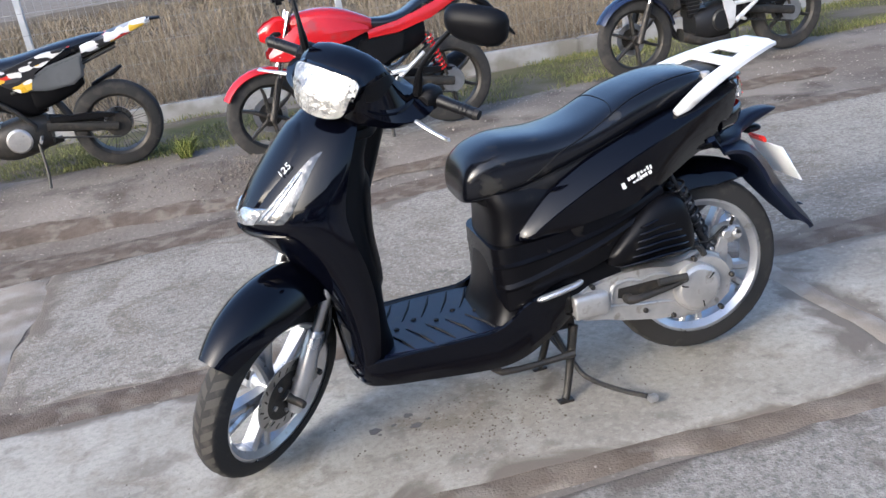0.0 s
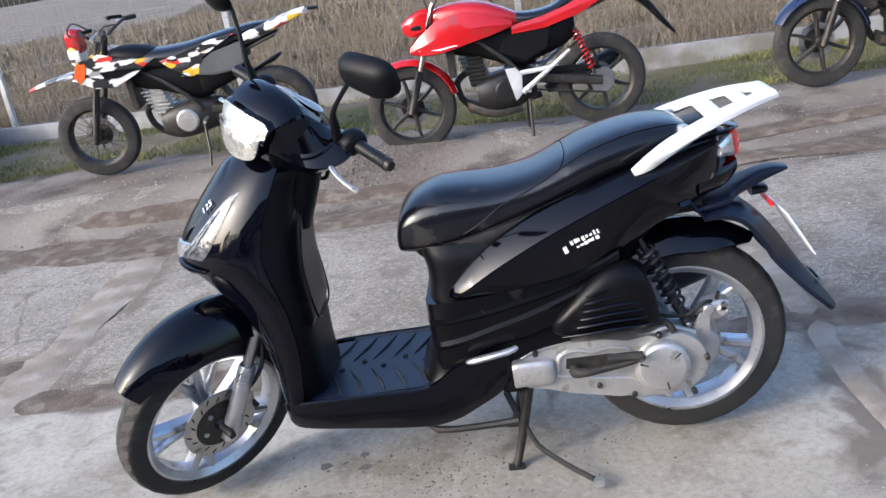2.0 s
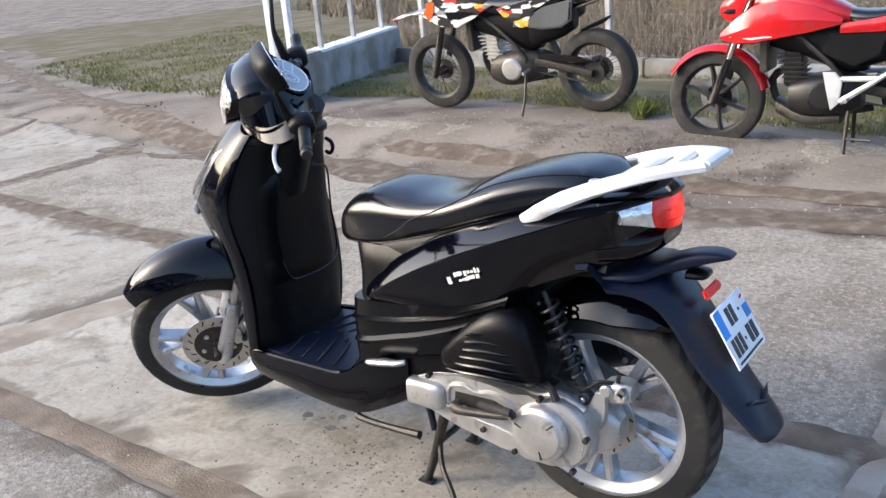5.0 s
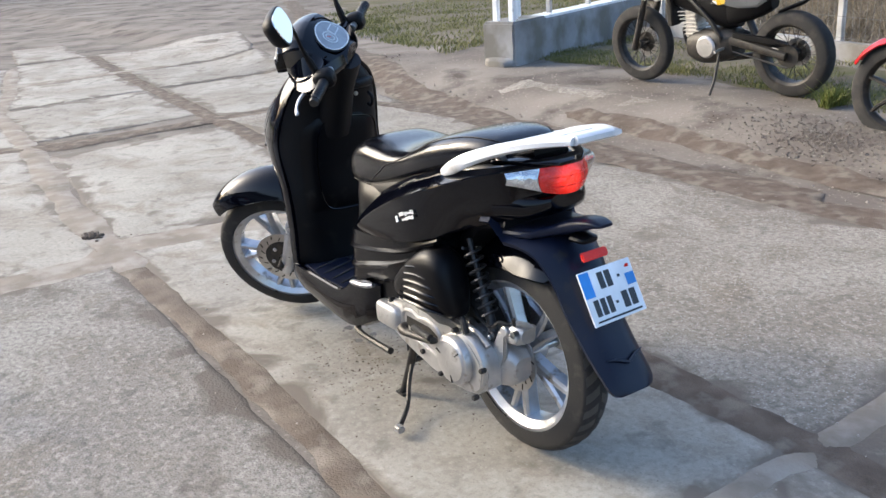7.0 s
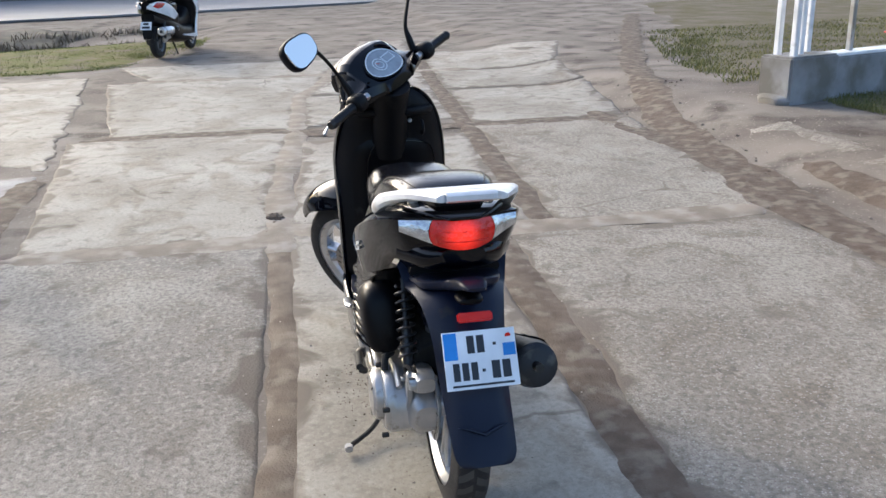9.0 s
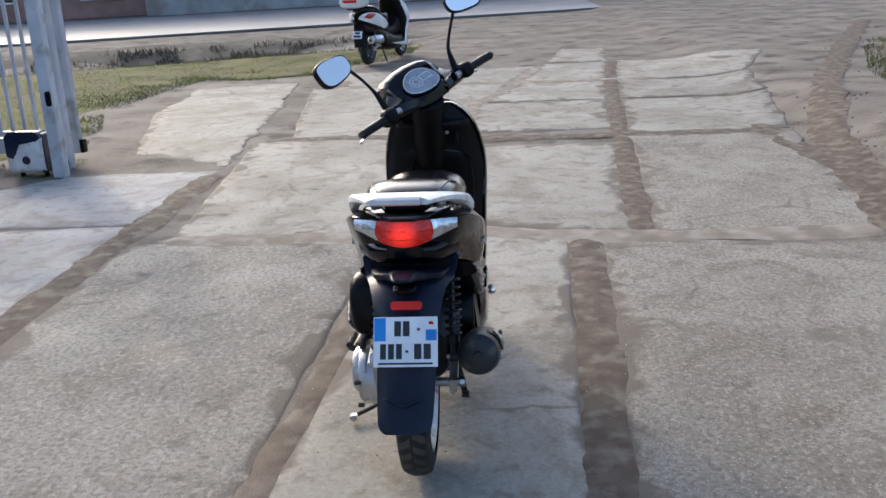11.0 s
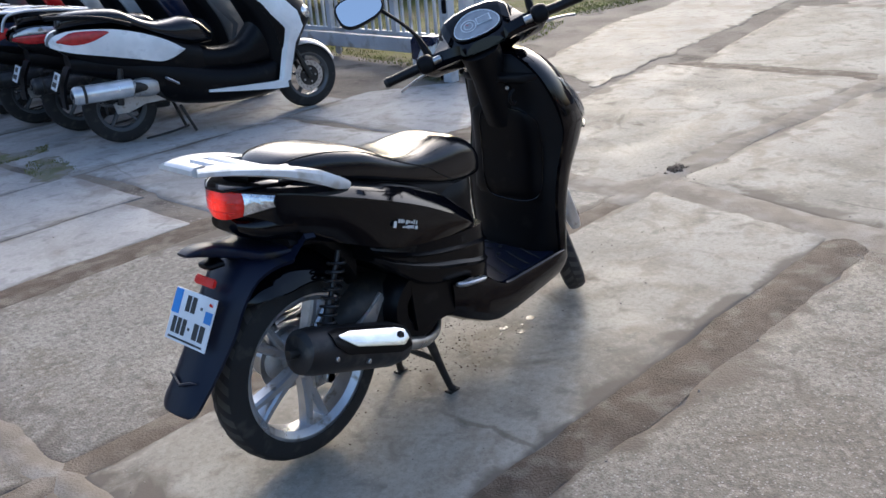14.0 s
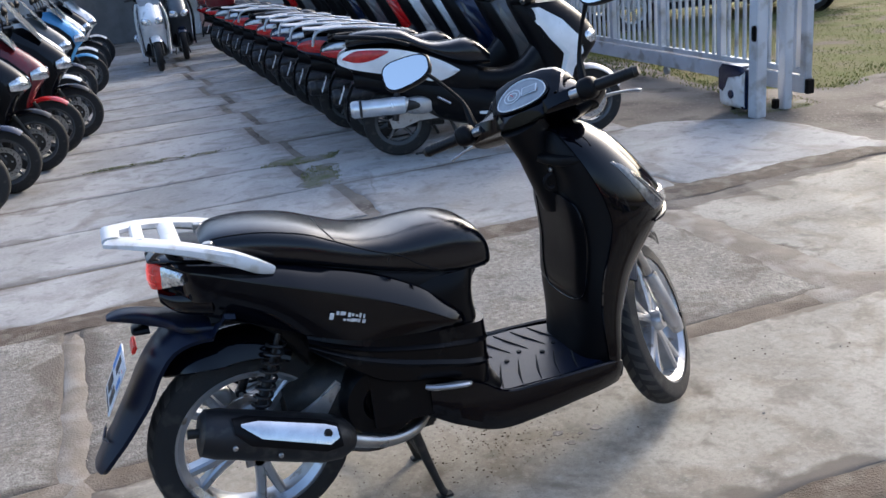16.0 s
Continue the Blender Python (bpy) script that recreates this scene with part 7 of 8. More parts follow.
# ---- maxi scooters ----
def maxi(label, body, trim, m, group="", edge=None, screen=True, case=None, seat_mat=None, rack=False, facing=False, nose=None, lamp="both"):
    """A parked scooter; local x forward from the rear axle, which stands at x = 0."""
    sc = thing("parked_scooter", label, "scooter", group)
    edge = edge or body
    wheel(sc, (0, 0, 0.270), 0.270, 0.182, 0.125, 5, tread=False, style="alloy", name="rear_wheel", rim_mat=GREY)
    wheel(sc, (1.52, 0, 0.262), 0.262, 0.182, 0.11, 5, tread=False, style="alloy", disc_r=0.12, disc_side=-1, name="front_wheel", rim_mat=GREY)
    shape = smooth_rows([(-0.405, 0.085, 0.765, 0.800), (-0.36, 0.130, 0.742, 0.846), (-0.24, 0.170, 0.705, 0.866), (0.0, 0.197, 0.650, 0.846), (0.18, 0.205, 0.606, 0.800), (0.31, 0.207, 0.574, 0.750), (0.40, 0.206, 0.588, 0.704), (0.48, 0.203, 0.622, 0.650), (0.50, 0.202, 0.634, 0.640)], 3)
    def flank(x, v, up=0.0):
        hw, zl, zh = (float(np.interp(x, [r[0] for r in shape], [r[k] for r in shape])) for k in (1, 2, 3))
        return hw - 0.010 * v * v + up, (zl + zh) / 2 + v * (zh - zl) / 2
    for s in (-1, 1):
        rings = []
        for x, hw, zl, zh in shape:
            side = [flank(x, -1 + k / 4) for k in range(9)]
            rings.append([(x, s * (hw - 0.045), zl + 0.006)] + [(x, s * y, z) for y, z in side] + [(x, s * (hw - 0.045), zh - 0.004)])
        part("tail_panel", loft(rings), body, sc, angle=30)
    def lens_on(rows, s):
        """A thin lens lying on the tail panel between two heights, each from -1 to 1."""
        rings = []
        for x, v0, v1 in smooth_rows(rows, 3):
            outer = [flank(x, v0 + (v1 - v0) * k / 6, 0.006 if 0 < k < 6 else 0.001) for k in range(7)]
            inner = [flank(x, v0 + (v1 - v0) * k / 6, -0.012) for k in range(6, -1, -1)]
            rings.append([(x, s * y, z) for y, z in outer + inner])
        return loft(rings)
    part("seat_base", hull([(-0.34, 0.06, 0.72, 0.86), (-0.22, 0.13, 0.62, 0.885), (0.05, 0.17, 0.52, 0.870), (0.30, 0.185, 0.46, 0.80), (0.52, 0.18, 0.42, 0.70), (0.64, 0.15, 0.40, 0.66)], 22, 3), PLASTIC, sc)
    for s in (-1, 1) if body is not WHITEP else ():
        part("tail_accent", loft([[(x, s * (y - 0.02), zl), (x, s * (y + 0.004), zl + 0.004), (x, s * (y + 0.002), zh - 0.004), (x, s * (y - 0.03), zh)] for x, y, zl, zh in smooth_rows([(-0.30, 0.140, 0.745, 0.79), (-0.15, 0.182, 0.71, 0.79), (0.05, 0.203, 0.675, 0.785), (0.25, 0.212, 0.63, 0.73), (0.42, 0.206, 0.58, 0.63)], 2)]), edge, sc)
    part("underbody", hull([(-0.30, 0.10, 0.56, 0.70), (0.05, 0.15, 0.44, 0.66), (0.35, 0.19, 0.25, 0.60), (0.70, 0.20, 0.18, 0.48), (1.05, 0.20, 0.17, 0.45), (1.25, 0.17, 0.20, 0.50), (1.33, 0.12, 0.26, 0.55)], 22, 3), trim, sc)
    part("tunnel", hull([(0.50, 0.13, 0.40, 0.70), (0.75, 0.12, 0.40, 0.60), (1.0, 0.13, 0.40, 0.64), (1.22, 0.17, 0.40, 0.95)], 18, 3), PLASTIC, sc)
    part("seat", hull([(-0.33, 0.06, 0.87, 0.92), (-0.28, 0.12, 0.865, 0.975), (-0.12, 0.16, 0.87, 0.985), (0.08, 0.17, 0.85, 0.965), (0.20, 0.16, 0.81, 0.90), (0.32, 0.16, 0.75, 0.85), (0.44, 0.17, 0.69, 0.845), (0.56, 0.165, 0.65, 0.855), (0.66, 0.13, 0.64, 0.82), (0.75, 0.07, 0.64, 0.73)], 22, 2.8), seat_mat or VINYL, sc, "stepped black seat")
    rows = smooth_rows([(0.30, 1.28, 0.17, 1.34), (0.46, 1.27, 0.21, 1.42), (0.62, 1.24, 0.235, 1.52), (0.74, 1.20, 0.24, 1.60), (0.86, 1.14, 0.225, 1.55), (0.98, 1.08, 0.20, 1.44), (1.06, 1.04, 0.16, 1.34)], 3)
    if facing:
        rows = smooth_rows([(0.30, 1.26, 0.16, 1.30), (0.46, 1.26, 0.18, 1.36), (0.62, 1.24, 0.190, 1.46), (0.74, 1.20, 0.195, 1.57), (0.82, 1.17, 0.19, 1.56), (0.94, 1.12, 0.175, 1.45), (1.06, 1.06, 0.15, 1.31), (1.14, 1.03, 0.11, 1.21)], 3)
    part("front_fairing", loft([shell_ring(*r) for r in rows]), nose or (body if facing else trim), sc)
    part("inner_fairing", loft([inner_ring(r[0], r[1], r[2], 0.10) for r in rows]), MATT, sc)
    for s in (-1, 1):
        part("fairing_edge", loft([[(x - w, s * (y - 0.015), z), (x - w * 0.4, s * (y + 0.012), z), (x + w, s * (y - 0.01), z), (x, s * (y - 0.035), z)] for x, y, z, w in ((1.10, 0.19, 1.03, 0.03), (1.19, 0.225, 0.93, 0.10), (1.29, 0.242, 0.80, 0.12), (1.36, 0.246, 0.68, 0.08), (1.31, 0.235, 0.56, 0.055), (1.27, 0.225, 0.40, 0.05), (1.24, 0.222, 0.28, 0.05))]), edge if body is WHITEP else nose or trim, sc)
        part("sill_strip", loft([[(x, s * (0.20), z - h), (x, s * 0.226, z - h), (x, s * 0.226, z + h), (x, s * 0.20, z + h)] for x, z, h in ((1.26, 0.265, 0.035), (1.15, 0.262, 0.028), (0.85, 0.285, 0.018), (0.62, 0.305, 0.008))]), edge, sc)
        red = [(-0.366, 0.02, 0.25), (-0.28, -0.28, 0.80), (-0.16, -0.02, 0.88), (-0.06, 0.50, 0.88), (-0.02, 0.74, 0.84)] if body is WHITEP else [(-0.395, -0.60, 0.10), (-0.30, -0.72, 0.15), (-0.20, -0.50, 0.25), (-0.11, -0.05, 0.22)]
        if lamp == "red":
            red = [(-0.395, -0.62, 0.55), (-0.30, -0.75, 0.70), (-0.18, -0.55, 0.62), (-0.06, 0.05, 0.40)]
        if lamp == "low":
            red = [(-0.395, -0.75, -0.25), (-0.30, -0.78, -0.20), (-0.20, -0.62, -0.28)]
        part("tail_light", lens_on(red, s), TAILRED, sc, "red tail light")
        if body is not WHITEP and lamp != "red":
            part("clear_lens", lens_on([(-0.385, 0.14, 0.60), (-0.28, 0.22, 0.86), (-0.15, 0.34, 0.90), (-0.03, 0.60, 0.86)], s), RIM, sc, "clear tail lens")
        part("passenger_peg", tube([(0.40, s * 0.215, 0.40), (0.31, s * 0.235, 0.46)], 0.016, 8, flat=0.6), RIM, sc)
        part("fork_leg", tube([(1.52, s * 0.075, 0.255), (1.40, s * 0.075, 0.52)], [0.024, 0.018], 10), DARKMETAL, sc)
        part("grip", tube([(1.00, s * 0.20, 1.10), (0.98, s * 0.34, 1.085)], 0.017, 10), RUBBER, sc)
        part("mirror_stem", tube([(1.05, s * 0.20, 1.12), (1.06, s * 0.26, 1.20), (1.04, s * 0.32, 1.27)], 0.007, 6, k=2), MATT, sc)
        part("mirror", moved(hull([(-0.01, 0.062, -0.045, 0.045), (0.012, 0.068, -0.05, 0.05), (0.035, 0.045, -0.03, 0.03), (0.045, 0.015, -0.01, 0.01)], 14, 2.3, 2), Matrix.Translation((1.03, s * 0.35, 1.30))), MATT, sc)
        part("mirror_glass", moved(hull([(-0.013, 0.058, -0.041, 0.041), (-0.011, 0.058, -0.041, 0.041)], 14, 2.3, 1), Matrix.Translation((1.03, s * 0.35, 1.30))), MIRROR, sc)
        part("headlight", hull([(1.44, 0.030, 0.72, 0.80, s * 0.15), (1.52, 0.045, 0.71, 0.83, s * 0.11), (1.575, 0.035, 0.72, 0.80, s * 0.06)], 12, 2.4), CLEAR, sc)
        part("shock_absorber", tube([(-0.02, s * 0.13, 0.30), (0.02, s * 0.13, 0.56)], 0.026, 8), SPRING, sc)
        part("stand_leg", tube([(0.42, s * 0.09, 0.22), (0.50, s * 0.13, 0.01)], 0.012, 8), DARKMETAL, sc)
        part("grab_rail", tube([(0.14, s * 0.19, 0.86), (-0.05, s * 0.195, 0.925), (-0.26, s * 0.165, 0.955), (-0.40, s * 0.08, 0.96)], 0.016, 8, k=3), MATT, sc)
    part("stand_arm", tube([(0.45, -0.12, 0.06), (0.30, -0.16, 0.045), (0.10, -0.20, 0.04)], 0.009, 6, k=2), DARKMETAL, sc)
    part("handlebar_cover", hull([(0.93, 0.10, 1.06, 1.12), (0.98, 0.20, 1.05, 1.15), (1.05, 0.21, 1.04, 1.17), (1.12, 0.12, 1.05, 1.17)], 18, 3), PLASTIC, sc)
    part("front_mudguard", loft([[Vector((1.52, 0, 0.255)) + Vector((math.cos(a), 0, math.sin(a))) * (r + 0.02 - 0.03 * abs(u) ** 2.5) + Vector((0, u * 0.075, 0)) for u in (-1, -0.7, -0.3, 0.3, 0.7, 1)] + [Vector((1.52, 0, 0.255)) + Vector((math.cos(a), 0, math.sin(a))) * (r + 0.012 - 0.03 * abs(u) ** 2.5) + Vector((0, u * 0.07, 0)) for u in (1, 0.7, 0.3, -0.3, -0.7, -1)] for a, r in [(radians((52 if facing else 25) + (7.5 if facing else 10) * k), 0.262 + 0.003 * k) for k in range(12)]]), (RED if body is MAROON else DEEPBLUE if body is GREY else body) if facing else SILVER if body is WHITEP else body, sc)
    ex = part("silencer", tube([(-0.35, -0.205, 0.43), (-0.335, -0.205, 0.43), (-0.33, -0.205, 0.43), (0.06, -0.205, 0.425), (0.075, -0.205, 0.42)], [0.052, 0.063, 0.067, 0.067, 0.05], 20), POLISHED if body is WHITEP else EXHAUST, sc, "cylindrical silencer")
    part("silencer_band", tube([(-0.285, -0.205, 0.43), (-0.265, -0.205, 0.43)], 0.071, 20), DARKMETAL, ex)
    part("silencer_outlet", tube([(-0.34, -0.205, 0.43), (-0.363, -0.205, 0.431)], 0.024, 12), INK, ex)
    part("exhaust_pipe", tube([(0.07, -0.205, 0.42), (0.14, -0.20, 0.415), (0.22, -0.17, 0.38), (0.34, -0.10, 0.28)], [0.045, 0.036, 0.024, 0.02], 12, k=3), DARKMETAL, sc)
    part("engine_case", hull([(0.075, 0.045, 0.36, 0.46, -0.175), (0.11, 0.055, 0.345, 0.475, -0.172), (0.20, 0.055, 0.335, 0.470, -0.165), (0.26, 0.040, 0.35, 0.44, -0.155)], 16, 2.6), CAST if body is WHITEP else DARKMETAL, sc)
    part("swing_arm", slab_of([(-0.07, 0.31), (0.05, 0.35), (0.36, 0.36), (0.36, 0.28), (0.16, 0.285), (0.04, 0.235), (-0.05, 0.235)], 0.03, "y", -0.125, 0.006), CAST, sc)
    part("engine", hull([(-0.08, 0.05, 0.20, 0.32, 0.10), (0.10, 0.08, 0.20, 0.40, 0.08), (0.36, 0.10, 0.20, 0.42, 0.05)], 14, 3), DARKMETAL, sc)
    part("rear_mudguard", loft([[(x, s * hw, z) for s, hw in ((-1, w), (1, w))] + [(x + 0.02, w * 0.9, z - 0.005), (x + 0.02, -w * 0.9, z - 0.005)] for x, z, w in ((-0.20, 0.66, 0.09), (-0.32, 0.60, 0.085), (-0.37, 0.50, 0.08), (-0.385, 0.40, 0.075), (-0.385, 0.32, 0.065))]), MATT, sc)
    plate = Matrix.Translation((-0.405, 0, 0.52)) @ Matrix.Rotation(radians(24), 4, "Y")
    pl = part("number_plate", box(0.006, 0.17, 0.125, (0, 0, 0), 0.001, plate), PLATEWHITE, sc, "white number plate with bars")
    for z, w in ((0.03, 0.08), (-0.025, 0.12)):
        part("plate_bar", box(0.002, w, 0.034, (-0.0045, 0, z), 0, plate), INK, pl)
    if screen:
        part("windscreen", loft([[(x, s * w, z) for s, w in ((-1, hw), (-0.55, hw), (0, hw), (0.55, hw), (1, hw))] + [(x - 0.008, s * hw, z) for s in (1, 0.55, 0, -0.55, -1)] for x, z, hw in ((1.36, 1.00, 0.15), (1.27, 1.13, 0.18), (1.15, 1.30, 0.17), (1.08, 1.42, 0.11))]), SKYSCREEN if facing else SCREEN, sc)
    if case:
        c = part("top_case", hull([(-0.62, 0.14, 0.98, 1.20), (-0.58, 0.20, 0.95, 1.26), (-0.42, 0.21, 0.95, 1.28), (-0.26, 0.19, 0.96, 1.26), (-0.22, 0.14, 0.98, 1.20)], 20, 4), case, sc, "boxy top case")
        part("case_reflector", box(0.01, 0.24, 0.045, (-0.625, 0, 1.06), 0.004), REFLECTOR, c)
        part("case_rack", box(0.34, 0.16, 0.02, (-0.40, 0, 0.935), 0.005), MATT, c)
    for s in (-1, 1) if rack else ():
        part("rack_bar", tube([(0.26, s * 0.165, 0.915), (0.10, s * 0.185, 0.945), (-0.15, s * 0.185, 0.975), (-0.34, s * 0.165, 0.975), (-0.42, s * 0.150, 0.94), (-0.455, s * 0.140, 0.85)], 0.020, 8, k=3, flat=0.55), BRACKET, sc, "pale grey luggage rack bar")
    if rack:
        r = part("rack", hull([(-0.20, 0.13, 0.965, 0.985), (-0.36, 0.14, 0.965, 0.985), (-0.52, 0.10, 0.975, 0.995)], 12, 4), SILVER, sc, "flat luggage rack")
    sc.matrix_world = m
    return sc


def stand_at(x, y, deg, lean=0.0):
    return Matrix.Translation((x, y, 0)) @ Matrix.Rotation(radians(deg), 4, "Z") @ Matrix.Rotation(radians(lean), 4, "X")


maxi("white and black maxi scooter with a chrome silencer", WHITEP, PLASTIC, stand_at(1.81, 4.33, -15.5), "scooters parked in a row", screen=False)
ROW = "scooters parked in a row"
kinds = {
    "black": maxi("black maxi scooter with a grey luggage rack", PAINT, PLASTIC, stand_at(1.86, 5.06, -14), ROW, rack=True, nose=GREY),
    "blue": maxi("dark blue maxi scooter with red tail lights", DEEPBLUE, PLASTIC, stand_at(1.82, 5.74, -13), ROW, rack=True, nose=DEEPBLUE, lamp="red"),
    "silver": maxi("grey and dark blue scooter with a flat silver rack", DEEPBLUE, PLASTIC, stand_at(1.87, 6.46, -12), ROW, edge=SILVER, rack=True, nose=SILVER, lamp="low"),
    "red": maxi("red and black scooter parked among others", MAROON, PLASTIC, stand_at(1.88, 8.02, -11), ROW, edge=RED, nose=RED),
    "boxed": maxi("dark scooter carrying a maroon top case", GREY, PLASTIC, stand_at(1.95, 10.8, -10), ROW, case=MAROON, lamp="low"),
}
for kind, y in (("silver", 7.20), ("black", 9.0), ("blue", 9.9), ("boxed", 11.8), ("black", 13.1), ("red", 14.3)):
    copy_thing(kinds[kind], stand_at(1.83 + 0.02 * (y - 5), y, -11))
FACE = "scooters facing the yard"
front = {
    "grey": maxi("grey black scooter facing the yard", GREY, PLASTIC, stand_at(-2.60, 5.50, -4), FACE, facing=True),
    "black": maxi("gloss black scooter facing the yard", PAINT, PLASTIC, stand_at(-2.40, 6.20, -3), FACE, facing=True),
    "red": maxi("dark red scooter facing the yard", MAROON, PLASTIC, stand_at(-2.26, 6.90, -3), FACE, facing=True),
    "white": maxi("white scooter with tall screen facing the yard", WHITEP, PLASTIC, stand_at(-2.12, 8.7, -3), FACE, facing=True),
    "pale": maxi("light blue scooter facing the yard", SKYBLUE, PLASTIC, stand_at(-1.87, 11.2, -2), FACE, facing=True),
}
for kind, x, y in (("black", -2.06, 7.65), ("grey", -2.05, 10.0), ("white", -1.84, 12.4), ("black", -1.74, 13.6), ("white", -1.62, 14.9), ("black", -2.80, 4.80)):
    copy_thing(front[kind], stand_at(x, y, -2))
copy_thing(front["white"], stand_at(0.75, 14.25, -91))
copy_thing(front["grey"], stand_at(1.35, 15.6, -93))
maxi("white scooter with a white and black top case", WHITEP, PLASTIC, stand_at(12.75, 1.98, -15), "", case=WHITEP, screen=True)


# ---- motorcycles by the fence ----
def moto(name, label, m, body, style, accent=None, lean=0.0):
    """A motorcycle; local x forward from the rear axle, left side is +y."""
    b = thing(name, label, "motorcycle", "motorcycles by the fence")
    dirt = style == "dirt"
    R, rim, base = (0.305, 0.225, 1.36) if dirt else (0.305, 0.228, 1.30)
    wheel(b, (0, 0, R), R, rim, 0.155 if dirt else 0.115, 6, tyre_mat=DUSTY, rim_mat=DARKMETAL, tread=False, style="wire" if dirt else "alloy", disc_r=0.10, disc_side=-1, name="rear_wheel")
    wheel(b, (base, 0, R), R, rim, 0.115 if dirt else 0.09, 6, tyre_mat=DUSTY, rim_mat=DARKMETAL, tread=False, style="wire" if dirt else "alloy", disc_r=0.12, disc_side=-1, name="front_wheel")
    top = 0.92
    for s in (-1, 1):
        if dirt:
            part("fork_leg", tube([(base + 0.01, s * 0.09, R - 0.03), (base - 0.10, s * 0.09, 0.60), (base - 0.11, s * 0.09, 0.62), (base - 0.235, s * 0.09, 1.00)], [0.026, 0.026, 0.02, 0.022], 10), DARKMETAL, b)
        else:
            part("fork_leg", tube([(base + 0.005, s * 0.085, R - 0.02), (base - 0.10, s * 0.085, 0.56)], 0.024, 10), DARKMETAL, b)
            part("fork_tube", tube([(base - 0.10, s * 0.085, 0.56), (base - 0.25, s * 0.085, 0.97)], 0.017, 10), CHROME, b, "bright fork tube")
        part("swing_arm", tube([(0.0, s * 0.095, R), (0.45, s * 0.085, 0.40)], [0.022, 0.028], 8, flat=1.4), DARKMETAL, b)
        part("frame_tube", tube([(base - 0.28, s * 0.05, 0.86), (0.75, s * 0.10, 0.66), (0.52, s * 0.11, 0.42), (0.60, s * 0.09, 0.26)], 0.018, 8, k=2), DARKMETAL, b)
        part("sub_frame", tube([(0.60, s * 0.10, 0.66), (0.15, s * 0.09, 0.76), (-0.12, s * 0.07, 0.84)], 0.012, 8), DARKMETAL, b)
        part("grip", tube([(base - 0.36, s * 0.24, 1.08), (base - 0.40, s * 0.37, 1.065)], 0.017, 8), RUBBER, b)
        part("handlebar", tube([(base - 0.29, s * 0.03, 1.02), (base - 0.30, s * 0.12, 1.04), (base - 0.36, s * 0.24, 1.08)], 0.011, 8, k=2), DARKMETAL, b)
        part("lever", tube([(base - 0.31, s * 0.22, 1.08), (base - 0.30, s * 0.36, 1.06)], 0.006, 6), RIM, b)
        part("foot_peg", tube([(0.50, s * 0.10, 0.34), (0.50, s * 0.22, 0.335)], 0.012, 8), CAST, b)
    eng = part("engine", hull([(0.44, 0.09, 0.26, 0.46), (0.55, 0.13, 0.22, 0.48), (0.72, 0.13, 0.20, 0.46), (0.84, 0.10, 0.24, 0.42)], 20, 3), DARKMETAL if dirt else BLACKCASE, b)
    part("engine_cover", lathe([(0.085, 0.10), (0.083, 0.135), (0.070, 0.148), (0.0, 0.150)], 26, "y", (0.64, 0, 0.345)), CAST if dirt else BLACKCASE, eng)
    part("engine_cover", lathe([(0.060, -0.10), (0.058, -0.13), (0.0, -0.14)], 22, "y", (0.64, 0, 0.345)), DARKMETAL if dirt else BLACKCASE, eng)
    part("cylinder", box(0.11, 0.12, 0.22, (0.825, 0, 0.50), 0.01), CAST if dirt else BLACKCASE, eng)
    for k in range(7):
        part("cooling_fin", box(0.15, 0.16, 0.008, (0.80 + 0.010 * k, 0, 0.42 + 0.028 * k), 0.002), CAST if dirt else DARKMETAL, b)
    part("exhaust_pipe", tube([(0.86, -0.02, 0.50), (0.97, -0.06, 0.42), (0.92, -0.08, 0.26), (0.72, -0.11, 0.20), (0.40, -0.13, 0.24)], 0.024, 10, k=3), DARKMETAL if not dirt else EXHAUST, b)
    part("frame_spine", hull([(0.42, 0.07, 0.48, 0.76), (0.55, 0.095, 0.47, 0.78), (0.75, 0.10, 0.56, 0.78), (0.95, 0.09, 0.62, 0.80), (1.08, 0.06, 0.72, 0.84)], 16, 3), MATT, b)
    part("air_box", hull([(0.14, 0.05, 0.62, 0.76), (0.24, 0.085, 0.56, 0.78), (0.44, 0.095, 0.50, 0.76), (0.52, 0.07, 0.50, 0.72)], 16, 3.4), MATT, b)
    part("radiator", box(0.05, 0.22, 0.24, (0.985, 0, 0.60), 0.008, None), DARKMETAL, b)
    part("brake_hose", tube([(base - 0.02, 0.10, R + 0.06), (base - 0.10, 0.12, 0.60), (base - 0.22, 0.13, 0.90), (base - 0.33, 0.16, 1.06)], 0.006, 6, k=3), RUBBER, b)
    part("control_cable", tube([(base - 0.34, -0.16, 1.06), (base - 0.20, -0.14, 1.04), (base - 0.24, -0.10, 0.85), (0.90, -0.10, 0.62)], 0.005, 6, k=3), RUBBER, b)
    part("chain_guard", slab_of([(-0.02, 0.40), (0.10, 0.43), (0.42, 0.46), (0.42, 0.42), (0.10, 0.39)], 0.03, "y", 0.085, 0.004), MATT, b)
    part("sprocket", disc(0.085, 0.006, (0, 0.07, R), n=26), STEEL if not dirt else DARKMETAL, b)
    part("chain", tube([(0.0, 0.078, R + 0.083), (0.46, 0.078, 0.375), (0.49, 0.078, 0.345), (0.46, 0.078, 0.315), (0.0, 0.078, R - 0.083)], 0.007, 6), DARKMETAL, b)
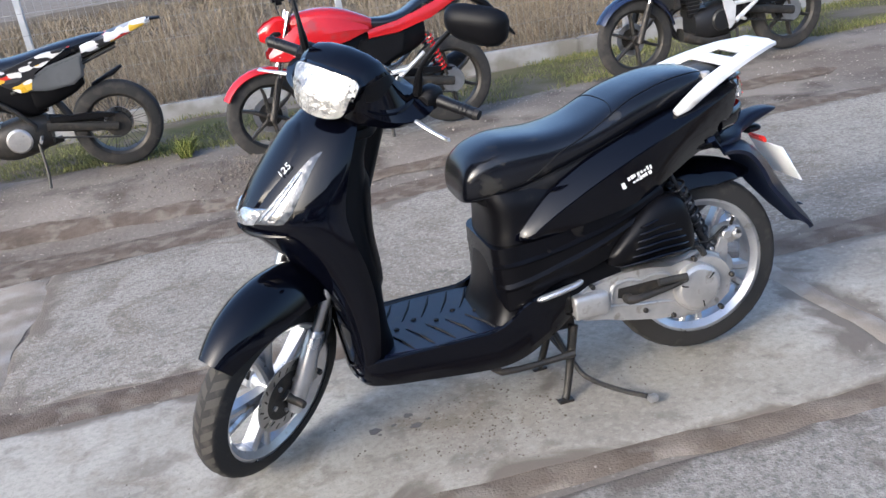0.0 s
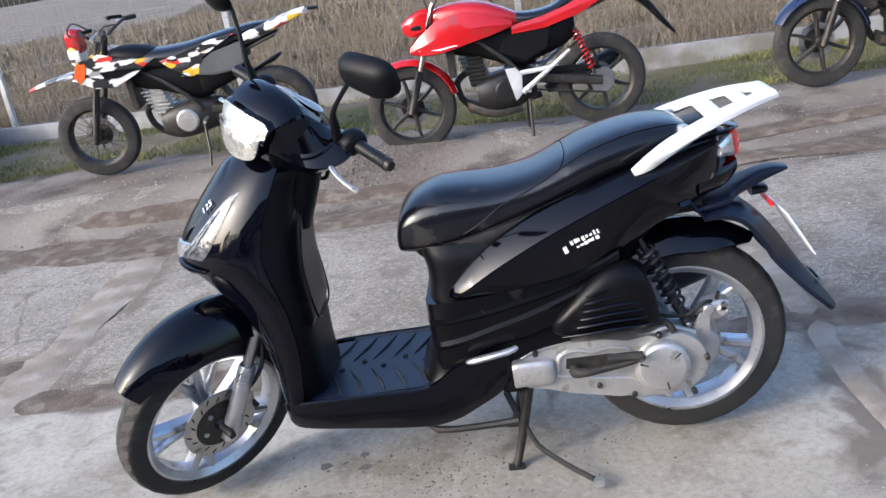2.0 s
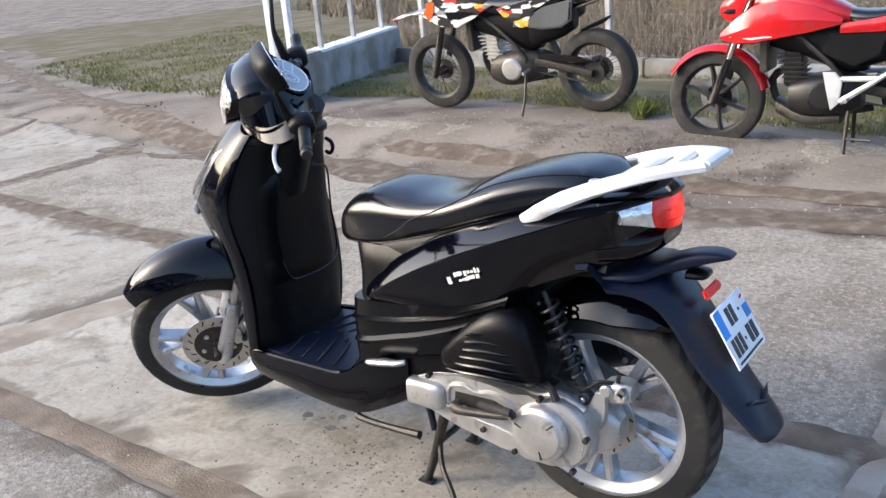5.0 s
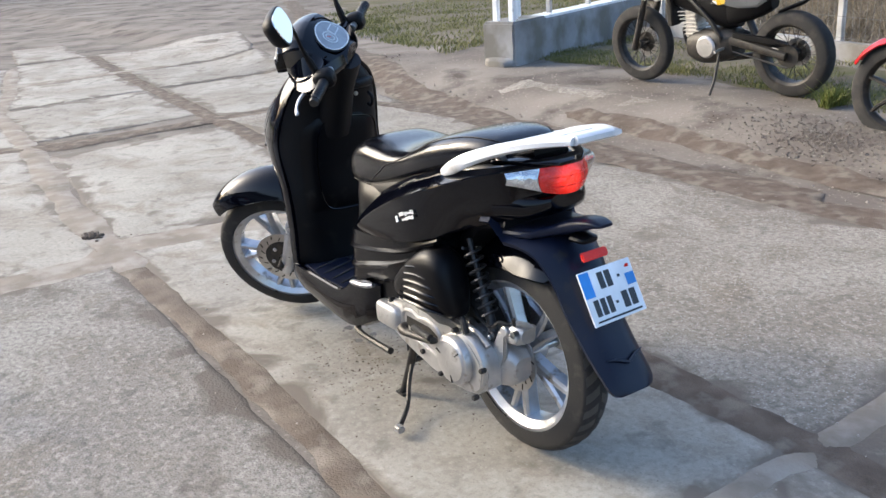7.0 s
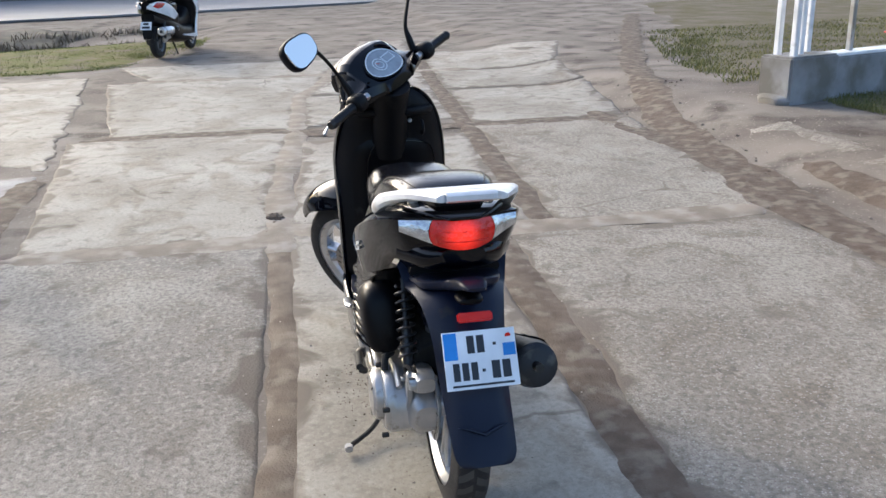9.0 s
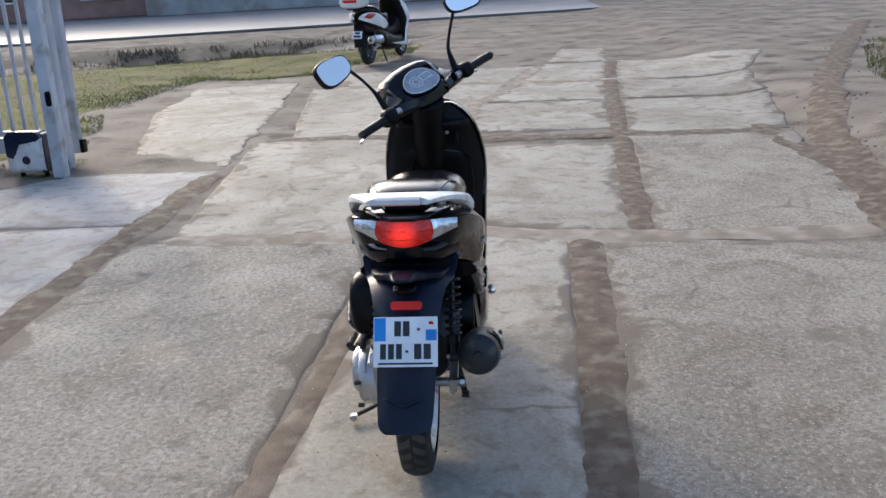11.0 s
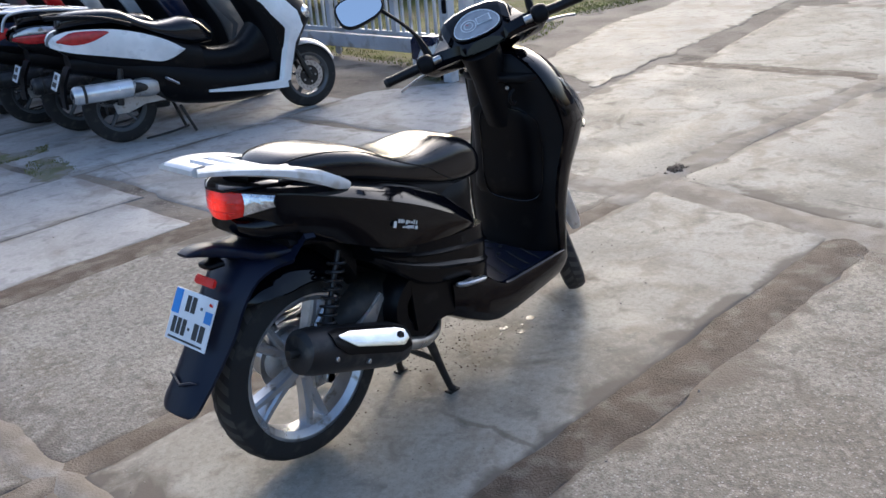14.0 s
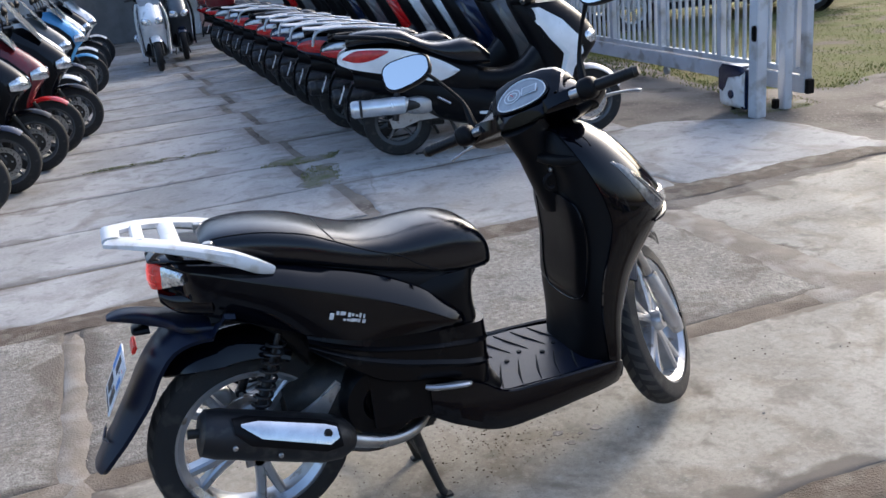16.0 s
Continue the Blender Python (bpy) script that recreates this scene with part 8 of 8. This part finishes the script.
    if dirt:
        part("stand", tube([(0.53, 0.12, 0.30), (0.52, 0.20, 0.12), (0.53, 0.27, -0.01)], 0.010, 8), DARKMETAL, b, "thin side stand")
        part("seat", hull([(-0.08, 0.05, 0.885, 0.93), (0.05, 0.085, 0.86, 0.935), (0.30, 0.12, 0.77, 0.91), (0.55, 0.13, 0.73, 0.875), (0.80, 0.115, 0.75, 0.875), (1.00, 0.07, 0.83, 0.90)], 20, 3), VINYL, b, "long flat black seat")
        part("tank", hull([(0.70, 0.08, 0.74, 0.84), (0.82, 0.11, 0.72, 0.90), (0.98, 0.11, 0.74, 0.93), (1.08, 0.07, 0.80, 0.92)], 16, 2.8), MATT, b)
        for s in (-1, 1):
            part("tank_shroud", slab_of([(1.36, 0.765), (1.30, 0.87), (1.12, 0.925), (0.90, 0.85), (0.74, 0.835), (0.90, 0.745), (1.06, 0.675), (1.20, 0.69)], 0.03, "y", s * 0.155 - 0.015, 0.010), GRAPHIC, b, "patterned white and black shroud")
            part("shroud_flash", slab_of([(1.33, 0.80), (1.29, 0.875), (1.22, 0.88), (1.25, 0.78), (1.30, 0.74)], 0.012, "y", s * 0.172 - 0.006, 0.003), ORANGE, b)
            # black plate on the shroud, added as its painted shadow
            part("shroud_shade_panel", slab_of([(1.14, 0.80), (0.98, 0.80), (0.86, 0.79), (1.02, 0.74), (1.12, 0.75)], 0.010, "y", s * 0.172 - 0.005, 0.003), PLASTIC, b)
        part("tail", hull([(-0.38, 0.05, 0.945, 0.978), (-0.28, 0.085, 0.915, 0.970), (-0.10, 0.10, 0.86, 0.935), (0.10, 0.11, 0.80, 0.90)], 16, 3), GRAPHIC, b, "patterned tail unit")
        part("tail_tip", hull([(-0.45, 0.03, 0.955, 0.97), (-0.36, 0.045, 0.955, 0.98)], 10, 3), MATT, b)
        for s in (-1, 1):
            part("side_panel", slab_of([(0.10, 0.85), (0.34, 0.80), (0.46, 0.74), (0.48, 0.66), (0.36, 0.64), (0.20, 0.65), (0.12, 0.70)], 0.045, "y", s * 0.12 - 0.0225, 0.016), GREY, b, "dark grey silencer cover")
            part("side_graphic", slab_of([(0.16, 0.90), (0.34, 0.885), (0.72, 0.80), (0.66, 0.74), (0.54, 0.66), (0.46, 0.66), (0.42, 0.78)], 0.04, "y", s * 0.115 - 0.02, 0.008), GRAPHIC, b)
            part("graphic_flash", slab_of([(0.50, 0.70), (0.54, 0.70), (0.53, 0.66), (0.49, 0.66)], 0.046, "y", s * 0.115 - 0.023, 0.004), YELLOW, b)
        part("rear_flap", tube([(0.10, 0, 0.60), (-0.06, 0, 0.66), (-0.12, 0, 0.69)], [0.03, 0.05, 0.03], 10, flat=0.35), MATT, b)
        part("front_mudguard", hull([(base + 0.38, 0.035, 0.715, 0.735), (base + 0.28, 0.065, 0.735, 0.765), (base + 0.08, 0.08, 0.765, 0.80), (base - 0.12, 0.075, 0.75, 0.80), (base - 0.25, 0.05, 0.73, 0.77)], 16, 2.6), GRAPHIC, b, "patterned high front mudguard")
        part("number_board", hull([(base + 0.00, 0.045, 0.96, 1.07), (base - 0.05, 0.07, 0.92, 1.11), (base - 0.10, 0.07, 0.94, 1.09)], 16, 3.6), RED, b, "red and white headlight mask")
        part("mask_panel", hull([(base + 0.012, 0.040, 0.86, 0.97), (base - 0.03, 0.078, 0.84, 1.00), (base - 0.08, 0.08, 0.86, 0.98)], 14, 3.6), GRAPHIC, b)
        part("head_lamp", disc(0.030, 0.02, (base + 0.008, 0, 0.90), "x", 18), CLEAR, b)
        for s in (-1, 1):
            part("hand_guard", tube([(base - 0.27, s * 0.20, 1.10), (base - 0.22, s * 0.28, 1.10), (base - 0.30, s * 0.38, 1.08)], 0.008, 8, k=2, flat=1.6), MATT, b)
        part("cable", tube([(base - 0.25, 0.15, 1.08), (base - 0.14, 0.16, 1.16), (base - 0.05, 0.08, 1.08), (base - 0.12, 0.02, 0.95)], 0.006, 6, k=3), RUBBER, b)
        part("mono_shock", tube([(0.28, 0, 0.38), (0.40, 0, 0.64)], 0.028, 10), SPRING, b)
        part("head_cover", hull([(0.74, 0.06, 0.58, 0.66), (0.92, 0.07, 0.60, 0.68)], 12, 3), CAST, b)
    else:
        part("tank", hull([(0.47, 0.08, 0.75, 0.81), (0.58, 0.12, 0.74, 0.875), (0.72, 0.145, 0.74, 0.938), (0.88, 0.140, 0.76, 0.960), (1.02, 0.105, 0.80, 0.945), (1.09, 0.07, 0.84, 0.915)], 22, 3.4), body, b, "sculpted fuel tank")
        for s in (-1, 1):
            part("tank_shroud", loft([[(x, s * (y - 0.02), zl), (x, s * (y + 0.012), zl + 0.01), (x, s * (y + 0.02), (zl + zh) / 2), (x, s * (y - 0.005), zh), (x, s * (y - 0.03), zh)] for x, y, zl, zh in ((0.55, 0.125, 0.75, 0.79), (0.70, 0.160, 0.715, 0.865), (0.88, 0.178, 0.685, 0.905), (1.04, 0.175, 0.655, 0.875), (1.15, 0.155, 0.655, 0.80), (1.24, 0.125, 0.675, 0.72))]), body, b, angle=20)
            part("shroud_flash", loft([[(x, s * (y + 0.018), z - h), (x, s * (y + 0.024), z), (x, s * (y + 0.018), z + h)] for x, y, z, h in ((0.92, 0.170, 0.70, 0.003), (1.04, 0.168, 0.69, 0.012), (1.18, 0.140, 0.70, 0.008))], cap=False, closed=False), WHITEP, b)
            part("side_panel", slab_of([(0.30, 0.72), (0.62, 0.70), (0.66, 0.60), (0.48, 0.52), (0.34, 0.58)], 0.03, "y", s * 0.115 - 0.015, 0.010), MATT, b)
            part("tail_panel", loft([[(x, s * (y - 0.025), zl), (x, s * y, zl + 0.008), (x, s * (y + 0.006), (zl + zh) / 2), (x, s * (y - 0.01), zh), (x, s * (y - 0.03), zh)] for x, y, zl, zh in ((0.56, 0.135, 0.70, 0.76), (0.35, 0.14, 0.705, 0.79), (0.10, 0.125, 0.76, 0.86), (-0.10, 0.10, 0.85, 0.92), (-0.20, 0.07, 0.90, 0.945))]), body, b)
            part("shock_damper", tube([(0.05, s * 0.12, 0.36), (0.15, s * 0.12, 0.68)], 0.011, 10), DARKMETAL, b)
            part("shock_spring", tube([Vector((0.065, s * 0.12, 0.41)).lerp(Vector((0.145, s * 0.12, 0.66)), i / 71) + 0.021 * (math.cos(i * math.pi / 4) * Vector((0.95, 0, -0.3)) + math.sin(i * math.pi / 4) * Vector((0, 1, 0))) for i in range(72)], 0.0058, 6), RED, b, "red coil spring")
            part("peg_bracket", slab_of([(0.64, 0.49), (0.57, 0.49), (0.53, 0.44), (0.545, 0.31), (0.59, 0.27), (0.615, 0.38)], 0.02, "y", s * 0.150 - 0.01, 0.005), BRACKET, b, "silver footrest bracket")
            part("bracket_arm", tube([(0.54, s * 0.150, 0.32), (0.36, s * 0.152, 0.44), (0.20, s * 0.15, 0.55)], [0.020, 0.015, 0.013], 8), BRACKET, b)
            part("bracket_arm", tube([(0.54, s * 0.150, 0.45), (0.34, s * 0.152, 0.455)], 0.016, 8), BRACKET, b)
            part("headlight_mask", loft([[(x, s * y, zl), (x, s * (y + 0.02), zl + 0.02), (x, s * (y + 0.02), zh - 0.02), (x, s * y, zh)] for x, y, zl, zh in ((1.27, 0.02, 0.81, 0.88), (1.22, 0.050, 0.78, 0.915), (1.14, 0.066, 0.79, 0.945), (1.09, 0.06, 0.83, 0.94))]), body, b)
            part("indicator", hull([(1.14, 0.016, 0.835, 0.862, s * 0.17), (1.18, 0.018, 0.833, 0.865, s * 0.17), (1.21, 0.008, 0.84, 0.855, s * 0.17)], 10, 2.3), MATT, b)
        part("headlight", hull([(1.18, 0.05, 0.80, 0.895), (1.25, 0.042, 0.805, 0.885), (1.28, 0.015, 0.83, 0.865)], 16, 2.6), LENSGREY, b)
        part("instrument", box(0.08, 0.16, 0.06, (1.10, 0, 1.05), 0.02), PLASTIC, b)
        part("seat", hull([(-0.14, 0.06, 0.90, 0.955), (-0.02, 0.10, 0.86, 0.955), (0.14, 0.12, 0.82, 0.91), (0.28, 0.125, 0.76, 0.84), (0.44, 0.12, 0.74, 0.825), (0.58, 0.08, 0.76, 0.85)], 20, 3), accent or VINYL, b, "two-level dark seat")
        part("front_mudguard", loft([[Vector((base, 0, R)) + Vector((math.cos(a), 0, math.sin(a))) * (R + 0.035 - 0.035 * abs(u) ** 2.5) + Vector((0, u * 0.07, 0)) for u in (-1, -0.7, -0.3, 0.3, 0.7, 1)] + [Vector((base, 0, R)) + Vector((math.cos(a), 0, math.sin(a))) * (R + 0.028 - 0.035 * abs(u) ** 2.5) + Vector((0, u * 0.066, 0)) for u in (1, 0.7, 0.3, -0.3, -0.7, -1)] for a in [radians(30 + 11.5 * k) for k in range(13)]]), body, b, "curved front mudguard")
        part("tail_fender", hull([(-0.52, 0.025, 0.52, 0.545), (-0.44, 0.05, 0.60, 0.66), (-0.34, 0.06, 0.72, 0.80), (-0.22, 0.07, 0.82, 0.88), (-0.08, 0.08, 0.84, 0.90)], 14, 3), MATT, b)
        part("tail_light", hull([(-0.30, 0.03, 0.885, 0.92), (-0.24, 0.06, 0.88, 0.94), (-0.16, 0.07, 0.88, 0.95)], 12, 3), REFLECTOR, b)
        part("silencer", tube([(0.36, -0.16, 0.26), (0.30, -0.17, 0.28), (-0.16, -0.18, 0.42), (-0.20, -0.18, 0.43)], [0.03, 0.055, 0.06, 0.045], 14), EXHAUST, b)
        part("belly_cover", hull([(0.55, 0.10, 0.17, 0.24), (0.75, 0.11, 0.16, 0.24), (0.92, 0.06, 0.22, 0.32)], 14, 3), DARKMETAL, b)
        for s in (-1, 1):
            part("stand_leg", tube([(0.50, s * 0.10, 0.26), (0.51, s * 0.15, 0.0)], 0.012, 8), DARKMETAL, b)
        part("stand_arm", tube([(0.51, 0.13, 0.10), (0.36, 0.17, 0.10)], 0.008, 6), DARKMETAL, b)
    b.matrix_world = m
    return b


def by_fence(x, y, deg, lean=0.0):
    return Matrix.Translation((x, y, ground_z(x, y))) @ Matrix.Rotation(radians(deg), 4, "Z") @ Matrix.Rotation(radians(lean), 4, "X")


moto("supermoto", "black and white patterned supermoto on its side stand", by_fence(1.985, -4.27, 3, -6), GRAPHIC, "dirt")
moto("red_motorcycle", "bright red naked motorcycle on its centre stand", by_fence(-0.35, -3.86, 2), RED, "naked")
moto("black_motorcycle", "black naked motorcycle with a blue front mudguard", by_fence(-3.12, -3.94, 1), DEEPBLUE, "naked")
